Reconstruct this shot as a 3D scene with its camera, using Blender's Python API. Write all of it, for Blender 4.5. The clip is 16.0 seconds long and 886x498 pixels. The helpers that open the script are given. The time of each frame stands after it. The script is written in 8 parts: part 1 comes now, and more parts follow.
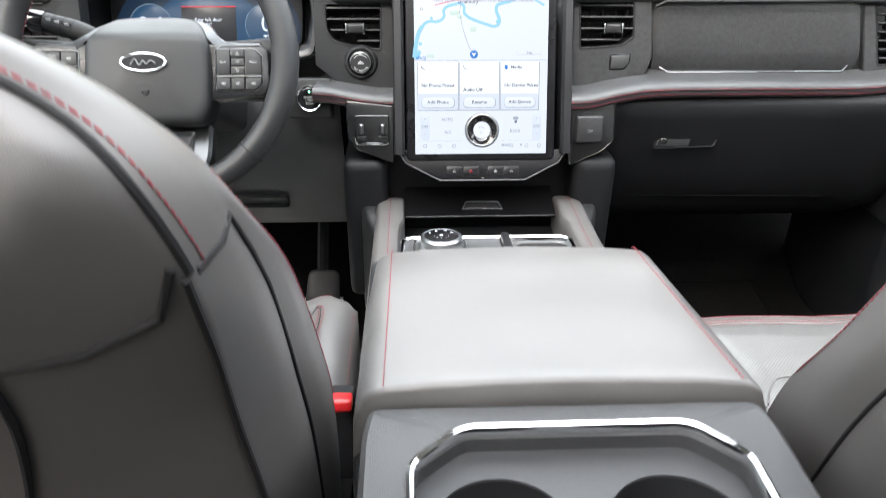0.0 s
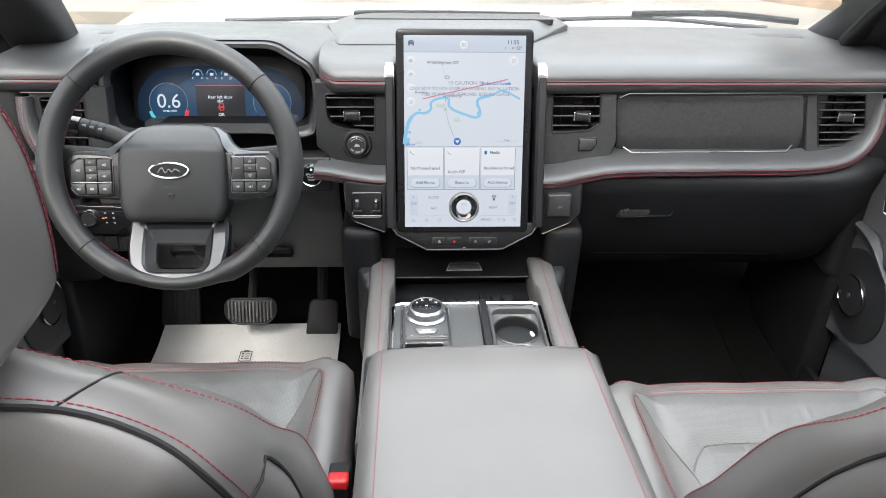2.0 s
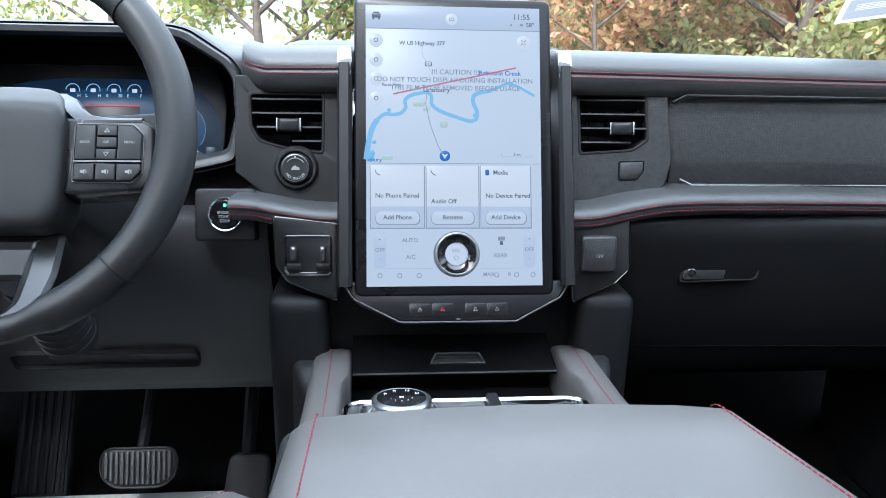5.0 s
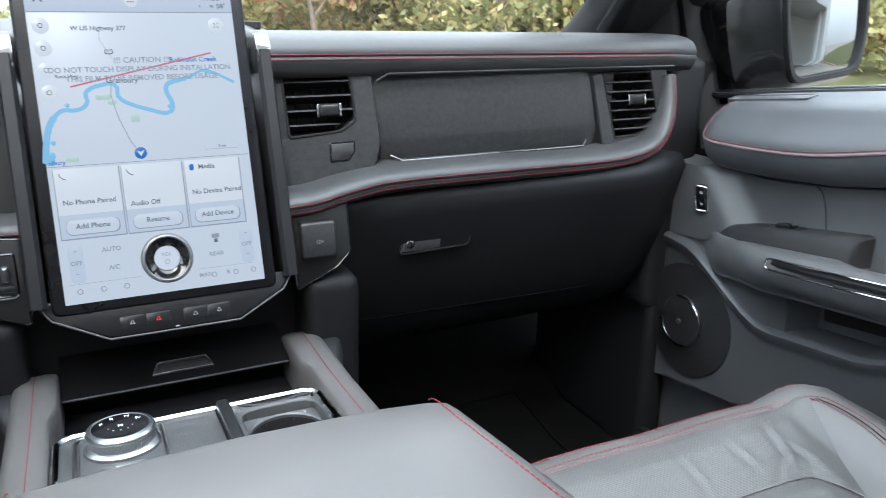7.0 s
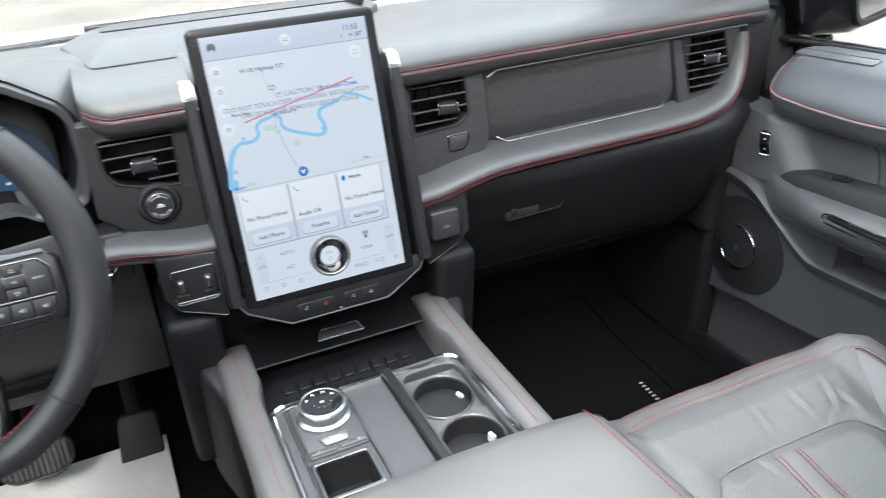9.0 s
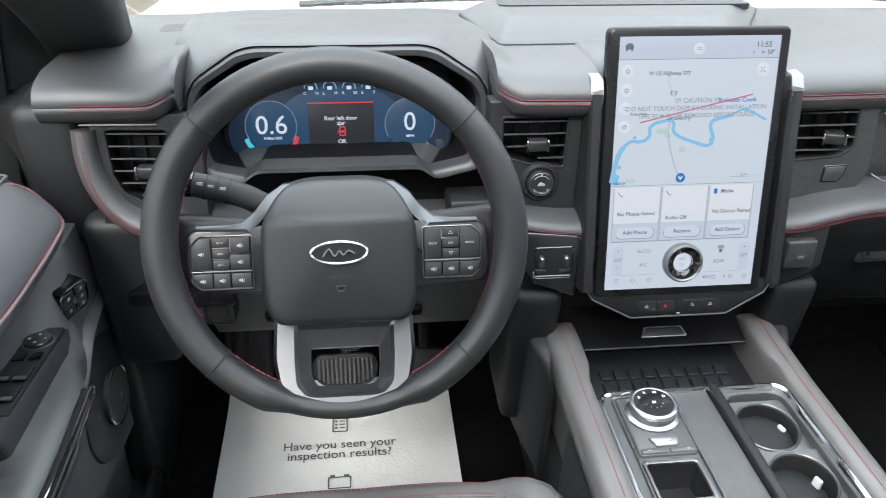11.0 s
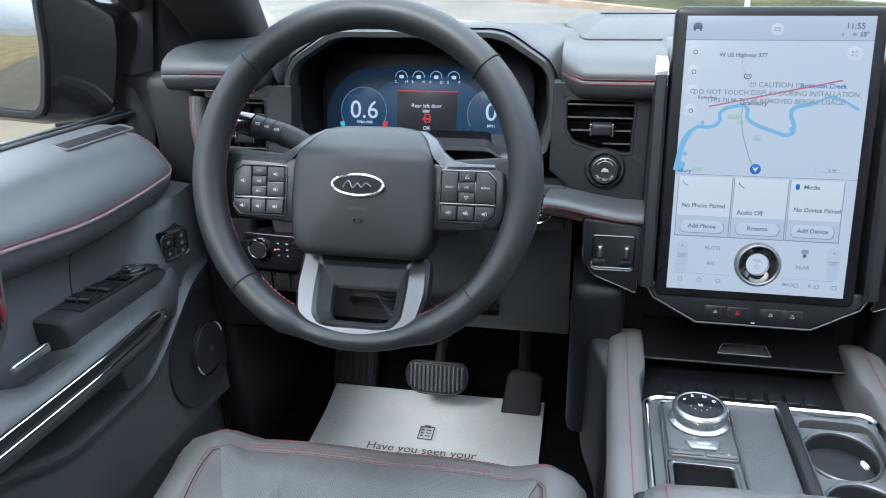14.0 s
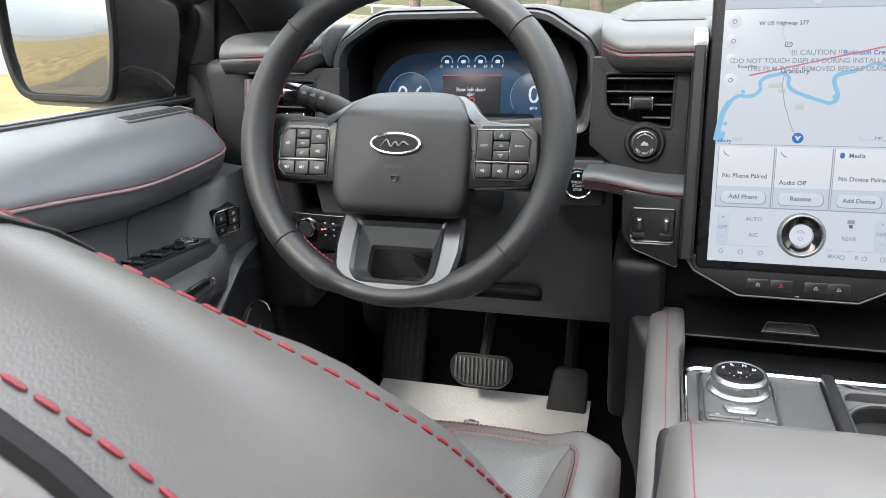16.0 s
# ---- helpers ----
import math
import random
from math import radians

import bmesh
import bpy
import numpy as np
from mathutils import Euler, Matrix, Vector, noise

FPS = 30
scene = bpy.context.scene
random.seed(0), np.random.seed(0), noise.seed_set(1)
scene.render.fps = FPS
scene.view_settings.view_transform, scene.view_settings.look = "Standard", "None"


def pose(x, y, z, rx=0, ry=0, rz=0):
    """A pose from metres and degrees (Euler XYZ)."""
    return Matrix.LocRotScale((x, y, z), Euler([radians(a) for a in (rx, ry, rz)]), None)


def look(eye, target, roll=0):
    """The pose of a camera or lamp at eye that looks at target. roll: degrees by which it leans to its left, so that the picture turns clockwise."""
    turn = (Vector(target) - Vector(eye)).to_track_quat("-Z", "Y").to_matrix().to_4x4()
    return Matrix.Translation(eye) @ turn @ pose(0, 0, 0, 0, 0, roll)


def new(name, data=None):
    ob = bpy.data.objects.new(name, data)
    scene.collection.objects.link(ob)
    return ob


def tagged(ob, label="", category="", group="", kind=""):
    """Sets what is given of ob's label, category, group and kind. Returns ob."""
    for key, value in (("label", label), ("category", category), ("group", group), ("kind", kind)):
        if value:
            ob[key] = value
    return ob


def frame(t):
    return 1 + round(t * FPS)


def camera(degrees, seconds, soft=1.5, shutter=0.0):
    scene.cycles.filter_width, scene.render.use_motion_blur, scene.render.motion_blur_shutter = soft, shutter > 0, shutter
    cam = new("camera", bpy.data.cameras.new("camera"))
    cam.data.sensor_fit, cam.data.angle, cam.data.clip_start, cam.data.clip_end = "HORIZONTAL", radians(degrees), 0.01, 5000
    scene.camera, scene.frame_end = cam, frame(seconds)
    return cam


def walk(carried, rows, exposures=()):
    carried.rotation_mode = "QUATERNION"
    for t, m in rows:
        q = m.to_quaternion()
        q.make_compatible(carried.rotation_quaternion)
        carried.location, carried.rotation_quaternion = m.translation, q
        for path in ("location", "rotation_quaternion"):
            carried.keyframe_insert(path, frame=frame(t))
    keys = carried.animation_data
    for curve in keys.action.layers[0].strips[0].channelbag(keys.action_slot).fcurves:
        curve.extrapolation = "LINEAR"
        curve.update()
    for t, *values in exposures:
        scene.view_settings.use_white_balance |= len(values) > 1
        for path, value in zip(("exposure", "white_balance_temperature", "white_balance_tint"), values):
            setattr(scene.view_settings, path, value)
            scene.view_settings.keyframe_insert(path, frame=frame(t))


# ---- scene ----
cam = camera(60.6, 16.0, soft=0.55, shutter=0.3)
EYE = 1.55
# seconds, eye in metres, turns in degrees
ROWS = [
    (0, -0.1084, 0.0004, 1.5525, 66.246, -0.204, -2.305),
    (0.5, -0.1015, -0.0260, 1.6969, 64.352, 0.034, -1.966),
    (1, -0.0913, -0.0520, 1.7469, 63.179, -0.190, -2.089),
    (1.5, -0.0884, -0.0637, 1.7747, 62.396, -0.569, -2.150),
    (2, -0.0932, -0.0666, 1.7891, 62.737, -0.782, -2.271),
    (2.5, -0.0927, -0.0649, 1.7921, 64.421, -0.820, -2.429),
    (3, -0.0866, 0.0027, 1.7286, 68.549, -0.788, -3.022),
    (3.2, -0.0828, 0.0468, 1.6798, 69.668, -0.837, -3.361),
    (5.3, -0.0950, 0.3034, 1.3995, 80.530, -0.682, -5.953),
    (5.5, -0.0943, 0.3087, 1.3972, 80.766, -0.681, -7.099),
    (6, -0.0951, 0.3196, 1.3998, 80.629, -0.563, -13.126),
    (6.5, -0.0783, 0.3205, 1.4200, 78.477, 0.051, -19.876),
    (7, -0.0689, 0.3038, 1.4545, 75.671, 1.055, -25.476),
    (7.5, -0.0790, 0.2940, 1.4792, 72.398, 1.983, -29.505),
    (8, -0.1020, 0.2845, 1.5096, 69.488, 2.781, -31.063),
    (8.5, -0.1508, 0.2782, 1.5957, 66.184, 3.409, -29.842),
    (9, -0.2114, 0.2782, 1.7021, 62.517, 3.111, -24.879),
    (9.5, -0.2850, 0.2931, 1.7623, 60.295, 1.513, -19.255),
    (10, -0.3567, 0.3069, 1.7739, 59.719, -0.014, -14.553),
    (10.2, -0.3764, 0.3115, 1.7743, 59.465, -0.431, -12.566),
    (12.3, -0.4251, 0.3258, 1.7507, 61.035, -0.480, -0.362),
    (12.5, -0.4150, 0.3148, 1.7517, 61.763, -0.452, 0.178),
    (13, -0.3281, 0.2804, 1.7352, 64.302, 0.204, 3.860),
    (13.5, -0.2461, 0.2609, 1.6745, 65.801, 0.464, 7.314),
    (14, -0.2043, 0.2485, 1.6259, 67.272, 1.044, 11.149),
    (14.5, -0.1867, 0.2418, 1.5948, 68.136, 1.337, 13.751),
    (15, -0.1716, 0.2332, 1.5767, 68.857, 1.673, 15.597),
    (15.5, -0.1638, 0.2217, 1.5631, 69.546, 1.825, 16.141),
    (16, -0.1669, 0.2100, 1.5489, 70.407, 1.924, 15.845),
]
EXPOSURES = [(0.0, 2.45, 6500, 10), (0.5, 2.3, 6500, 10), (1.0, 2.15, 6500, 10), (3.0, 1.98, 6500, 10), (5.3, 1.78, 5450, 7), (6.5, 1.75, 5700, 7), (7.5, 1.98, 6150, 8), (8.0, 2.03, 6300, 9), (9.0, 2.02, 6200, 8.5), (10.0, 1.93, 6500, 9), (12.3, 1.80, 5850, 8), (13.0, 1.68, 5900, 7), (13.5, 1.70, 5750, 6), (14.0, 1.72, 5600, 6), (14.6, 1.80, 5950, 7), (15.3, 1.95, 6500, 10), (16.0, 1.96, 6500, 10)]
walk(cam, [(t, pose(x, y, z, rx, ry, rz)) for t, x, y, z, rx, ry, rz in ROWS], EXPOSURES)
# the car's own coordinates, in which its parts are given below, lie in the world by this
CAR = pose(-0.105, 0, EYE, 4.4) @ pose(0.105, 0, -1.6)

# ---- world and light ----
world = bpy.data.worlds.new("sky")
scene.world = world
world.use_nodes = True
wn, wl = world.node_tree.nodes, world.node_tree.links
sky = wn.new("ShaderNodeTexSky")
sky.sky_type = "NISHITA"
sky.sun_disc = False
sky.sun_elevation, sky.sun_rotation = radians(42), radians(200)
sky.air_density, sky.dust_density, sky.ozone_density = 1.0, 6.0, 0.6
veil = wn.new("ShaderNodeMixRGB")
veil.inputs[0].default_value = 0.8
veil.inputs[2].default_value = (7.6, 7.8, 8.1, 1)
wl.new(sky.outputs[0], veil.inputs[1])
# an overcast sky is about three times as bright overhead as at the horizon
way, up, grade, lit = (wn.new("ShaderNode" + k) for k in ("TexCoord", "SeparateXYZ", "MapRange", "VectorMath"))
grade.inputs[1].default_value, grade.inputs[2].default_value, grade.inputs[3].default_value, grade.inputs[4].default_value = 0.0, 1.0, 0.42, 2.5
lit.operation = "SCALE"
wl.new(way.outputs["Generated"], up.inputs[0])
wl.new(up.outputs[2], grade.inputs[0])
wl.new(veil.outputs[0], lit.inputs[0])
wl.new(grade.outputs[0], lit.inputs["Scale"])
wl.new(lit.outputs[0], wn["Background"].inputs[0])
wn["Background"].inputs[1].default_value = 0.15
sun_data = bpy.data.lights.new("sun", "SUN")
sun_data.energy, sun_data.angle, sun_data.color = 1.2, radians(14), (1.0, 0.96, 0.9)
sun = new("sun", sun_data)
sun.matrix_world = look((-4, -9, 12), (0, 1, 1))


# ---- materials ----
def mat(name, color, rough=0.5, metal=0.0, bump=0.0, scale=500.0, kind="noise", var=0.15, spec=0.5, coat=0.0, big=9.0, rvar=0.06, detail=4.0):
    m = bpy.data.materials.new(name)
    m.use_nodes = True
    n, l = m.node_tree.nodes, m.node_tree.links
    b = n["Principled BSDF"]
    b.inputs["Roughness"].default_value, b.inputs["Metallic"].default_value = rough, metal
    b.inputs["Specular IOR Level"].default_value, b.inputs["Coat Weight"].default_value = spec, coat
    b.inputs["Coat Roughness"].default_value = 0.05
    tc = n.new("ShaderNodeTexCoord")
    soft = n.new("ShaderNodeTexNoise")
    soft.inputs["Scale"].default_value, soft.inputs["Detail"].default_value = big, detail
    l.new(tc.outputs["Object"], soft.inputs["Vector"])
    ramp = n.new("ShaderNodeMapRange")
    ramp.inputs[1].default_value, ramp.inputs[2].default_value = 0.3, 0.7
    ramp.inputs[3].default_value, ramp.inputs[4].default_value = 1 - var, 1 + var
    l.new(soft.outputs["Fac"], ramp.inputs[0])
    mul = n.new("ShaderNodeVectorMath")
    mul.operation = "SCALE"
    mul.inputs[0].default_value = color[:3]
    l.new(ramp.outputs[0], mul.inputs["Scale"])
    l.new(mul.outputs[0], b.inputs["Base Color"])
    if rvar:
        rr = n.new("ShaderNodeMapRange")
        rr.inputs[1].default_value, rr.inputs[2].default_value = 0.3, 0.7
        rr.inputs[3].default_value, rr.inputs[4].default_value = max(0.02, rough - rvar), min(1, rough + rvar)
        l.new(soft.outputs["Fac"], rr.inputs[0])
        l.new(rr.outputs[0], b.inputs["Roughness"])
    if bump:
        if kind == "noise":
            g = n.new("ShaderNodeTexNoise")
            g.inputs["Scale"].default_value, g.inputs["Detail"].default_value = scale, 3
            out = g.outputs["Fac"]
        else:
            g = n.new("ShaderNodeTexVoronoi")
            g.inputs["Scale"].default_value = scale
            g.feature = "DISTANCE_TO_EDGE" if kind == "cells" else "F1"
            out = g.outputs["Distance"]
        l.new(tc.outputs["Object"], g.inputs["Vector"])
        bp = n.new("ShaderNodeBump")
        bp.inputs["Strength"].default_value, bp.inputs["Distance"].default_value = bump, 0.6 / scale
        l.new(out, bp.inputs["Height"])
        l.new(bp.outputs[0], b.inputs["Normal"])
    return m


def glow(name, color, strength=1.0):
    m = bpy.data.materials.new(name)
    m.use_nodes = True
    b = m.node_tree.nodes["Principled BSDF"]
    b.inputs["Base Color"].default_value = (0.01, 0.01, 0.01, 1)
    b.inputs["Roughness"].default_value = 0.3
    b.inputs["Specular IOR Level"].default_value = 0.12
    b.inputs["Emission Color"].default_value = (*color, 1)
    b.inputs["Emission Strength"].default_value = strength
    return m


def perforated(name, color, rough, pitch=0.0029):
    """Leather with a regular grid of small punched holes."""
    m = mat(name, color, rough, bump=0.25, scale=900, kind="cells")
    n, l = m.node_tree.nodes, m.node_tree.links
    tc = n.new("ShaderNodeTexCoord")
    rot = n.new("ShaderNodeVectorRotate")
    rot.inputs["Axis"].default_value = (0, 0, 1)
    rot.inputs["Angle"].default_value = radians(45)
    l.new(tc.outputs["Object"], rot.inputs["Vector"])
    sep = n.new("ShaderNodeSeparateXYZ")
    l.new(rot.outputs[0], sep.inputs[0])
    waves = []
    for k in (0, 1):
        f = n.new("ShaderNodeMath")
        f.operation = "MULTIPLY"
        f.inputs[1].default_value = 2 * math.pi / pitch
        l.new(sep.outputs[k], f.inputs[0])
        c = n.new("ShaderNodeMath")
        c.operation = "COSINE"
        l.new(f.outputs[0], c.inputs[0])
        waves.append(c)
    add = n.new("ShaderNodeMath")
    l.new(waves[0].outputs[0], add.inputs[0])
    l.new(waves[1].outputs[0], add.inputs[1])
    hole = n.new("ShaderNodeMapRange")
    hole.inputs[1].default_value, hole.inputs[2].default_value = 0.75, 1.35
    hole.inputs[3].default_value, hole.inputs[4].default_value = 1.0, 0.34
    l.new(add.outputs[0], hole.inputs[0])
    b = n["Principled BSDF"]
    old = b.inputs["Base Color"].links[0].from_socket
    mix = n.new("ShaderNodeVectorMath")
    mix.operation = "SCALE"
    l.new(old, mix.inputs[0])
    l.new(hole.outputs[0], mix.inputs["Scale"])
    l.new(mix.outputs[0], b.inputs["Base Color"])
    bp = n.new("ShaderNodeBump")
    bp.inputs["Strength"].default_value, bp.inputs["Distance"].default_value = 0.5, 0.0005
    l.new(hole.outputs[0], bp.inputs["Height"])
    l.new(b.inputs["Normal"].links[0].from_socket, bp.inputs["Normal"])
    l.new(bp.outputs[0], b.inputs["Normal"])
    return m


LEATHER = mat("black_leather", (0.079, 0.0755, 0.074), 0.40, bump=0.13, scale=900, kind="cells", var=0.12)
DOOR = mat("door_skin", (0.074, 0.078, 0.084), 0.38, bump=0.22, scale=800, kind="cells", var=0.1)
RIM = mat("wheel_leather", (0.0125, 0.013, 0.014), 0.46, bump=0.12, scale=900, kind="cells", var=0.1, spec=0.38)
PERF = perforated("perforated_leather", (0.084, 0.083, 0.082), 0.44)
PAD = mat("soft_dash_skin", (0.036, 0.037, 0.039), 0.45, bump=0.4, scale=800, kind="cells", var=0.1)
PLASTIC = mat("grained_black_plastic", (0.010, 0.0105, 0.0115), 0.52, bump=0.45, scale=900, kind="cells", var=0.1, spec=0.32)
DARK = mat("matt_black_plastic", (0.010, 0.010, 0.011), 0.65, bump=0.2, scale=600, var=0.15, spec=0.22)
TRIM = mat("grained_black_trim", (0.023, 0.0235, 0.0248), 0.40, bump=0.55, scale=620, var=0.25, big=160, spec=0.42)
PIANO = mat("gloss_black", (0.006, 0.006, 0.007), 0.1, var=0.2, coat=0.5, rvar=0.03)
SATIN = mat("dark_satin_metal", (0.16, 0.16, 0.165), 0.3, metal=0.9, var=0.06, bump=0.08, scale=700)
UPRIGHT = mat("dark_upright_metal", (0.014, 0.0143, 0.0155), 0.42, spec=0.25, metal=0.1, var=0.08, bump=0.08, scale=700)
# paler than the door skin: the seam roll's highlight is put into this colour
LIT_PIPING = mat("lit_piping", (0.16, 0.115, 0.12), 0.5, var=0.1, big=60)
KEYPAD = mat("satin_key_panel", (0.008, 0.008, 0.009), 0.34, var=0.15, spec=0.3)
DECK = mat("brushed_deck", (0.060, 0.061, 0.0625), 0.42, metal=0.3, bump=0.3, scale=520, var=0.10, big=90)
SPOKE = mat("satin_silver_spoke", (0.082, 0.084, 0.088), 0.36, metal=1.0, var=0.06, bump=0.05, scale=600)
LIP = mat("satin_hood_lip", (0.022, 0.0225, 0.024), 0.42, bump=0.15, scale=800, var=0.1, spec=0.4)
BEZEL = mat("black_screen_edge", (0.006, 0.006, 0.007), 0.3, var=0.1, spec=0.22)
CAP = mat("bright_satin_cap", (0.27, 0.275, 0.28), 0.33, metal=1.0, var=0.05)
KNOB = mat("turned_silver", (0.38, 0.39, 0.40), 0.28, metal=1.0, var=0.05)
KNOB_PLATE = mat("grey_satin_plastic", (0.045, 0.046, 0.048), 0.4, bump=0.1, scale=700, var=0.1, spec=0.45)
WHITE_MARK = mat("clear_white_marking", (0.6, 0.61, 0.62), 0.6, var=0.05)
CUP_PLATE = mat("satin_cup_surround", (0.075, 0.0765, 0.079), 0.42, metal=0.5, var=0.06)
BADGE_RING = mat("bright_chrome_ring", (0.85, 0.86, 0.87), 0.16, metal=1.0, var=0.03)
KEY = mat("soft_black_key", (0.013, 0.0135, 0.0145), 0.45, var=0.1, spec=0.4)
SPOKE_DARK = mat("dark_silver_lining", (0.13, 0.133, 0.138), 0.36, metal=0.9, var=0.08)
# near-black: dark reflections and shade in the recesses are put into this colour
SHADE = mat("shaded_black", (0.004, 0.004, 0.0045), 0.5, var=0.1, spec=0.08)
DECK_SKIN = mat("grained_grey_deck", (0.036, 0.0365, 0.038), 0.5, bump=0.45, scale=900, kind="cells", var=0.1, spec=0.35)
POD = mat("satin_pod_frame", (0.014, 0.0145, 0.0155), 0.26, metal=0.2, var=0.08, spec=0.5)
FINGER = mat("pale_rubber_finger", (0.45, 0.45, 0.44), 0.6, var=0.06)
SILVER = mat("satin_silver", (0.20, 0.204, 0.208), 0.38, metal=0.8, var=0.05)
CHROME = mat("chrome", (0.78, 0.79, 0.8), 0.09, metal=1.0, var=0.03, rvar=0.03)
THREAD = mat("red_thread", (0.17, 0.012, 0.022), 0.6, bump=0.4, scale=2500, var=0.2, big=300)
RED = mat("red_plastic", (0.5, 0.012, 0.015), 0.35, var=0.06)
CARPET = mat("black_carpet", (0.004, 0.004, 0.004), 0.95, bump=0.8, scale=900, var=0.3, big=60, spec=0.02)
LID = mat("soft_black_lid", (0.0085, 0.009, 0.0102), 0.48, bump=0.3, scale=900, kind="cells", var=0.1, spec=0.2)
PILLAR = mat("woven_pillar_trim", (0.022, 0.0225, 0.024), 0.7, bump=0.3, scale=700, var=0.12, spec=0.3)
RUBBER = mat("black_rubber", (0.020, 0.020, 0.022), 0.5, bump=0.3, scale=500, spec=0.35)
PEDAL = mat("pale_pedal_rubber", (0.085, 0.086, 0.088), 0.38, bump=0.2, scale=500, spec=0.5)
PAPER = mat("floor_paper", (0.46, 0.46, 0.45), 0.8, bump=0.25, scale=160, var=0.04, big=14)
INK = mat("dark_ink", (0.06, 0.06, 0.06), 0.7, var=0.05)
MARK = mat("white_marking", (0.24, 0.245, 0.25), 0.6, var=0.05)
GRILLE = mat("speaker_mesh", (0.014, 0.0143, 0.0155), 0.45, bump=0.5, scale=560, kind="dots", var=0.1)
DOOR_MID = mat("dark_door_skin", (0.080, 0.082, 0.086), 0.40, bump=0.2, scale=800, kind="cells", var=0.1, spec=0.45)
DOOR_LOW = mat("hard_door_plastic", (0.058, 0.060, 0.064), 0.38, bump=0.3, scale=900, kind="cells", var=0.1, spec=0.42)
BODY = mat("black_car_paint", (0.006, 0.006, 0.007), 0.10, var=0.1, spec=0.25, coat=0.12, rvar=0.02)
WHITE_PAINT = mat("white_car_paint", (0.82, 0.83, 0.84), 0.2, var=0.02, coat=1.0, rvar=0.02)
HEADLINER = mat("grey_headliner", (0.3, 0.3, 0.3), 0.9, bump=0.3, scale=500, var=0.06)


def glass(name, tint=(1, 1, 1)):
    m = bpy.data.materials.new(name)
    m.use_nodes = True
    n, l = m.node_tree.nodes, m.node_tree.links
    n.remove(n["Principled BSDF"])
    t, g, x, f = (n.new("ShaderNodeBsdf" + k) if k in ("Transparent", "Glossy") else n.new("ShaderNode" + k) for k in ("Transparent", "Glossy", "MixShader", "LayerWeight"))
    t.inputs[0].default_value = (*tint, 1)
    g.inputs["Roughness"].default_value = 0.02
    f.inputs["Blend"].default_value = 0.5
    p, q = n.new("ShaderNodeMath"), n.new("ShaderNodeMath")
    p.operation, q.operation = "POWER", "MULTIPLY_ADD"
    p.inputs[1].default_value, q.inputs[1].default_value, q.inputs[2].default_value = 5.0, 0.5, 0.02
    l.new(f.outputs["Facing"], p.inputs[0])
    l.new(p.outputs[0], q.inputs[0])
    l.new(q.outputs[0], x.inputs[0])
    l.new(t.outputs[0], x.inputs[1])
    l.new(g.outputs[0], x.inputs[2])
    l.new(x.outputs[0], n["Material Output"].inputs[0])
    return m


GLASS = glass("window_glass", (0.97, 0.985, 0.975))
def thin_paper(name, color):
    """Paper that daylight shines through."""
    m = bpy.data.materials.new(name)
    m.use_nodes = True
    n, l = m.node_tree.nodes, m.node_tree.links
    n.remove(n["Principled BSDF"])
    d, t, x, g, r = n.new("ShaderNodeBsdfDiffuse"), n.new("ShaderNodeBsdfTranslucent"), n.new("ShaderNodeMixShader"), n.new("ShaderNodeTexNoise"), n.new("ShaderNodeMixRGB")
    g.inputs["Scale"].default_value = 40
    r.inputs[1].default_value, r.inputs[2].default_value = (*color, 1), (*[c * 0.88 for c in color], 1)
    l.new(g.outputs["Fac"], r.inputs[0])
    l.new(r.outputs[0], d.inputs[0])
    l.new(r.outputs[0], t.inputs[0])
    x.inputs[0].default_value = 0.6
    l.new(d.outputs[0], x.inputs[1])
    l.new(t.outputs[0], x.inputs[2])
    l.new(x.outputs[0], n["Material Output"].inputs[0])
    return m


PRIVACY = glass("privacy_glass", (0.16, 0.17, 0.17))
MIRROR = mat("mirror_glass", (0.40, 0.42, 0.435), 0.02, metal=1.0, var=0.02, rvar=0)


# ---- building blocks ----
ORIGIN = {}
SPACE = [CAR]


def thing(name, at, label, category, group="", kind=""):
    ob = new(name)
    ob.empty_display_size = 0.05
    ob.location = SPACE[0] @ Vector(at)
    ORIGIN[ob.name] = ob.location.copy()
    return tagged(ob, label, category, group, kind)


def part(name, bm, material, parent=None, label="", sharp=38, smooth=True):
    """Link a bmesh (in the coordinates of the car, or of the world outside) as one mesh object under a thing or a part."""
    o = ORIGIN[parent.name] if parent else Vector((0, 0, 0))
    bmesh.ops.recalc_face_normals(bm, faces=bm.faces)
    bm.transform(Matrix.Translation(-o) @ SPACE[0])
    me = bpy.data.meshes.new(name)
    bm.to_mesh(me)
    bm.free()
    me.materials.append(material)
    if smooth and len(me.polygons):
        me.polygons.foreach_set("use_smooth", [True] * len(me.polygons))
        me.set_sharp_from_angle(angle=radians(sharp))
    ob = new(name, me)
    if parent:
        ob.parent = parent
    ORIGIN[ob.name] = o
    if label:
        ob["label"] = label
    return ob


class Fr:
    """A frame: origin, across, up, out."""

    def __init__(self, o, u, v, n=None):
        self.o, self.u, self.v = Vector(o), Vector(u).normalized(), Vector(v).normalized()
        self.n = Vector(n).normalized() if n else self.u.cross(self.v)

    def at(self, a, b, c=0.0):
        return self.o + a * self.u + b * self.v + c * self.n

    def matrix(self):
        return Matrix.Translation(self.o) @ Matrix((self.u, self.v, self.n)).transposed().to_4x4()


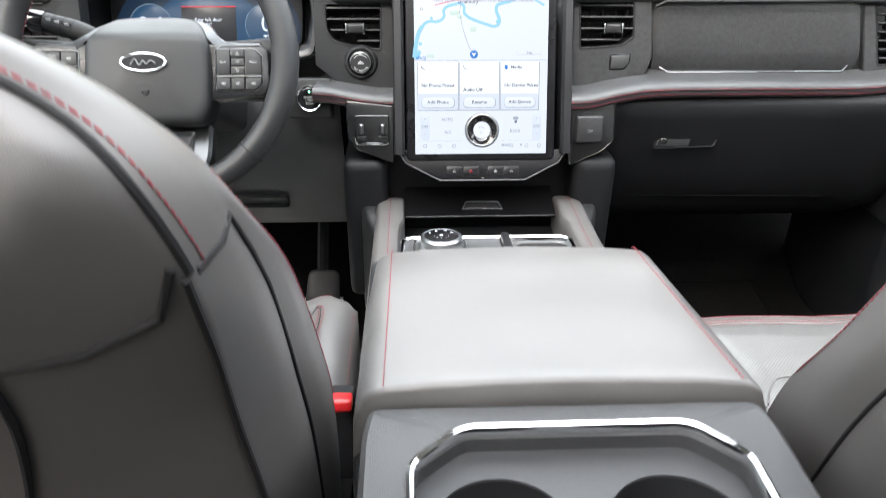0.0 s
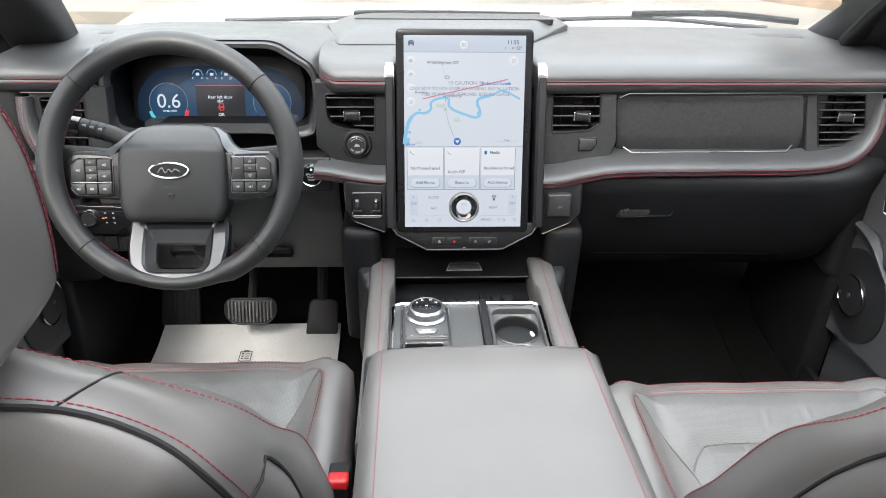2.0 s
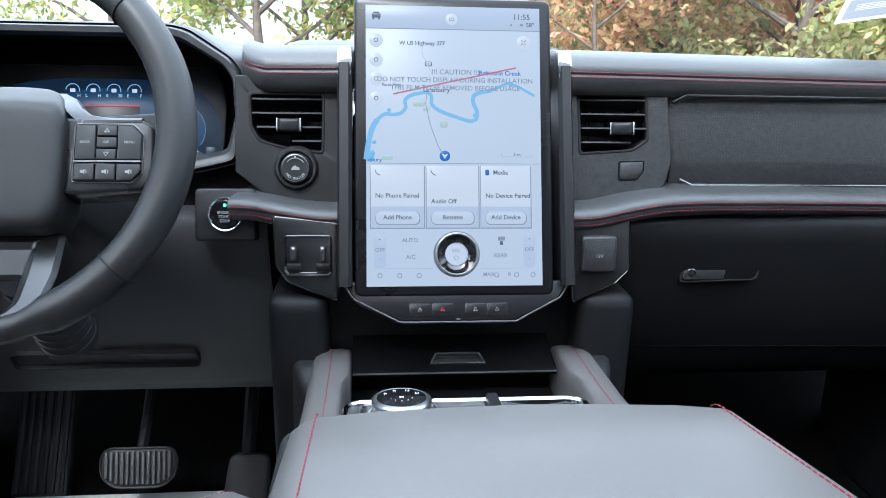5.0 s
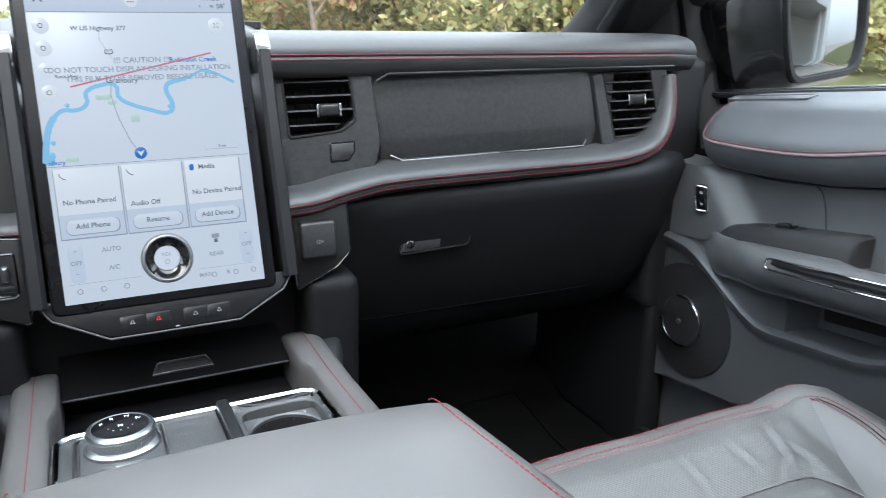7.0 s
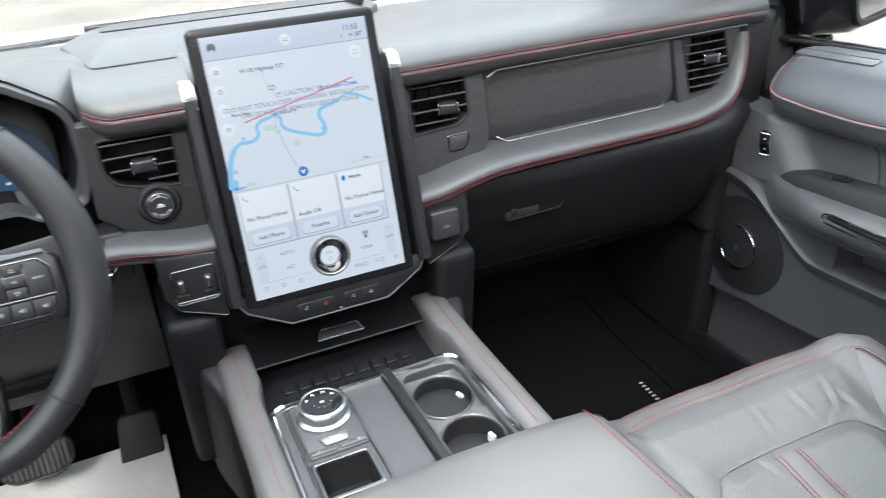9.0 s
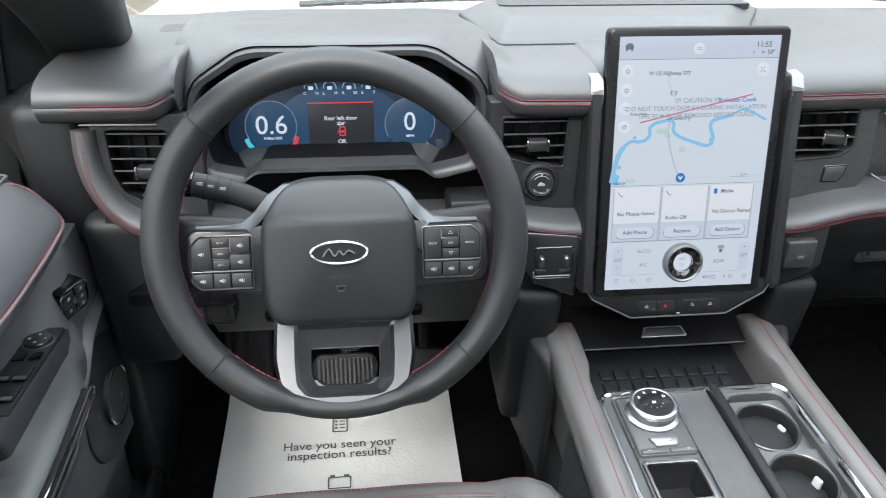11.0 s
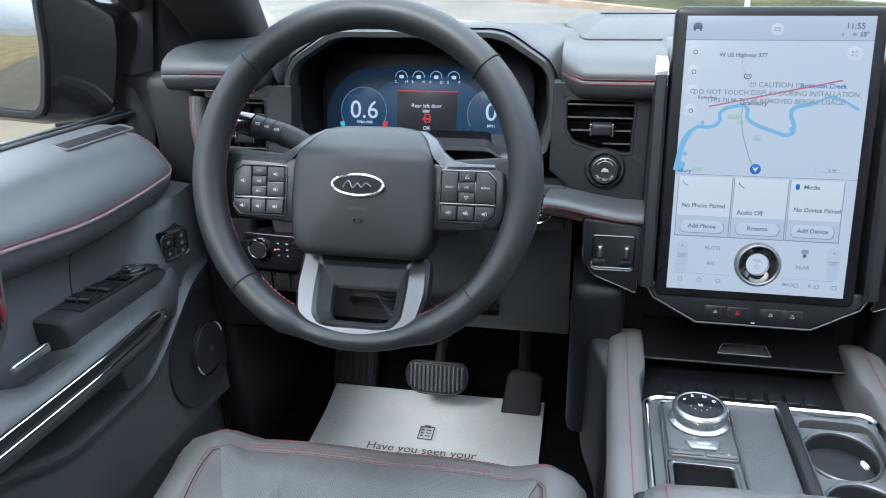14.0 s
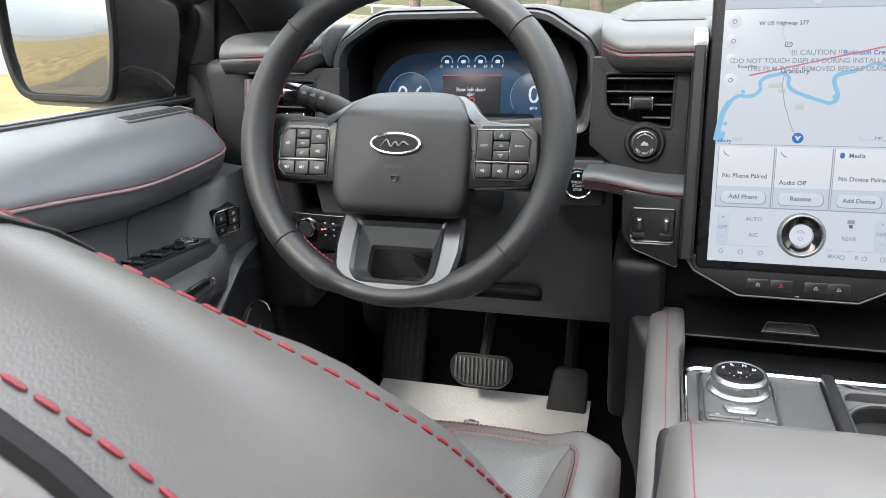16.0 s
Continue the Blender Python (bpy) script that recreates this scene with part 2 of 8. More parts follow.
def rbox(c, s, bev=0.004, seg=2, rot=None, cuts=0, deform=None, bm=None):
    """A rounded block, joined to bm if given."""
    b = bmesh.new()
    bmesh.ops.create_cube(b, size=1)
    bmesh.ops.scale(b, vec=s, verts=b.verts)
    if bev:
        bmesh.ops.bevel(b, geom=list(b.edges), offset=min(bev, min(s) * 0.49), segments=seg, affect="EDGES", profile=0.6)
    if cuts:
        long = [e for e in b.edges if e.calc_length() > max(s) / (cuts + 1)]
        bmesh.ops.subdivide_edges(b, edges=long, cuts=cuts, use_grid_fill=True)
    if deform:
        for v in b.verts:
            v.co = Vector(deform(v.co))
    m = Matrix.Translation(c) @ (rot if rot else Matrix.Identity(4))
    b.transform(m)
    return join(bm, b)


def join(bm, b):
    if bm is None:
        return b
    vs = [bm.verts.new(v.co) for v in b.verts]
    b.verts.index_update()
    for f in b.faces:
        try:
            bm.faces.new([vs[v.index] for v in f.verts])
        except ValueError:
            pass
    b.free()
    return bm


def round_poly(poly, r, seg=4):
    out, n = [], len(poly)
    for i in range(n):
        p, a, b = Vector(poly[i]), Vector(poly[i - 1]), Vector(poly[(i + 1) % n])
        da, db = a - p, b - p
        k = min(r[i] if isinstance(r, (list, tuple)) else r, da.length * 0.49, db.length * 0.49)
        p0, p1 = p + da.normalized() * k, p + db.normalized() * k
        for j in range(seg + 1):
            t = j / seg
            out.append(tuple((1 - t) ** 2 * p0 + 2 * t * (1 - t) * p + t * t * p1))
    return out


def rect(a0, b0, a1, b1):
    return [(a0, b0), (a1, b0), (a1, b1), (a0, b1)]


def loft(rings, cap0=True, cap1=True, closed=True, bm=None):
    b = bmesh.new()
    vs = [[b.verts.new(p) for p in ring] for ring in rings]
    n = len(rings[0])
    for i in range(len(rings) - 1):
        for j in range(n if closed else n - 1):
            b.faces.new((vs[i][j], vs[i][(j + 1) % n], vs[i + 1][(j + 1) % n], vs[i + 1][j]))
    if cap0:
        b.faces.new(vs[0])
    if cap1:
        b.faces.new(vs[-1][::-1])
    return join(bm, b)


def scaled(poly, k, kb=None):
    n = len(poly)
    ca, cb = sum(p[0] for p in poly) / n, sum(p[1] for p in poly) / n
    kb = k if kb is None else kb
    return [(ca + (a - ca) * k, cb + (q - cb) * kb) for a, q in poly]


def shrink(poly, d):
    """The polygon moved inwards by about d on every side."""
    a = [p[0] for p in poly]
    q = [p[1] for p in poly]
    w, h = max(a) - min(a), max(q) - min(q)
    ca, cb = (max(a) + min(a)) / 2, (max(q) + min(q)) / 2
    return [(ca + (p - ca) * (1 - 2 * d / w), cb + (r - cb) * (1 - 2 * d / h)) for p, r in poly]


def prism(fr, poly, c0, c1, bev=0.0015, bm=None):
    """A plate from c0 (back) to c1 (front) with eased front edges."""
    e = min(bev, abs(c1 - c0) * 0.45)
    s = 1 if c1 > c0 else -1
    rings = [[fr.at(a, b, c0) for a, b in poly]]
    for d, c in ((0, c1 - s * e), (e * 0.35, c1 - s * e * 0.35), (e, c1)):
        rings.append([fr.at(a, b, c) for a, b in (shrink(poly, d) if d else poly)])
    return loft(rings, bm=bm)


def ringplate(fr, outer, inner, c0, c1, bev=0.001, bm=None):
    """A plate with an opening; both outlines have as many points."""
    e = bev
    R = lambda poly, c: [fr.at(a, b, c) for a, b in poly]
    rings = [R(outer, c0), R(outer, c1 - e), R(shrink(outer, e), c1), R(shrink(inner, -e), c1), R(inner, c1 - e), R(inner, c0), R(outer, c0)]
    b = loft(rings, False, False)
    bmesh.ops.remove_doubles(b, verts=b.verts, dist=1e-6)
    return join(bm, b)


def smooth_path(pts, step=0.01, closed=False):
    """A Catmull-Rom path through pts."""
    P = [Vector(p) for p in pts]
    out, n = [], len(P)
    for i in range(n if closed else n - 1):
        a, b = P[i], P[(i + 1) % n]
        a0 = P[i - 1] if (closed or i) else a * 2 - b
        b1 = P[(i + 2) % n] if (closed or i + 2 < n) else b * 2 - a
        k = max(1, int((b - a).length / step))
        for j in range(k):
            t = j / k
            out.append(0.5 * ((2 * a) + (b - a0) * t + (2 * a0 - 5 * a + 4 * b - b1) * t * t + (3 * a - a0 - 3 * b + b1) * t ** 3))
    if not closed:
        out.append(P[-1])
    return out


def sweep(path, profile, side=None, closed=False, scale=None, bm=None):
    """Profile (depth, up) carried along a path; side fixes the depth direction."""
    rings, n = [], len(path)
    for i, p in enumerate(path):
        a = path[i - 1] if (closed or i) else path[0]
        b = path[(i + 1) % n] if (closed or i + 1 < n) else path[-1]
        t = (b - a).normalized()
        d = Vector(side(i / max(1, n - 1)) if callable(side) else side)
        d = (d - t * d.dot(t)).normalized()
        w = t.cross(d)
        if w.length < 1e-6:
            w = Vector((0, 0, 1))
        k = scale(i / max(1, n - 1)) if scale else 1
        rings.append([p + d * (q[0] * k) + w * (q[1] * k) for q in profile])
    if closed:
        rings.append(rings[0])
        b = loft(rings, False, False)
        bmesh.ops.remove_doubles(b, verts=b.verts, dist=1e-6)
        return join(bm, b)
    return loft(rings, bm=bm)


def circle(r, n=12, ry=None):
    return [(r * math.cos(2 * math.pi * i / n), (ry or r) * math.sin(2 * math.pi * i / n)) for i in range(n)]


def tube(pts, r, n=10, step=0.01, closed=False, side=(0.13, 0.31, 0.94), ry=None, scale=None, smooth=True, bm=None):
    path = smooth_path(pts, step, closed) if smooth else [Vector(p) for p in pts]
    return sweep(path, circle(r, n, ry), side, closed, scale, bm)


def revolve(profile, fr, n=32, cap0=True, cap1=True, bm=None, flat=1.0):
    rings = [[fr.at(r * math.cos(2 * math.pi * i / n), flat * r * math.sin(2 * math.pi * i / n), h) for i in range(n)] for r, h in profile]
    return loft(rings, cap0, cap1, bm=bm)


def holed_plate(fr, a0, b0, a1, b1, centre, r, c0, c1, bm=None):
    """A rectangular plate with one round opening."""
    ca, cb = centre
    angles = sorted([2 * math.pi * i / 40 for i in range(40)] + [math.atan2(b - cb, a - ca) % (2 * math.pi) for a, b in rect(a0, b0, a1, b1)])
    out, inn = [], []
    for q in angles:
        dx, dy = math.cos(q), math.sin(q)
        k = min(((a1 if dx > 0 else a0) - ca) / dx if abs(dx) > 1e-9 else 1e9, ((b1 if dy > 0 else b0) - cb) / dy if abs(dy) > 1e-9 else 1e9)
        out.append((ca + dx * k, cb + dy * k))
        inn.append((ca + dx * r, cb + dy * r))
    R = lambda poly, c: [fr.at(a, b, c) for a, b in poly]
    return loft([R(out, c0), R(out, c1), R(inn, c1), R(inn, c0)], False, False, bm=bm)


def sheet(rows, thick=0.0, bm=None):
    """A surface through rows of points, thickened backwards."""
    b = loft(rows, False, False, closed=False)
    if thick:
        bmesh.ops.recalc_face_normals(b, faces=b.faces)
        bmesh.ops.solidify(b, geom=list(b.faces), thickness=thick)
    return join(bm, b)


def stitching(pts, parent, offset=(0, 0, 0), dash=0.0042, gap=0.0016, r=0.00055, closed=False, material=None):
    """A row of single raised stitches along a path."""
    path = smooth_path(pts, 0.002, closed)
    off, bm = Vector(offset), bmesh.new()
    start = path[0]
    on, left = True, dash
    for a, b in zip(path, path[1:]):
        seg, pos = (b - a).length, 0.0
        if seg < 1e-9:
            continue
        while seg - pos > left:
            pos += left
            q = a.lerp(b, pos / seg)
            if on:
                bead(bm, start + off, q + off, r)
            on = not on
            start, left = q, (dash if on else gap)
        left -= seg - pos
    return part("stitching", bm, material or THREAD, parent, "red contrast stitching")


def bead(bm, a, b, r):
    t = (b - a).normalized()
    x = t.cross(Vector((0.3, 0.5, 0.81))).normalized()
    y = t.cross(x)
    rings = []
    for f, k in ((0, 0.45), (0.18, 1), (0.82, 1), (1, 0.45)):
        p = a.lerp(b, f)
        rings.append([p + (x * math.cos(i * math.pi / 2.5) + y * math.sin(i * math.pi / 2.5)) * r * k for i in range(5)])
    loft(rings, bm=bm)


def lettering(words, fr, size, material, parent, align="CENTER", name="lettering", thick=0.0, squash=1.0):
    cu = bpy.data.curves.new(name, "FONT")
    cu.body, cu.size, cu.align_x, cu.align_y, cu.extrude = words, size, align, "CENTER", thick
    cu.resolution_u = 3
    cu.offset = min(0.016 * size, 0.00012)
    tmp = bpy.data.objects.new(name, cu)
    scene.collection.objects.link(tmp)
    dg = bpy.context.evaluated_depsgraph_get()
    me = bpy.data.meshes.new_from_object(tmp.evaluated_get(dg))
    bpy.data.objects.remove(tmp)
    bpy.data.curves.remove(cu)
    bm = bmesh.new()
    bm.from_mesh(me)
    bpy.data.meshes.remove(me)
    bm.transform(fr.matrix() @ Matrix.Diagonal((squash, 1, 1, 1)))
    return part(name, bm, material, parent, smooth=False)


def lerp(t, table):
    """A value from a table of (key, value) pairs, smoothly between them."""
    if t <= table[0][0]:
        return table[0][1]
    for (a, p), (b, q) in zip(table, table[1:]):
        if t <= b:
            k = (t - a) / (b - a)
            k = k * k * (3 - 2 * k)
            return p + (q - p) * k
    return table[-1][1]


def lin(t, table):
    if t <= table[0][0]:
        return table[0][1]
    for (a, p), (b, q) in zip(table, table[1:]):
        if t <= b:
            return p + (q - p) * (t - a) / (b - a)
    return table[-1][1]


X, Y, Z = Vector((1, 0, 0)), Vector((0, 1, 0)), Vector((0, 0, 1))
BACK = Vector((0, -1, 0))


def facing(x, y, z, tilt=0.0, turn=0.0):
    """A frame that faces rearwards to the seats: across is the car's right, leaning away by tilt degrees, turned to the left by turn."""
    r = Euler((radians(-tilt), 0, radians(turn))).to_matrix()
    return Fr((x, y, z), r @ X, r @ Z, r @ BACK)

# ---- the ground outside, the car's shell ----
CONCRETE = mat("pale_concrete", (0.13, 0.118, 0.103), 0.9, bump=0.3, scale=25, var=0.22, big=0.7, spec=0.2, detail=9)
KERB_MAT = mat("worn_kerb_concrete", (0.2, 0.15, 0.11), 0.9, bump=0.4, scale=30, var=0.2, big=2, spec=0.2)
GRASS = mat("autumn_grass", (0.046, 0.047, 0.02), 0.95, bump=0.6, scale=30, var=0.5, big=1.3, spec=0.1, detail=8)
FENCE_MAT = mat("white_painted_pipe", (0.62, 0.62, 0.6), 0.45, var=0.05, big=3)
BARK = mat("grey_bark", (0.13, 0.1, 0.08), 0.9, bump=0.8, scale=20, var=0.3, big=5)


# ---- dashboard ----
def sweep_up(x):
    """The pad turns up and back where it meets the instrument hood."""
    return max(0.0, 1 - min(abs(x + 0.640), abs(x + 0.248)) / 0.032) ** 1.6


def yf(x):
    """The front edge of the upper pad."""
    if -0.634 < x < -0.248:
        return 1.425
    return lin(abs(x), [(0.0, 1.225), (0.117, 1.225), (0.121, 1.176), (0.13, 1.176), (0.30, 1.186), (0.745, 1.205), (0.8, 1.212)]) + 0.022 * sweep_up(x)


def zf(x):
    if -0.634 < x < -0.248:
        return 1.375
    return lin(abs(x), [(0.0, 1.424), (0.13, 1.420), (0.745, 1.412), (0.82, 1.408)]) + 0.009 * sweep_up(x)


HOOD_LINE = [(-0.630, 1.35), (-0.627, 1.405), (-0.615, 1.424), (-0.565, 1.456), (-0.545, 1.461), (-0.337, 1.461), (-0.317, 1.456), (-0.267, 1.424), (-0.255, 1.405), (-0.252, 1.35), (-0.263, 1.305), (-0.3188, 1.292), (-0.3386, 1.307), (-0.5535, 1.307), (-0.5735, 1.292), (-0.620, 1.303)]


def dashboard():
    dash = thing("dashboard", (0, 1.3, 0.95), "black padded dashboard with red contrast stitching and air vents", "dashboard")
    # the upper pad, from its rolled front lip to the windscreen
    rows = []
    for x in sorted([-0.80 + 1.60 * i / 96 for i in range(97)] + [s * q for s in (-1, 1) for q in (0.117, 0.121, 0.124)] + [-0.660, -0.652, -0.645, -0.640, -0.635, -0.633, -0.249, -0.247, -0.242, -0.235, -0.228, -0.222]):
        y, z = yf(x), zf(x)
        crown = 0.012 * (1 - (x / 0.8) ** 2)
        sec = [(y + 0.06, z - 0.031), (y + 0.018, z - 0.031), (y + 0.009, z - 0.028), (y + 0.003, z - 0.021), (y - 0.001, z - 0.013), (y - 0.003, z - 0.0075), (y - 0.0008, z - 0.0048), (y - 0.0025, z - 0.002), (y + 0.001, z + 0.006),
               (y + 0.008, z + 0.014), (y + 0.024, z + 0.020), (y + 0.05, z + 0.023)]
        for k in range(1, 11):
            t = k / 10
            yy = y + 0.05 + t * (1.74 - y - 0.05)
            sec.append((yy, lin(t, [(0, z + 0.023), (0.35, 1.419 + crown * 0.5), (0.7, 1.393 + crown * 0.5), (1, 1.345)])))
        if -0.634 < x < -0.248:
            # under the instrument hood the pad goes on behind the display
            za = lin(abs(x), [(0.13, 1.420), (0.745, 1.412)]) + 0.023
            deep = [1.40 + 0.034 * k for k in range(11)]
            top = [(q, lin((q - 1.24) / 0.50, [(0, za), (0.35, 1.419 + crown * 0.5), (0.7, 1.393 + crown * 0.5), (1, 1.345)])) for q in deep]
            sec = [(1.40, top[0][1] - 0.022 + 0.002 * k) for k in range(11)] + top
        rows.append([Vector((x, q, w)) for q, w in sec])
    part("upper_pad", sheet(rows, 0.004), PAD, dash, sharp=60)
    for a, b in ((0.132, 0.752), (-0.245, -0.137), (-0.757, -0.646)):
        pts = [(a + (b - a) * i / 24, 0, 0) for i in range(25)]
        for dz, dy in ((-0.0020, -0.0026), (-0.0076, -0.0031)):
            stitching([(p[0], yf(p[0]) + dy - 0.0004, zf(p[0]) + dz) for p in pts], dash)
    # instrument hood: padded skin, satin lip round the opening, dark lining
    hood = round_poly(HOOD_LINE, 0.008, 3)

    def at(poly, yb, yt):
        return [Vector((a, yb + (yt - yb) * (b - 1.292) / 0.169, b)) for a, b in poly]

    back = [(-0.441 + (a + 0.441) * 1.25, 1.405 + (b - 1.395) * 0.08 if b > 1.39 else b) for a, b in hood]
    mid = [(-0.441 + (a + 0.441) * 1.17, 1.428 + (b - 1.395) * 0.30 if b > 1.39 else b) for a, b in hood]
    near = [(-0.441 + (a + 0.441) * 1.035, 1.408 + (b - 1.395) * 0.86 if b > 1.39 else b) for a, b in hood]
    rings = [at(back, 1.34, 1.66), at(mid, 1.28, 1.38), at(near, 1.235, 1.278), at(shrink(hood, -0.0045), 1.221, 1.252), at(shrink(hood, -0.0025), 1.219, 1.249), at(shrink(hood, -0.0015), 1.23, 1.26)]
    part("instrument_hood", loft(rings, True, False), PAD, dash, sharp=50)
    rings = [at(shrink(hood, -0.0005), 1.235, 1.265), at(hood, 1.214, 1.244), at(shrink(hood, 0.0015), 1.210, 1.240), at(shrink(hood, 0.008), 1.211, 1.241), at(shrink(hood, 0.0105), 1.217, 1.247), at(shrink(hood, 0.013), 1.23, 1.262)]
    part("hood_lip", loft(rings, False, False), LIP, dash, "satin lip round the instrument opening", sharp=50)
    # the lining's colour holds the shade inside the hood
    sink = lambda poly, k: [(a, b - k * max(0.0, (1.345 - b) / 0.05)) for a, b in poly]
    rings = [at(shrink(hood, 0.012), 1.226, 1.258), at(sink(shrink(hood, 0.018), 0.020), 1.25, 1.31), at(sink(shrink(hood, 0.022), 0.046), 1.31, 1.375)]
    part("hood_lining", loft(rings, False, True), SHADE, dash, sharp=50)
    cl = facing(-0.4425, 1.306, 1.343, 18)
    glass_poly = round_poly([(-0.158, -0.047), (0.152, -0.047), (0.156, 0.03), (0.14, 0.072), (-0.14, 0.072), (-0.160, 0.03)], 0.016, 4)
    part("display_glass", prism(cl, glass_poly, -0.03, 0.004), KEYPAD, dash)
    return dash, cl


DASH, CLUSTER = dashboard()


def crossing(poly, b):
    """Where the line at height b enters and leaves a polygon."""
    xs = []
    for (a0, b0), (a1, b1) in zip(poly, poly[1:] + poly[:1]):
        if (b0 - b) * (b1 - b) <= 0 and b0 != b1:
            xs.append(a0 + (a1 - a0) * (b - b0) / (b1 - b0))
    return (min(xs), max(xs)) if xs else None


def reach(poly, centre, q):
    """The point at which the ray at angle q from the centre leaves a polygon."""
    ca, cb = centre
    dx, dy = math.cos(q), math.sin(q)
    best = 0.0
    for (a0, b0), (a1, b1) in zip(poly, poly[1:] + poly[:1]):
        ex, ey = a1 - a0, b1 - b0
        det = dx * ey - dy * ex
        if abs(det) < 1e-12:
            continue
        k = ((a0 - ca) * ey - (b0 - cb) * ex) / det
        m = ((a0 - ca) * dy - (b0 - cb) * dx) / det
        if -1e-6 <= m <= 1 + 1e-6:
            best = max(best, k)
    return ca + dx * best, cb + dy * best


def holed_poly(fr, outer, inner, c0, c1, bev=0.0012):
    """A plate of any outline with one opening of any outline."""
    n = len(inner)
    centre = (sum(p[0] for p in inner) / n, sum(p[1] for p in inner) / n)
    angles = sorted(math.atan2(b - centre[1], a - centre[0]) for a, b in outer + inner)
    angles = [q for i, q in enumerate(angles) if i == 0 or q - angles[i - 1] > 1e-4]
    return ringplate(fr, [reach(outer, centre, q) for q in angles], [reach(inner, centre, q) for q in angles], c0, c1, bev)


def vent(fr, poly, slats, parent, tab_at, turn=0.0, skin=None):
    """An air vent whose opening has the given outline."""
    v = part("vent", ringplate(fr, shrink(poly, -0.0035), poly, -0.034, 0.0012), DARK, parent, "black air vent frame")
    part("vent_duct", prism(fr, shrink(poly, -0.003), -0.05, -0.034), DARK, v)
    b0, b1 = min(p[1] for p in poly), max(p[1] for p in poly)
    for i in range(slats):
        b = b0 + (b1 - b0) * (i + 0.5) / slats
        a = crossing(poly, b - 0.004)
        w0, w1 = a[0] + 0.0005, a[1] - 0.0005
        f = Fr(fr.at(0, b, -0.012), fr.u, fr.v * 0.30 + fr.n * 0.954, fr.v * 0.954 - fr.n * 0.30)
        part("slat", prism(f, rect(w0, -0.014, w1, 0.0125), -0.0012, 0.0012, 0.0006), skin or PLASTIC, v)
        part("slat_edge", tube([f.at(w0, -0.0142, 0), f.at(w1, -0.0142, 0)], 0.0011, 6, smooth=False), PLASTIC, v)
    for a in (0.25, 0.5, 0.75):
        q = min(p[0] for p in poly) + a * (max(p[0] for p in poly) - min(p[0] for p in poly))
        part("vane", prism(Fr(fr.at(q, (b0 + b1) / 2, -0.03), fr.n, fr.v, fr.u), rect(-0.012, b0 - (b0 + b1) / 2 + 0.004, 0.004, b1 - (b0 + b1) / 2 - 0.004), -0.0006, 0.0006, 0.0002), PLASTIC, v)
    t = Fr(fr.at(tab_at[0], tab_at[1], 0.002), fr.u + fr.n * turn, fr.v, fr.n - fr.u * turn)
    part("vent_tab", prism(t, round_poly(rect(-0.0125, -0.0075, 0.0125, 0.0075), 0.002, 2), -0.016, 0.008, 0.003), UPRIGHT, v, "satin vent tab")
    for e in (-1, 1):
        part("tab_end", prism(t, round_poly(rect(e * 0.0135 - 0.0012, -0.008, e * 0.0135 + 0.0012, 0.008), 0.001, 2), -0.012, 0.0085, 0.001), CHROME, v)


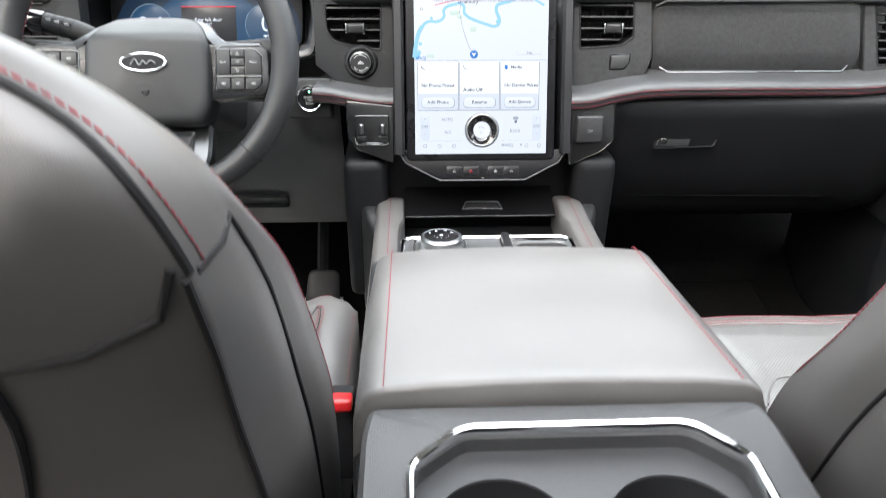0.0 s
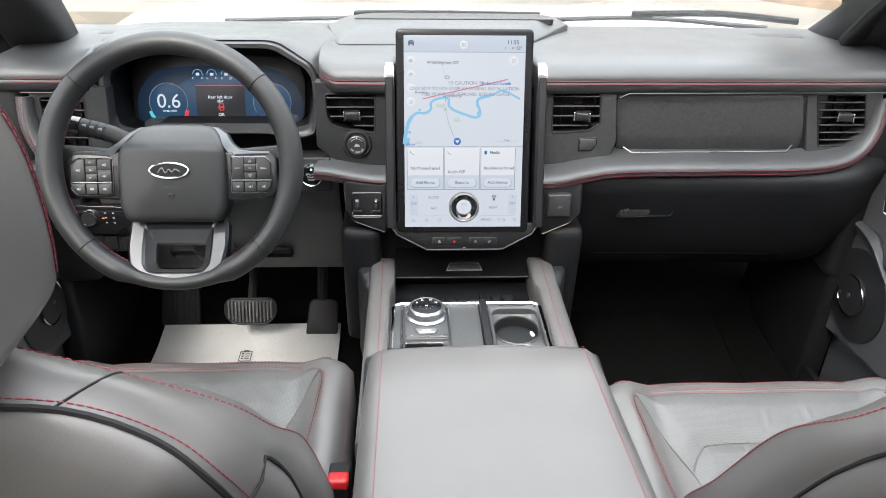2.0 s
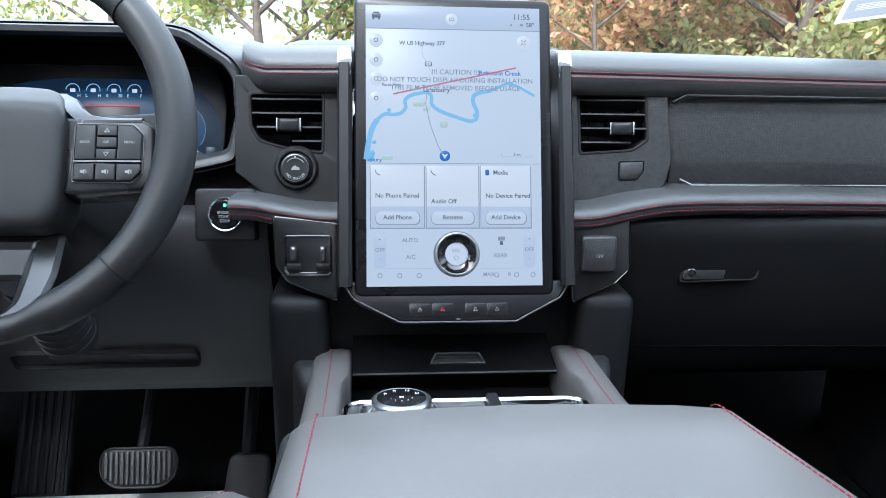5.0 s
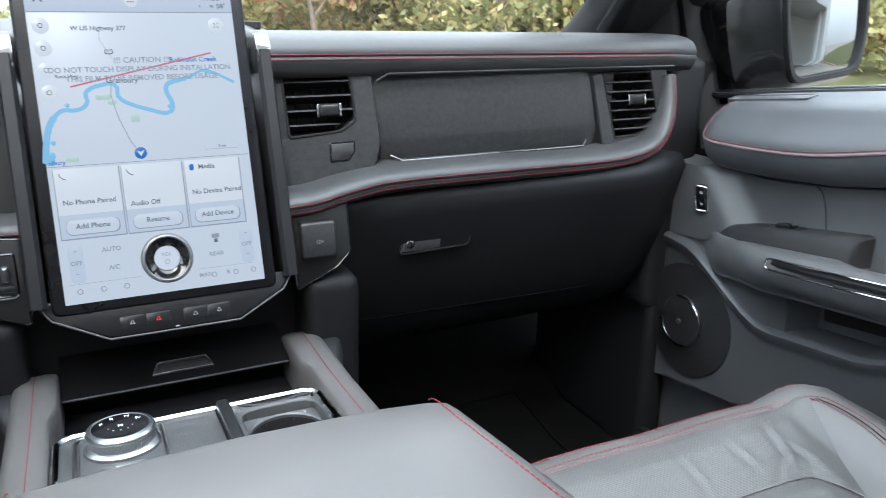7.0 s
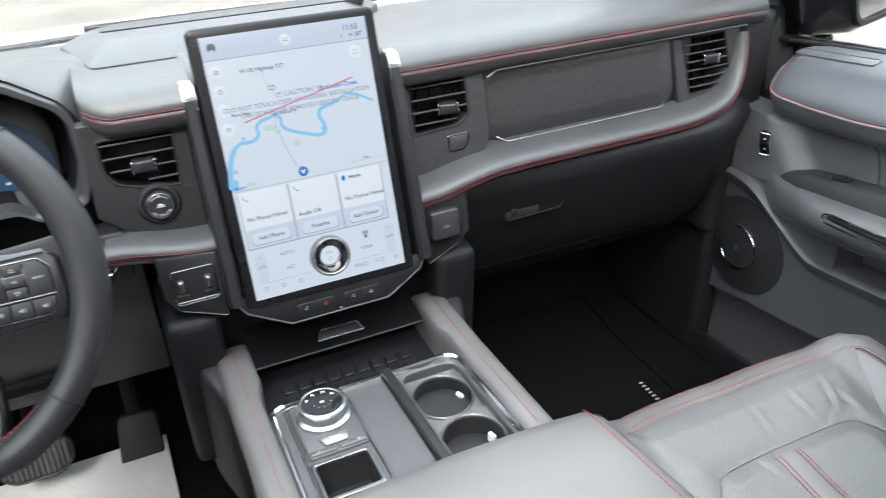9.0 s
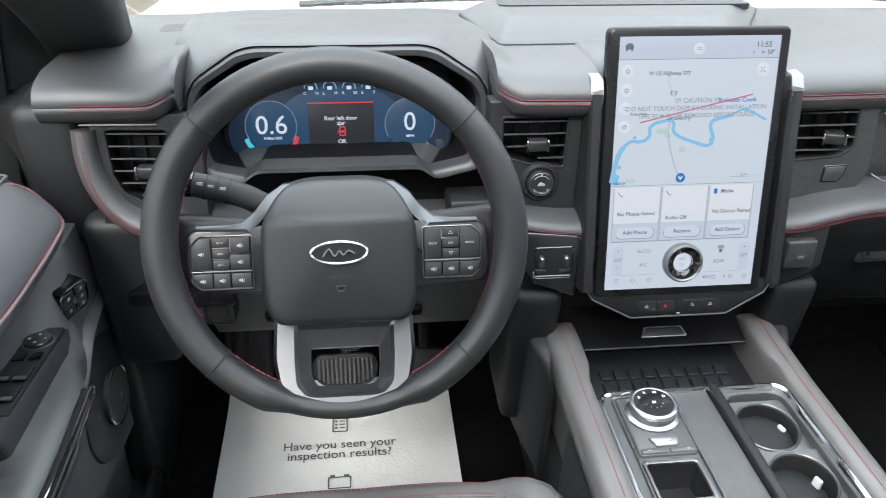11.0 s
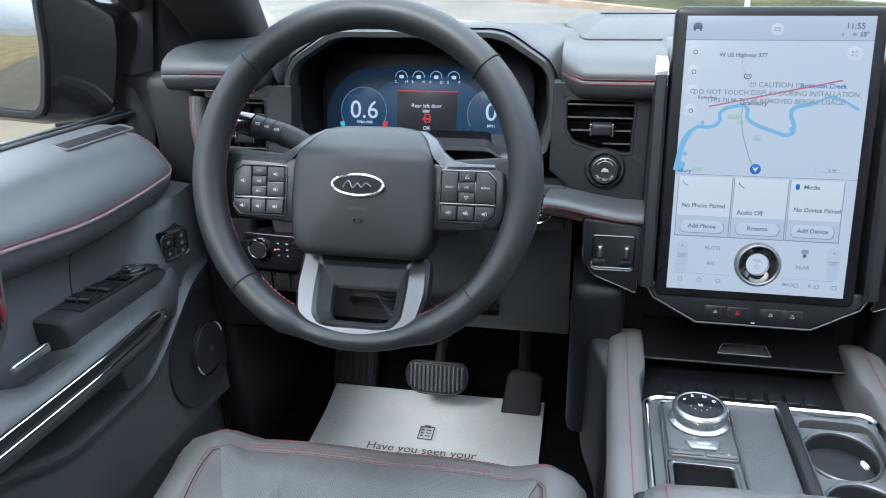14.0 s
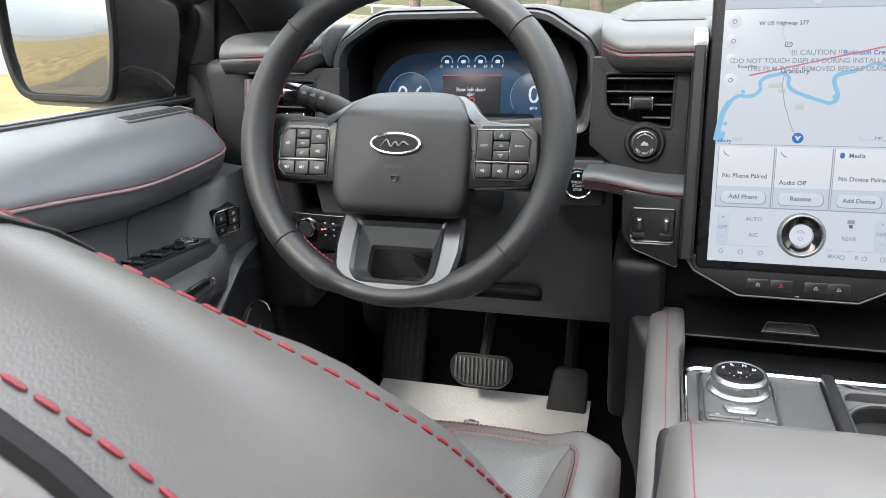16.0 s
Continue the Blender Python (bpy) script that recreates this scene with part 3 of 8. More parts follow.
def fascia():
    d = DASH
    up = lambda pts, z0=1.33: [(a, b - z0) for a, b in pts]
    # beside the screen, driver's half
    f = facing(0, 1.188, 1.33, 8)
    hole = round_poly(up([(-0.238, 1.386), (-0.1556, 1.386), (-0.1574, 1.3207), (-0.2044, 1.327), (-0.2285, 1.3345), (-0.2373, 1.350)]), 0.004, 3)
    outer = up([(-0.256, 1.408), (-0.1365, 1.408), (-0.1365, 1.2385), (-0.19, 1.250), (-0.2174, 1.264), (-0.258, 1.297)])
    part("fascia_panel", holed_poly(f, outer, hole, -0.03, 0), PLASTIC, d)
    vent(f, hole, 4, d, (-0.194, 0.0215), skin=LID)
    # trailer backup knob
    k = Fr(f.at(-0.187, -0.029, 0), f.u, f.v, f.n)
    knob = part("trailer_knob", revolve([(0.0265, -0.002), (0.0255, 0.003), (0.0230, 0.0065), (0.0205, 0.0065), (0.0185, 0.0035), (0.0180, 0.0035), (0.0172, 0.011), (0.016, 0.0125), (0.003, 0.0120)], k, 48), PLASTIC, d, "round black trailer guidance knob")
    part("knob_ring", revolve([(0.0162, 0.0118), (0.0162, 0.0130), (0.0154, 0.0134), (0.0150, 0.0122)], k, 40, False, False), SATIN, knob)
    for i, ch in enumerate("PRO TRAILER"):
        q = radians(215 + 11.0 * i)
        o = k.at(0.0122 * math.cos(q), 0.0122 * math.sin(q), 0.0129)
        uu = k.u * -math.sin(q) + k.v * math.cos(q)
        vv = k.u * -math.cos(q) - k.v * math.sin(q)
        if ch != " ":
            lettering(ch, Fr(o, uu, vv, k.n), 0.0044, MARK, knob)
    part("trailer_mark", prism(k, [(-0.005, -0.002), (0.005, -0.002), (0.004, 0.0015), (0.0015, 0.0015), (0.0, 0.0035), (-0.003, 0.0015)], 0.0115, 0.0132, 0.0002), MARK, knob)
    part("pointer_mark", tube([k.at(0.0118 * math.cos(radians(a)), 0.0118 * math.sin(radians(a)), 0.0128) for a in range(35, 146, 10)], 0.0005, 5, smooth=False), MARK, knob)
    part("pointer_mark", prism(k, [(-0.0012, 0.014), (0.0012, 0.014), (0.0, 0.011)], 0.0115, 0.0135, 0.0002), MARK, knob)
    # passenger's half
    hole = round_poly(up([(0.1526, 1.390), (0.2333, 1.390), (0.2373, 1.338), (0.2185, 1.326), (0.1564, 1.3218)]), 0.004, 3)
    outer = up([(0.1365, 1.408), (0.262, 1.408), (0.2705, 1.308), (0.264, 1.283), (0.240, 1.262), (0.222, 1.250), (0.1365, 1.236)])
    part("fascia_panel", holed_poly(f, outer, hole, -0.03, 0.002, 0.002), TRIM, d)
    vent(Fr(f.at(0, 0, 0.002), f.u, f.v, f.n), hole, 4, d, (0.206, 0.021), 0.35)
    button = up([(0.203, 1.3115), (0.236, 1.3125), (0.236, 1.299), (0.227, 1.2875), (0.203, 1.2870)])
    part("square_button", prism(f, shrink(button, 0.002), -0.005, 0.0045), TRIM, d, "blank square button")
    part("button_frame", ringplate(f, round_poly(button, 0.002, 2), round_poly(shrink(button, 0.0022), 0.002, 2), -0.004, 0.0030, 0.0005), PIANO, d)
    # long trim panel before the passenger: a main face, a crease and a facet that turns under
    sec = [(1.235, 1.402, 0.0), (1.205, 1.398, 0.0), (1.203, 1.392, 0.02), (1.1955, 1.312, 0.75), (1.1955, 1.302, 0.83), (1.206, 1.270, 1.0), (1.235, 1.264, 1.0)]
    rows = []
    for i in range(25):
        u = i / 24
        row = []
        for y, z, k in sec:
            x0, x1 = 0.2655 + 0.014 * k, 0.602 + 0.021 * k
            row.append(Vector((x0 + (x1 - x0) * u, y + 0.008 * u + (0.006 if i in (0, 24) else 0), z)))
        rows.append(row)
    part("trim_panel", sheet(rows, 0.004), TRIM, d, "long grained black trim panel", sharp=25)
    part("panel_backing", rbox((0.44, 1.235, 1.33), (0.42, 0.04, 0.15), 0.003), DARK, d)
    part("chrome_strip", tube([(0.290, 1.200, 1.287), (0.303, 1.190, 1.281), (0.590, 1.197, 1.280), (0.603, 1.208, 1.287)], 0.0013, 8, smooth=False), SATIN, d, "thin chrome strip")
    part("upper_slot", tube([(0.268, 1.190, 1.383), (0.283, 1.1885, 1.3915), (0.60, 1.196, 1.3905), (0.748, 1.201, 1.3895)], 0.0020, 8, smooth=False), KEYPAD, d, "gloss black line above the trim panel")
    e = facing(0, 1.208, 1.33, 8)
    hole = round_poly(up([(0.6300, 1.384), (0.7150, 1.385), (0.7290, 1.322), (0.7175, 1.291), (0.6510, 1.289)]), 0.004, 3)
    outer = up([(0.607, 1.399), (0.750, 1.399), (0.750, 1.310), (0.725, 1.262), (0.632, 1.262)])
    part("fascia_panel", holed_poly(e, outer, hole, -0.03, 0, 0.002), TRIM, d)
    vent(e, hole, 7, d, (0.686, 0.012), 0.15)
    # far vent on the driver's side
    e = facing(-0.692, 1.207, 1.322, 12, -3)
    hole = round_poly([(-0.037, 0.050), (0.037, 0.050), (0.037, -0.045), (0.005, -0.045), (-0.022, -0.032), (-0.034, -0.008)], 0.006, 3)
    part("fascia_panel", holed_poly(e, rect(-0.055, -0.072, 0.078, 0.070), hole, -0.03, 0), PLASTIC, d)
    vent(e, hole, 6, d, (0.010, -0.002), skin=LID)
    part("upper_slot", tube([(-0.750, 1.203, 1.386), (-0.66, 1.199, 1.386)], 0.0016, 8, smooth=False), KEYPAD, d)


fascia()

LEDGE = [(0.085, 0.012), (0.045, 0.0118), (0.022, 0.0112), (0.011, 0.0095), (0.0045, 0.0065), (0.0008, 0.0022), (0.0010, -0.0012), (0.0030, -0.0036), (0.0027, -0.0052), (0.0052, -0.0105), (0.0105, -0.0155), (0.020, -0.0185), (0.07, -0.019)]


def ledges():
    runs = ([(0.13, 1.121, 1.252), (0.17, 1.123, 1.254), (0.215, 1.126, 1.263), (0.28, 1.131, 1.269), (0.45, 1.138, 1.268), (0.60, 1.146, 1.266), (0.675, 1.155, 1.272), (0.715, 1.166, 1.288), (0.738, 1.18, 1.315), (0.748, 1.193, 1.35), (0.75, 1.202, 1.378)],
            [(-0.75, 1.202, 1.378), (-0.75, 1.19, 1.34), (-0.742, 1.18, 1.305), (-0.72, 1.17, 1.272), (-0.68, 1.163, 1.252), (-0.60, 1.16, 1.245), (-0.5, 1.17, 1.24)],
            [(-0.262, 1.142, 1.262), (-0.235, 1.137, 1.262), (-0.20, 1.135, 1.256), (-0.165, 1.133, 1.251), (-0.13, 1.131, 1.250)])
    for run in runs:
        path = smooth_path(run, 0.012)
        part("padded_ledge", sweep(path, LEDGE, (0, 1, 0)), PAD, DASH, sharp=50)
        for k, dy in ((0.0006, 0.0004), (-0.0085, 0.0042)):
            pts = []
            for i, p in enumerate(path):
                a, b = path[max(0, i - 1)], path[min(len(path) - 1, i + 1)]
                t = (b - a).normalized()
                w = t.cross((Y - t * Y.dot(t)).normalized())
                pts.append(p + w * k + Y * (dy - 0.0008))
            stitching(pts, DASH)


ledges()


def lower_dash():
    d = DASH
    # glove box side
    sec = [(1.235, 1.262), (1.16, 1.248), (1.152, 1.236), (1.158, 1.215), (1.172, 1.17), (1.19, 1.11), (1.212, 1.06), (1.245, 1.015), (1.29, 0.985), (1.36, 0.972), (1.5, 0.97)]
    rows = []
    for i in range(25):
        x = 0.145 + 0.645 * i / 24
        back = 0.05 * max(0, (x - 0.66) / 0.13) ** 2
        rows.append([Vector((x, y + back, z)) for y, z in sec])
    part("glove_box", sheet(rows, 0.004), LID, d, "black glove box lid", sharp=60)
    part("lid_seam", tube([(0.16 + 0.06 * k, 1.2085, 1.060 - 0.001 * k) for k in range(9)], 0.0012, 6), CARPET, d)
    f = facing(0.341, 1.1672, 1.177, 17)
    outline = [(-0.055, -0.0165), (0.048, -0.0140), (0.056, 0.0150), (-0.046, 0.0150)]
    part("latch_recess", ringplate(f, round_poly(outline, 0.007, 4), round_poly(shrink(outline, 0.0026), 0.005, 4), -0.012, 0.0012, 0.0008), LID, d)
    part("latch_well", prism(f, round_poly(shrink(outline, 0.0020), 0.004, 4), -0.014, -0.006), DARK, d)
    la = part("glove_latch", prism(f, round_poly([(-0.0515, -0.0130), (0.004, -0.0125), (0.010, 0.0122), (-0.0440, 0.0122)], 0.004, 3), -0.01, 0.0016), KEY, d, "black glove box latch")
    part("lock_cylinder", revolve([(0.0055, 0.0), (0.0055, 0.0026), (0.0048, 0.003), (0.001, 0.0026)], Fr(f.at(-0.038, -0.003), f.u, f.v, f.n), 16), PIANO, la)
    # panels beside the foot of the screen
    g = facing(0, 1.128, 1.20, 6)
    left = round_poly([(-0.2098, 0.0535), (-0.1365, 0.0450), (-0.1385, -0.045), (-0.1947, -0.0225), (-0.2080, -0.002)], 0.004, 3)
    right = round_poly([(0.1365, 0.0465), (0.2066, 0.0545), (0.2086, -0.010), (0.191, -0.0272), (0.1410, -0.0500)], 0.004, 3)
    for poly in (left, right):
        part("side_panel", prism(g, poly, -0.06, 0.0, 0.002), PLASTIC, d)
        part("panel_edge", sweep([g.at(a, b, -0.0015) for a, b in poly], circle(0.0013, 6), g.n, True), PIANO, d)
    cap = part("power_socket_cap", prism(g, round_poly(rect(0.1465, -0.0115, 0.1885, 0.0315), 0.004, 3), -0.01, 0.012, 0.003), TRIM, d, "square socket cap")
    lettering("12V", Fr(g.at(0.1675, 0.008, 0.0125), g.u, g.v, g.n), 0.0058, MARK, cap)
    bc = part("brake_controller", ringplate(g, round_poly(rect(-0.1975, -0.0125, -0.1440, 0.0325), 0.004, 3), round_poly(rect(-0.1955, -0.0105, -0.1460, 0.0305), 0.003, 3), -0.01, 0.0015), PIANO, d, "gloss black trailer brake controller")
    part("controller_well", prism(g, rect(-0.1958, -0.0108, -0.1457, 0.0308), -0.02, -0.006), DARK, bc)
    part("controller_frame", tube([g.at(-0.197, -0.003, 0.002), g.at(-0.1965, -0.0105, 0.002), g.at(-0.1925, -0.0135, 0.002), g.at(-0.149, -0.0135, 0.002), g.at(-0.145, -0.0105, 0.002)], 0.0014, 6, smooth=False), CHROME, bc)
    part("controller_bridge", prism(g, rect(-0.186, 0.004, -0.156, 0.016), -0.01, -0.001, 0.002), PIANO, bc)
    for a in (-0.1875, -0.1545):
        part("paddle", prism(g, round_poly(rect(a - 0.0035, 0.004, a + 0.0035, 0.020), 0.002, 2), -0.008, 0.009, 0.003), SATIN, bc)
        part("paddle_key", prism(g, round_poly(rect(a - 0.008, -0.008, a + 0.008, 0.0), 0.002, 2), -0.008, 0.003, 0.002), PLASTIC, bc)
    # start button on its plinth
    g = facing(-0.2685, 1.168, 1.2485, 14)
    part("button_plinth", prism(g, round_poly(rect(-0.036, -0.031, 0.034, 0.031), 0.006, 3), -0.07, 0.0, 0.003), PLASTIC, d)
    sb = part("start_button", revolve([(0.017, -0.002), (0.017, 0.006), (0.0155, 0.0075), (0.003, 0.007)], g, 36), PIANO, d, "round engine start button")
    part("button_ring", revolve([(0.0205, -0.002), (0.0205, 0.005), (0.019, 0.007), (0.0175, 0.006), (0.0172, 0.0)], g, 40, False, False), CHROME, sb)
    for i, w in enumerate(("ENGINE", "START", "STOP")):
        lettering(w, Fr(g.at(0, 0.002 - 0.005 * i, 0.0079), g.u, g.v, g.n), 0.0048, MARK, sb)
    part("pilot_light", revolve([(0.0018, 0.0), (0.0018, 0.0082), (0.0004, 0.0085)], Fr(g.at(0, 0.0105), g.u, g.v, g.n), 12), glow("green_pilot", (0.1, 0.9, 0.3), 2.0), sb)
    # knee panel
    rows = []
    for i in range(22):
        x = -0.66 + 0.435 * i / 21
        rows.append([Vector((x, y, z)) for y, z in [(1.24, 1.245), (1.195, 1.24), (1.19, 1.225), (1.2, 1.18), (1.225, 1.11), (1.26, 1.04), (1.295, 0.985), (1.306, 0.965), (1.33, 0.957), (1.42, 0.957)]])
    part("knee_panel", sheet(rows, 0.004), PAD, d, sharp=60)
    g = Fr((-0.42, 1.268, 1.018), X, (0, -0.5, 0.866), (0, -0.866, -0.5))
    part("knee_hatch", ringplate(g, round_poly(rect(-0.155, -0.003, 0.088, 0.029), 0.010, 4), round_poly(rect(-0.1535, -0.0015, 0.0865, 0.0275), 0.009, 4), -0.01, 0.0030, 0.0004), DARK, d)
    # light switch panel
    g = facing(-0.672, 1.19, 1.15, 6, -4)
    lp = part("switch_panel", prism(g, round_poly(rect(-0.07, -0.03, 0.075, 0.026), 0.006, 3), -0.03, 0.004), PIANO, d, "light switch panel")
    kn = Fr(g.at(-0.009, 0.004, 0.004), g.u, g.v, g.n)
    part("light_knob", revolve([(0.0125, 0), (0.0125, 0.007), (0.0115, 0.009), (0.002, 0.0085)], kn, 32), PLASTIC, lp)
    part("knob_ring", revolve([(0.0152, 0), (0.0152, 0.0085), (0.0144, 0.0096), (0.0130, 0.0090), (0.0125, 0)], kn, 32, False, False), CHROME, lp)
    part("pilot_light", prism(g, rect(0.0140, 0.0015, 0.0175, 0.0035), 0.003, 0.0046, 0.0002), glow("red_pilot", (0.9, 0.16, 0.06), 0.9), lp)
    for i in range(6):
        a, b = 0.021 + 0.0145 * (i % 2), 0.013 - 0.0095 * (i // 2)
        part("key_mark", prism(g, rect(a - 0.0018, b - 0.0010, a + 0.0018, b + 0.0010), 0.003, 0.0045, 0.0002), MARK, lp)
    g2 = facing(-0.655, 1.20, 1.095, 4, -4)
    part("blank_panel", prism(g2, round_poly(rect(-0.06, -0.02, 0.05, 0.02), 0.005, 3), -0.03, 0.002), DARK, d)
    for a in (-0.03, 0.0, 0.03):
        part("switch_key", prism(g2, round_poly(rect(a - 0.011, -0.014, a + 0.011, 0.014), 0.003, 2), -0.002, 0.006), PLASTIC, d)
    # outer wall of the driver's lower dash
    part("side_cheek", rbox((-0.735, 1.30, 1.13), (0.09, 0.22, 0.25), 0.02, 3), PLASTIC, d)
    part("side_cheek", rbox((0.79, 1.33, 1.12), (0.06, 0.22, 0.28), 0.02, 3), PLASTIC, d)
    for s in (-1, 1):
        # added dark filler: stands for the shaded gap between dash and door
        part("end_filler", rbox((s * 0.855, 1.37, 1.02), (0.15, 0.22, 0.74), 0.01), DARK, d)
        part("end_filler", rbox((s * 0.80, 1.30, 1.30), (0.08, 0.16, 0.20), 0.02, 3), PLASTIC, d)


lower_dash()

# ---- the tall touch screen and its frame ----
SCREEN = Fr((-0.003, 1.150, 1.3335), X, (0, 0.29, 0.957), (0, -0.957, 0.29))


def touch_screen():
    t = thing("touch_screen", (-0.003, 1.13, 1.17), "tall portrait touch screen showing a map and climate controls", "screen")
    s = SCREEN
    part("bezel", prism(s, round_poly(rect(-0.1145, -0.1725, 0.1145, 0.1725), 0.009, 5), -0.016, 0.0, 0.003), BEZEL, t, "black screen bezel")
    part("housing", prism(s, round_poly(rect(-0.1, -0.16, 0.1, 0.155), 0.01, 4), -0.04, -0.0155, 0.004), DARK, t)
    return t


TS = touch_screen()


def stack():
    """Satin uprights beside the screen and the gloss panel under it."""
    d = thing("centre_stack", (0, 1.1, 1.1), "gloss black centre stack frame with satin metal uprights", "dash trim")
    for s in (-1, 1):
        # outer and inner facet, with a bright cap that leans back at the top
        foot, top = Vector((s * 0.1290, 1.0985, 1.180)), Vector((s * 0.1285, 1.176, 1.424))
        prof = [(-0.0085 * s, 0.05), (-0.0085 * s, 0.004), (-0.0045 * s, -0.002), (0.0055 * s, -0.002), (0.0080 * s, 0.003), (0.0080 * s, 0.05)]
        part("upright", sweep([foot, top], prof if s > 0 else prof[::-1], (1, 0, 0)), UPRIGHT, d, "dark satin metal upright", sharp=20)
        cap = loft([[Vector((s * x, y, z)) for x, y, z in ring] for ring in (
            [(0.1205, 1.1765, 1.4245), (0.1365, 1.1765, 1.4245), (0.1365, 1.225, 1.4245), (0.1205, 1.225, 1.4245)],
            [(0.1210, 1.1855, 1.4385), (0.1360, 1.1855, 1.4385), (0.1360, 1.225, 1.4385), (0.1210, 1.225, 1.4385)],
            [(0.1220, 1.1890, 1.4405), (0.1350, 1.1890, 1.4405), (0.1350, 1.224, 1.4405), (0.1220, 1.224, 1.4405)])])
        part("upright_cap", cap, CAP, d, "bright satin cap of the upright", sharp=20)
    f = facing(0, 1.0935, 1.146, 24)
    poly = round_poly([(-0.066, -0.006), (0.066, -0.006), (0.118, 0.020), (0.130, 0.040), (-0.130, 0.040), (-0.118, 0.020)], 0.008, 3)
    part("lower_panel", prism(f, poly, -0.05, 0.0, 0.002), KEYPAD, d, "gloss black panel with hard keys")
    part("panel_line", tube([f.at(-0.131, 0.038, 0.001), f.at(-0.119, 0.020, 0.001), f.at(-0.0665, -0.007, 0.001), f.at(0.0665, -0.007, 0.001), f.at(0.119, 0.020, 0.001), f.at(0.131, 0.038, 0.001)], 0.0013, 8, smooth=False), KNOB_PLATE, d)
    part("panel_dot", prism(f, rect(-0.002, -0.0045, 0.002, -0.003), 0.0, 0.0022, 0.0002), MARK, d)
    for x, c in ((-0.044, MARK), (-0.018, RED), (0.02, MARK), (0.045, MARK)):
        part("hard_key", prism(f, round_poly(rect(x - 0.0122, 0.0, x + 0.0122, 0.0145), 0.002, 2), 0, 0.0007, 0.0002), KEYPAD, d)
        part("key_mark", ringplate(f, [(x - 0.0026, 0.0055), (x + 0.0026, 0.0055), (x + 0.0006, 0.0095), (x - 0.0006, 0.0095)], [(x - 0.0016, 0.0061), (x + 0.0016, 0.0061), (x + 0.0003, 0.0088), (x - 0.0003, 0.0088)], 0.0005, 0.0012, 0.0001), c, d)
    # the well under the panel
    part("stack_body", rbox((0, 1.26, 1.14), (0.36, 0.16, 0.22), 0.01), DARK, d)
    for s in (-1, 1):
        part("stack_cheek", rbox((s * 0.185, 1.19, 1.03), (0.07, 0.14, 0.26), 0.02, 3, deform=lambda c: (c.x, c.y + (0.06 * (0.13 - c.z) if c.z < 0.13 else 0), c.z)), LID, d)


stack()


# ---- centre console ----
def console_z(y):
    """Height of the console's upper deck, rising slightly to the rear."""
    return 1.079 + (1.01 - y) * 0.09


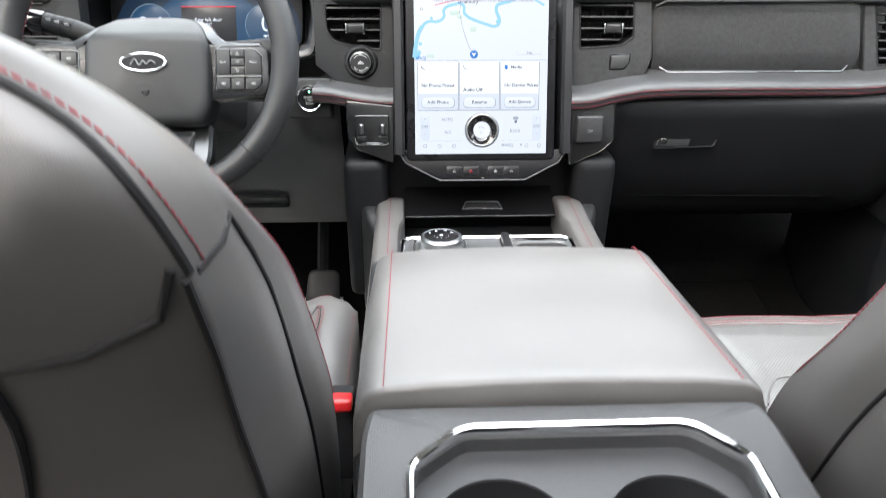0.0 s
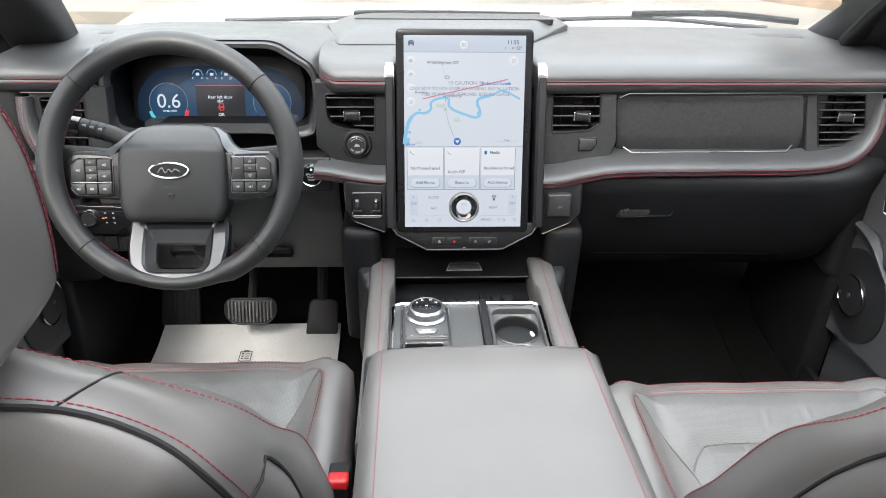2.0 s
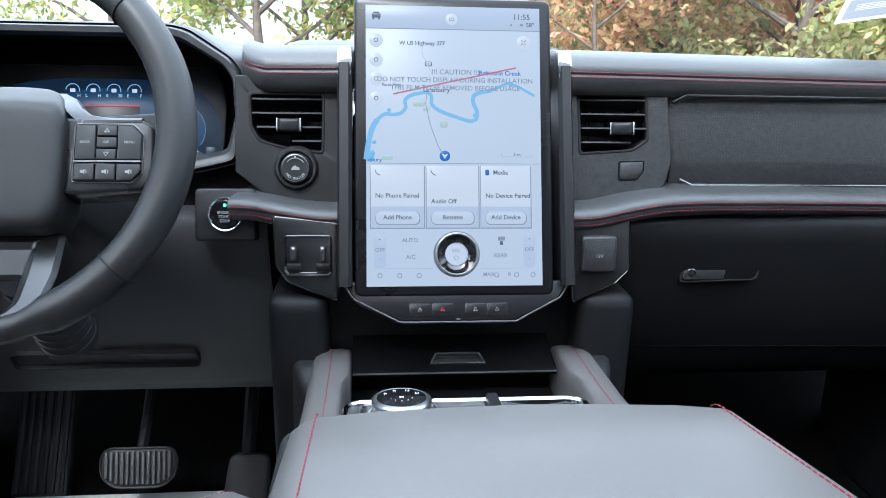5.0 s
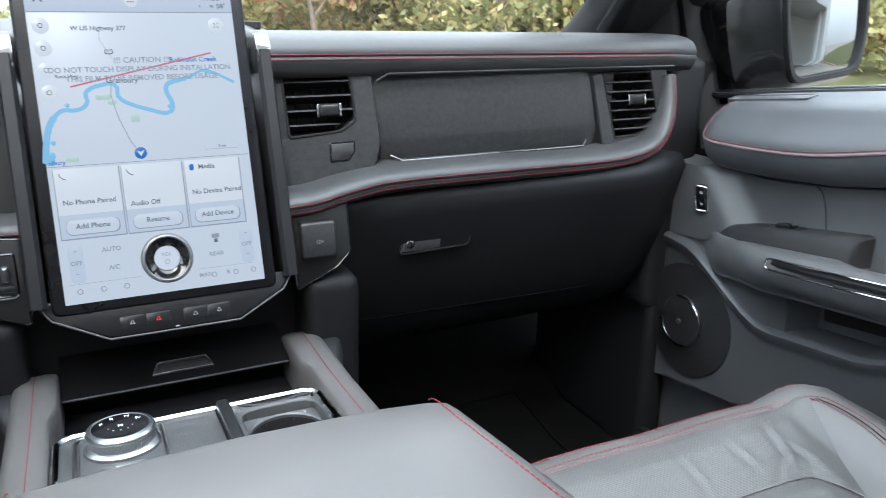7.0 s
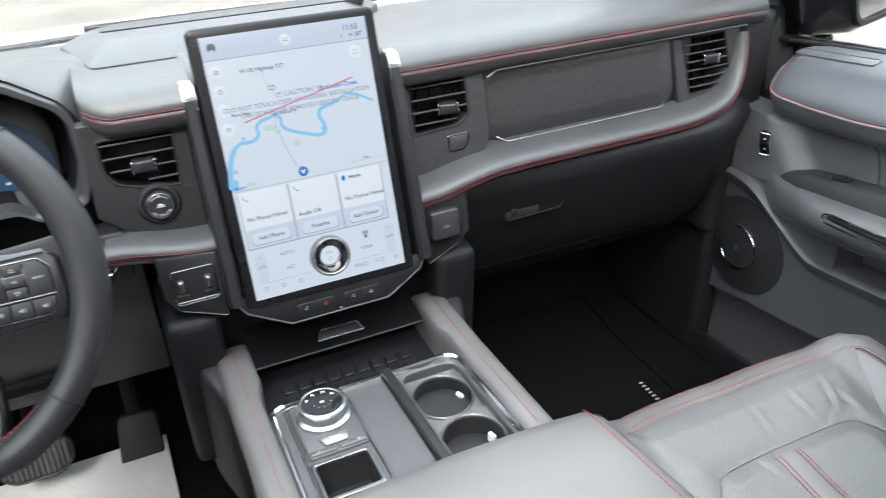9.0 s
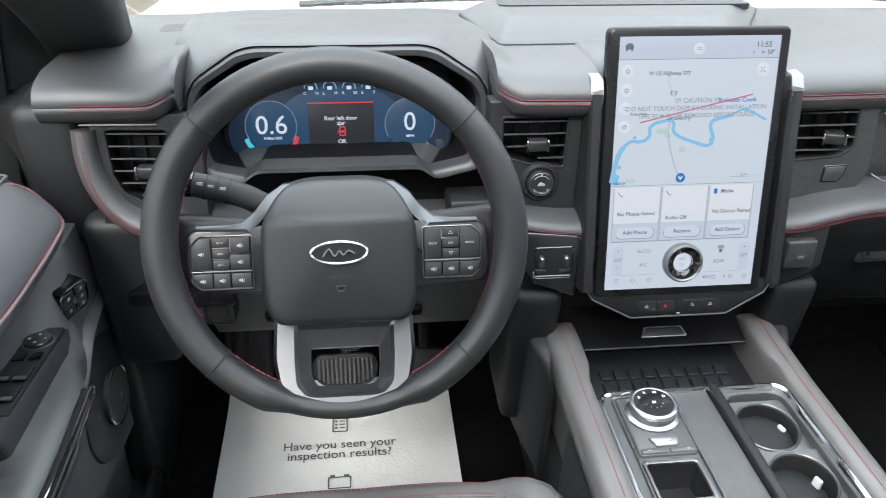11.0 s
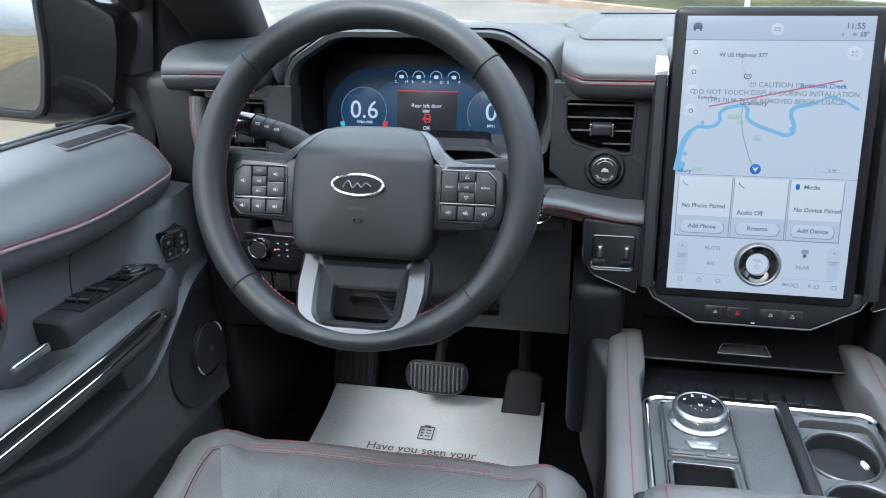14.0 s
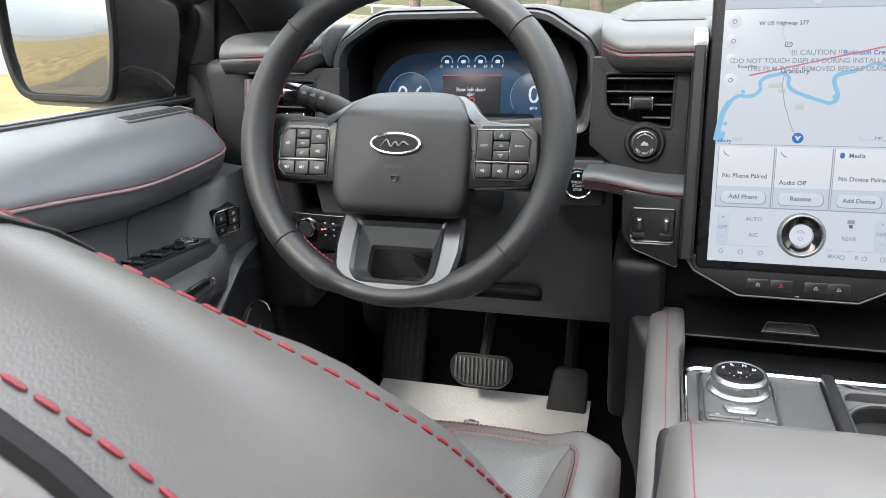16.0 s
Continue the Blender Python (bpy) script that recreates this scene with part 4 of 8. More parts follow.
def centre_console():
    c = thing("centre_console", (0, 0.8, 0.68), "black centre console with padded armrest lid, rotary shifter and cup holders", "console")
    part("body", rbox((0, 0.69, 0.86), (0.33, 0.62, 0.38), 0.02, 3), PLASTIC, c)
    part("lower_body", rbox((0, 1.06, 0.84), (0.29, 0.16, 0.34), 0.01, 2), PLASTIC, c)
    part("front_body", rbox((0, 1.22, 0.86), (0.30, 0.2, 0.34), 0.02, 3), DARK, c)
    for s in (-1, 1):
        # leather rails, flat on top, flaring out where they meet the stack
        rows = []
        for y in (0.66, 0.75, 0.85, 0.93, 1.0, 1.03, 1.045, 1.06, 1.09, 1.115, 1.135, 1.15, 1.162, 1.17):
            zt = lin(y, [(0.66, 1.116), (0.85, 1.102), (1.0, 1.092), (1.12, 1.090), (1.15, 1.084), (1.17, 1.060)])
            u = lerp(y, [(1.03, 0.1300), (1.06, 0.1230)])
            o = 0.1695
            rows.append([Vector((s * x, y, z)) for x, z in ((u + 0.002, zt - 0.16), (u, zt - 0.020), (u + 0.0005, zt - 0.004), (u + 0.003, zt), (u + 0.013, zt + 0.0015), (u + 0.017, zt + 0.001), (o - 0.012, zt + 0.0005), (o - 0.005, zt - 0.003), (o - 0.001, zt - 0.010), (o, zt - 0.022), (o - 0.001, zt - 0.036), (o - 0.006, zt - 0.042), (o - 0.02, zt - 0.16))])
        part("rail", loft(rows), LEATHER, c, "leather wrapped console rail", sharp=50)
        # flared rail end; its weaker light is put into a darker material
        rows = []
        for y, o, drop in ((1.072, 0.171, 0.05), (1.080, 0.176, 0.022), (1.095, 0.184, 0.010), (1.115, 0.191, 0.005), (1.14, 0.196, 0.004), (1.165, 0.198, 0.005), (1.19, 0.198, 0.012)):
            zt = 1.086 - drop
            rows.append([Vector((s * x, y, z)) for x, z in ((0.160, zt - 0.02), (0.164, zt), (o - 0.008, zt), (o - 0.002, zt - 0.005), (o, zt - 0.014), (o, zt - 0.20), (0.160, zt - 0.20))])
        part("rail_arch", loft(rows), PLASTIC, c, "flared rail end at the stack, its shade put into a darker colour", sharp=40)
        stitching([(s * 0.1455, y, lin(y, [(0.66, 1.116), (0.85, 1.102), (1.0, 1.092), (1.12, 1.090), (1.15, 1.084)]) + 0.0019) for y in (0.72, 0.8, 0.9, 1.0, 1.08, 1.12, 1.145)], c)
    # chrome surround
    z = console_z
    rim = Fr((0, 0.86, z(0.86)), X, (0, 1, -0.09), None)
    band = lambda d: round_poly([(-0.129 + d, -0.17), (-0.129 + d, 0.138 - d * 0.4), (-0.116 + d * 0.4, 0.152 - d), (0.116 - d * 0.4, 0.152 - d), (0.129 - d, 0.138 - d * 0.4), (0.129 - d, -0.17)], 0.006, 3)
    part("chrome_surround", ringplate(rim, band(0.0), band(0.0065), -0.006, 0.0055, 0.0024), CHROME, c, "bright chrome surround")
    # deck for the shifter
    sl = Fr((0, 0.86, z(0.86)), X, (0, 1, -0.09), None)
    well = rect(-0.106, -0.030, -0.042, 0.026)
    part("shifter_deck", ringplate(sl, rect(-0.123, -0.16, 0.02, 0.148), well, -0.02, 0.0, 0.0005), DECK, c, "brushed dark deck")
    R = lambda k, q: [sl.at(a, b, q) for a, b in scaled(well, k)]
    part("bin_well", loft([R(1.0, 0.002), R(0.97, -0.05), R(0.9, -0.055)], False, True), DARK, c, "deep open bin")
    part("divider", rbox((0.0275, 0.86, z(0.86) + 0.003), (0.013, 0.30, 0.016), 0.004, 3, Matrix.Rotation(radians(-5.1), 4, "X")), UPRIGHT, c, "dark satin divider")
    # shifter module
    mod = part("shifter_plate", prism(sl, round_poly(rect(-0.106, 0.038, -0.034, 0.139), 0.006, 3), -0.01, 0.004, 0.002), KNOB_PLATE, c, "shifter plate")
    part("plate_edge", ringplate(sl, round_poly(rect(-0.1115, -0.038, -0.0310, 0.143), 0.010, 3), round_poly(rect(-0.1085, -0.035, -0.0340, 0.140), 0.008, 3), -0.005, 0.004), SATIN, c, "satin line round the shifter")
    k = Fr(sl.at(-0.069, 0.106, 0.004), sl.u, sl.v, sl.n)
    kn = part("shifter_knob", revolve([(0.0335, -0.002), (0.0335, 0.003), (0.0315, 0.0045), (0.0285, 0.0055), (0.0285, 0.0135), (0.0300, 0.0150), (0.0303, 0.0170), (0.0290, 0.0192), (0.0262, 0.0200), (0.0250, 0.0195)], k, 64, True, True), KNOB, c, "silver rotary shifter")
    bm = bmesh.new()
    for i in range(90):
        a = 2 * math.pi * i / 90
        bead(bm, k.at(0.0287 * math.cos(a), 0.0287 * math.sin(a), 0.006), k.at(0.0287 * math.cos(a), 0.0287 * math.sin(a), 0.0132), 0.0007)
    part("knurling", bm, KNOB, kn)
    part("knob_face", revolve([(0.0250, 0.0180), (0.0247, 0.0199), (0.002, 0.0202)], k, 48), PIANO, kn)
    for ch, a in (("P", 152), ("R", 112), ("N", 70), ("D", 30), ("M", None)):
        p = (0, -0.001) if a is None else (0.0182 * math.cos(radians(a)), 0.0182 * math.sin(radians(a)))
        lettering(ch, Fr(k.at(p[0], p[1], 0.0206), sl.u, sl.v, sl.n), 0.0062, WHITE_MARK, kn)
    for i in range(5):
        a = math.radians(200 + 35 * i)
        part("face_dot", prism(Fr(k.at(0.0110 * math.cos(a), 0.0110 * math.sin(a), 0.0203), sl.u, sl.v, sl.n), circle(0.0007, 6), 0, 0.0004, 0.0001), MARK, kn)
    part("mode_key", prism(sl, round_poly([(-0.0885, 0.0645), (-0.083, 0.0495), (-0.056, 0.0495), (-0.0505, 0.0645)], 0.003, 2), 0.002, 0.0075), SILVER, mod, "drive mode key")
    part("key_mark", prism(sl, rect(-0.0765, 0.0555, -0.0625, 0.0595), 0.006, 0.0080, 0.0002), MARK, mod)
    part("gear_keys", prism(sl, round_poly(rect(-0.1035, 0.0395, -0.0705, 0.0475), 0.002, 2), 0.002, 0.0062), KNOB_PLATE, mod)
    part("gear_keys", prism(sl, round_poly(rect(-0.0685, 0.0395, -0.0360, 0.0475), 0.002, 2), 0.002, 0.0062), KNOB_PLATE, mod)
    part("minus_mark", prism(sl, rect(-0.0960, 0.0430, -0.0915, 0.0440), 0.006, 0.0067, 0.0001), MARK, mod)
    part("plus_mark", prism(sl, rect(-0.0480, 0.0430, -0.0435, 0.0440), 0.006, 0.0067, 0.0001), MARK, mod)
    part("plus_mark", prism(sl, rect(-0.0463, 0.0412, -0.0453, 0.0458), 0.006, 0.0067, 0.0001), MARK, mod)
    # small open bin
    part("bin_rim", ringplate(sl, round_poly(rect(-0.1085, -0.0335, -0.0395, 0.0295), 0.005, 3), round_poly(rect(-0.1035, -0.0285, -0.0445, 0.0245), 0.004, 3), 0.0, 0.005), SATIN, c, "satin rim of the open bin")
    # cup holder side
    cups = [(0.080, 0.949), (0.080, 0.860)]
    bm = ringplate(sl, round_poly(rect(0.036, -0.16, 0.124, 0.148), 0.006, 3), round_poly(rect(0.042, -0.155, 0.120, 0.142), 0.02, 3), -0.09, -0.004)
    part("cup_tray", bm, KNOB_PLATE, c)
    part("tray_floor", rbox((0.08, 0.85, z(0.86) - 0.09), (0.09, 0.32, 0.004), 0), DARK, c)
    for a, b in cups:
        f = Fr((a, b, z(b) - 0.016), X, Y, Z)
        part("cup_plate", holed_plate(f, -0.042, -0.0445, 0.042, 0.0445, (0, 0), 0.0375, -0.01, 0.0), CUP_PLATE, c, "satin cup holder plate")
        part("cup_ring", revolve([(0.0405, 0.0), (0.0405, 0.002), (0.039, 0.0035), (0.0375, 0.002), (0.0372, -0.004)], f, 40, False, False), CUP_PLATE, c)
        part("cup_liner", revolve([(0.0372, -0.001), (0.036, -0.065), (0.003, -0.067)], f, 32, False, True), DARK, c)
        for q in (20, 200):
            part("cup_finger", rbox(f.at(0.0315 * math.cos(radians(q)), 0.0315 * math.sin(radians(q)), -0.026), (0.011, 0.005, 0.024), 0.002, 2, Matrix.Rotation(radians(q + 90), 4, "Z")), FINGER, c)
    # tray ahead of the surround
    part("tray", rbox((0, 1.080, 1.022), (0.262, 0.14, 0.02), 0.004), LID, c, "rubber lined tray")
    bm = bmesh.new()
    for i in range(9):
        for j in range(3):
            rbox((-0.085 + 0.0212 * i, 1.042 + 0.024 * j, 1.0335), (0.017, 0.019, 0.005), 0.0015, 1, bm=bm)
    part("tray_ribs", bm, LID, c)
    # gloss door slid back over the tray, with a straight front edge
    rows = [[Vector((x, y, z)) for y, z in ((1.175, 1.092), (1.150, 1.0815), (1.125, 1.0745), (1.112, 1.0725), (1.1075, 1.0710), (1.1065, 1.0685), (1.1085, 1.0655), (1.125, 1.064))] for x in (-0.1225, -0.08, 0.0, 0.08, 0.1225)]
    part("tray_flap", sheet(rows, 0.002), SHADE, c, "black flap slid back over the tray", sharp=40)
    part("flap_edge", tube([(-0.122, 1.1062, 1.0700), (0.122, 1.1062, 1.0700)], 0.0012, 6, smooth=False), KNOB_PLATE, c)
    fl = facing(0.004, 1.128, 1.0795, 52)
    part("flap_tab", ringplate(fl, round_poly([(-0.034, -0.009), (0.034, -0.009), (0.027, 0.006), (-0.027, 0.006)], 0.002, 2), round_poly([(-0.0325, -0.0080), (0.0325, -0.0080), (0.0258, 0.0046), (-0.0258, 0.0046)], 0.002, 2), -0.006, 0.004), CAP, c, "chrome edged tab")
    part("tab_face", prism(fl, [(-0.0325, -0.0080), (0.0325, -0.0080), (0.0258, 0.0046), (-0.0258, 0.0046)], -0.006, 0.0015), PLASTIC, c)
    part("tray_back", rbox((0, 1.150, 1.045), (0.25, 0.008, 0.05), 0.002), SHADE, c)

    # padded lid
    def zl(y):
        return lin(y, [(0.40, 1.262), (0.72, 1.214), (0.735, 1.206)])

    rows = []
    prof = [(-0.158, -0.13), (-0.158, -0.07), (-0.155, -0.03), (-0.147, -0.008), (-0.138, -0.001), (-0.131, 0.001), (-0.1, 0.004), (-0.05, 0.006), (0, 0.007)]
    prof = prof + [(-a, b) for a, b in prof[-2::-1]]
    for y, drop, k in ((0.735, 0.075, 0.985), (0.741, 0.03, 0.99), (0.739, 0.008, 0.99), (0.732, 0.002, 0.995), (0.715, 0, 1), (0.65, 0, 1), (0.6, 0, 1), (0.5, 0, 1), (0.45, 0, 1), (0.438, 0.0, 1), (0.4335, 0.0012, 0.999), (0.4318, 0.0045, 0.998), (0.4320, 0.02, 0.995), (0.433, 0.06, 0.985)):
        rows.append([Vector((a * k, y, zl(y) + (b - drop if b > -0.06 else b - 0.03))) for a, b in prof])
    lid = part("lid", loft(rows, True, True), LEATHER, c, "padded leather armrest lid", sharp=60)
    for s in (-1, 1):
        stitching([(s * 0.132, y, zl(y) + 0.0013) for y in (0.437, 0.45, 0.5, 0.56, 0.62, 0.68, 0.72, 0.733)], lid)
    part("lid_base", rbox((0, 0.57, 1.12), (0.312, 0.33, 0.16), 0.012, 3), PLASTIC, c)
    # rear deck with cup holders
    f = Fr((0, 0.315, 1.244), X, (0, 1, 0.02), None)
    hole = round_poly([(-0.110, -0.15), (0.110, -0.15), (0.110, 0.052), (0.079, 0.082), (-0.076, 0.082), (-0.110, 0.052)], 0.008, 3)
    deck = round_poly([(-0.146, -0.19), (0.146, -0.19), (0.146, 0.085), (0.142, 0.1135), (-0.142, 0.1135), (-0.146, 0.085)], 0.008, 3)
    part("rear_deck", ringplate(f, deck, hole, -0.1, 0.0, 0.004), DECK_SKIN, c, "grained rear deck")
    path = [f.at(a, b, 0.002) for a, b in round_poly([(-0.112, -0.15), (-0.113, 0.052), (-0.078, 0.085), (0.081, 0.086), (0.112, 0.054), (0.112, -0.15)], 0.012, 4)]
    part("rear_chrome", sweep(path, circle(0.0052, 8, 0.0035), (0, 0, 1), True), CHROME, c, "bright chrome frame round the rear cup holders")
    g = Fr(f.at(0, 0, -0.016), f.u, f.v, f.n)
    for a, x0, x1 in ((-0.056, -0.112, 0.0), (0.056, 0.0, 0.112)):
        part("rear_cup_plate", holed_plate(g, x0, -0.16, x1, 0.086, (a, 0.012), 0.045, -0.012, 0.0), DECK_SKIN, c)
        q = Fr(g.at(a, 0.012, 0), f.u, f.v, f.n)
        part("rear_cup", revolve([(0.0455, -0.0005), (0.0448, -0.003), (0.042, -0.075), (0.003, -0.077)], q, 40, False, True), DARK, c)
    part("rear_face", rbox((0, 0.13, 0.92), (0.29, 0.03, 0.5), 0.01), PLASTIC, c)


centre_console()


# ---- steering wheel ----
WHEEL = Fr((-0.4415, 0.9687, 1.3623), X, (0, 0.4226, 0.9063), (0, -0.9063, 0.4226))


def steering_wheel():
    w = WHEEL
    t = thing("steering_wheel", w.at(0, 0, -0.12), "leather wrapped steering wheel with silver lower spoke and switch pods", "steering wheel")
    R, r = 0.1735, 0.0168
    rings = []
    for i in range(96):
        a = 2 * math.pi * i / 96
        flat = 1.0 + 0.06 * max(0, math.cos(2 * (a))) ** 2
        u, v = math.cos(a), math.sin(a)
        r = 0.0168 * lerp(abs(math.degrees(a) - 270), [(19, 0.66), (27, 1)])
        rings.append([w.at(u * (R + r * flat * math.cos(q)), v * (R + r * flat * math.cos(q)), r * 1.12 * math.sin(q)) for q in [2 * math.pi * k / 16 for k in range(16)]])
    r = 0.0168
    rings.append(rings[0])
    b = loft(rings, False, False)
    bmesh.ops.remove_doubles(b, verts=b.verts, dist=1e-6)
    rim = part("rim", b, RIM, t, "black leather rim", sharp=70)
    # seams across the rim
    for a in (43, 137, 223, 317):
        q = radians(a)
        f = Fr(w.at(R * math.cos(q), R * math.sin(q)), w.u * math.cos(q) + w.v * math.sin(q), w.n, None)
        part("rim_seam", sweep([f.at(1.035 * r * math.cos(k), 1.14 * r * math.sin(k)) for k in [2 * math.pi * j / 24 for j in range(24)]], circle(0.0009, 5), f.n, True), DARK, rim)
    for a0, a1 in ((-28, 38), (142, 208), (226, 251), (289, 314)):
        stitching([w.at((R - r * 0.985) * math.cos(radians(a0 + (a1 - a0) * i / 12)), (R - r * 0.985) * math.sin(radians(a0 + (a1 - a0) * i / 12)), -0.0045) for i in range(13)], rim, dash=0.004, gap=0.0022, r=0.0009)
    # airbag cover
    side_line = [(0.030, 0.0600), (0.052, 0.0560), (0.0630, 0.0450), (0.0715, 0.0300), (0.0770, 0.016), (0.0785, -0.02), (0.0768, -0.064), (0.0665, -0.084)]
    hub = round_poly([(-a, b) for a, b in side_line] + [(a, b) for a, b in side_line[::-1]], 0.010, 4)

    def fold(b):
        """How far the cover's upper part leans away from the driver."""
        e = b - 0.026
        return 1.15 * (0 if e < -0.007 else (e + 0.007) ** 2 / 0.028 if e < 0.007 else e)

    rings = []
    for d, c in ((0.0, -0.05), (0.0, -0.006), (0.0008, -0.0025), (0.0024, 0.0005), (0.0050, 0.0026), (0.0085, 0.0040)):
        rings.append([w.at(a, b, c - fold(b)) for a, b in shrink(hub, d)])
    inside = shrink(hub, 0.0085)
    for k in [0.94 - 0.0625 * i for i in range(15)]:
        rings.append([w.at(a, b, 0.0040 + 0.0065 * (1 - k * k) - fold(b)) for a, b in scaled(inside, k)])
    cover = part("airbag_cover", loft(rings), RIM, t, "grained airbag cover", sharp=50)
    # plain oval badge
    bd = Fr(w.at(0, -0.008, 0.0120), w.u, w.v, w.n)
    badge = part("badge", sweep([bd.at(0.0275 * math.cos(q), 0.0108 * math.sin(q)) for q in [2 * math.pi * i / 48 for i in range(48)]], circle(0.0018, 8), w.n, True), BADGE_RING, cover, "oval chrome badge")
    part("badge_field", revolve([(0.0268, -0.006), (0.0268, 0.0004), (0.002, 0.0010)], bd, 48, flat=0.39), DARK, badge)
    part("badge_sweep", tube([bd.at(-0.016, -0.003, 0.0016), bd.at(-0.010, 0.004, 0.0016), bd.at(-0.005, -0.003, 0.0016), bd.at(0.000, 0.002, 0.0016), bd.at(0.004, -0.002, 0.0016), bd.at(0.009, 0.002, 0.0016), bd.at(0.015, -0.001, 0.0016)], 0.0008, 6, 0.001), SILVER, badge)
    lettering("AIRBAG", Fr(w.at(0, -0.0325, 0.0112), w.u, w.v, w.n), 0.0062, TRIM, cover)
    part("horn_mark", ringplate(Fr(w.at(0, -0.045, 0.0098), w.u, w.v, w.n), [(-0.005, 0.003), (-0.003, -0.003), (0.003, -0.003), (0.005, 0.003)], [(-0.0038, 0.0022), (-0.0024, -0.0022), (0.0024, -0.0022), (0.0038, 0.0022)], -0.002, 0.0012, 0.0002), TRIM, cover)
    # silver crown round the cover, broad at the shoulders
    lean = lambda b: -1.15 * max(0.0, b - 0.026)
    outer = [(0.140, 0.0200), (0.112, 0.0202), (0.096, 0.0225), (0.0835, 0.0320), (0.0725, 0.0465), (0.058, 0.0560), (0.03, 0.0585), (0.0, 0.0590)]
    inner = [(0.140, 0.0150), (0.112, 0.0140), (0.088, 0.0120), (0.0755, 0.0240), (0.0655, 0.0385), (0.052, 0.0500), (0.03, 0.0530), (0.0, 0.0535)]
    pairs = [((-a, b), (-c, e)) for (a, b), (c, e) in zip(outer, inner)] + [((a, b), (c, e)) for (a, b), (c, e) in zip(outer[-2::-1], inner[-2::-1])]
    rows = []
    for i, ((a, b), (c, e)) in enumerate(pairs):
        rows.append([w.at(a, b, lean(b) - 0.030), w.at(a, b, lean(b) - 0.013), w.at(a + (c - a) * 0.12, b + (e - b) * 0.12, lean(b) - 0.0105), w.at(a + (c - a) * 0.6, b + (e - b) * 0.6, lean(b) - 0.0075), w.at(c, e, lean(e) - 0.0080), w.at(c, e, lean(e) - 0.030)])
    part("silver_crown", loft(rows), SPOKE, t, "satin silver crown", sharp=30)
    for s in (-1, 1):
        flip = lambda pts: [(s * a, b) for a, b in pts]
        frame_line = round_poly(flip([(0.070, 0.0195), (0.138, 0.0190), (0.1515, 0.0115), (0.1530, -0.034), (0.145, -0.0470), (0.070, -0.0520)]), 0.006, 4)
        pd = part("switch_pod", prism(w, frame_line, -0.045, -0.0085, 0.003), POD, t, "dark satin switch pod")
        part("spoke", prism(w, round_poly(flip([(0.07, 0.022), (0.166, 0.03), (0.166, -0.05), (0.07, -0.05)]), 0.01, 3), -0.04, -0.016, 0.006), PLASTIC, t)
        x0, x1, zt, zb = (0.0850, 0.1425, 0.0112, -0.0400) if s > 0 else (0.0880, 0.1462, 0.0090, -0.0430)
        block = round_poly(flip([(x0, zt), (x1 - 0.009, zt), (x1, zt - 0.009), (x1, zb + 0.008), (x1 - 0.008, zb), (x0, zb)]), 0.002, 2)
        part("key_bed", prism(w, block, -0.02, -0.0070, 0.0005), PIANO, pd)
        part("pod_edge", sweep([w.at(a, b, -0.0072) for a, b in scaled(block, 1.03, 1.035)], circle(0.0008, 6), w.n, True), SATIN, pd)
        c1, c2 = (x0 + 0.0182, x0 + 0.0362) if s > 0 else (x0 + 0.0205, x0 + 0.0380)
        bar = zb + 0.0175
        h3 = (zt - bar - 0.0012) / 3
        keys = [(c1, zt - h3 * (i + 1), c2, zt - h3 * i, m) for i, m in enumerate(("tri", "OK", "tri") if s > 0 else ("SET+", "RES", "SET-"))]
        if s > 0:
            keys += [(x0, bar + 0.0012, c1, zt, "BACK"), (c2, bar + 0.0012, x1, zt, "MENU")]
        else:
            mid = (zt + bar) / 2
            keys += [(c2, bar + 0.0012, x1, zt, "dot"), (x0, bar + 0.0012, c1, mid, "dot"), (x0, mid, c1, zt, "dot")]
        keys += [(a, zb, b, bar - 0.0012, "dot") for a, b in ((x0, c1), (c1, c2), (c2, x1))]
        for a0, b0, a1, b1, mark in keys:
            a0, a1, b0, b1 = a0 + 0.0005, a1 - 0.0005, b0 + 0.0005, b1 - 0.0005
            cut = [(a0, b1), (a1 - (0.0085 if a1 > x1 - 0.002 and b1 > zt - 0.002 else 0), b1)] + ([(a1, b1 - 0.0085)] if a1 > x1 - 0.002 and b1 > zt - 0.002 else [])
            cut += [(a1, b0 + 0.0075), (a1 - 0.0075, b0)] if a1 > x1 - 0.002 and b0 < zb + 0.002 else [(a1, b0)]
            cut += [(a0, b0)]
            k = part("key", prism(w, flip(cut), -0.010, -0.0046, 0.0009), KEY, pd)
            cf = Fr(w.at(s * (a0 + a1) / 2, (b0 + b1) / 2, -0.0044), w.u, w.v, w.n)
            if mark == "dot":
                part("key_mark", prism(cf, [(-0.0026, -0.0010), (-0.0006, -0.0010), (0.0012, -0.0024), (0.0012, 0.0024), (-0.0006, 0.0010), (-0.0026, 0.0010)], 0, 0.0003, 0.0001), MARK, k)
                part("key_mark", prism(cf, rect(0.0022, -0.0016, 0.0029, 0.0016), 0, 0.0003, 0.0001), MARK, k)
            elif mark == "tri":
                e = 1 if b1 > zt - 0.004 else -1
                part("key_mark", ringplate(cf, [(-0.0026, -0.0018 * e), (0.0026, -0.0018 * e), (0.0, 0.0022 * e)], [(-0.0015, -0.0011 * e), (0.0015, -0.0011 * e), (0.0, 0.0012 * e)], 0, 0.0003, 0.0001), MARK, k)
            else:
                lettering(mark, Fr(cf.at(0, 0, 0.0004), w.u, w.v, w.n), 0.0033, MARK, k)
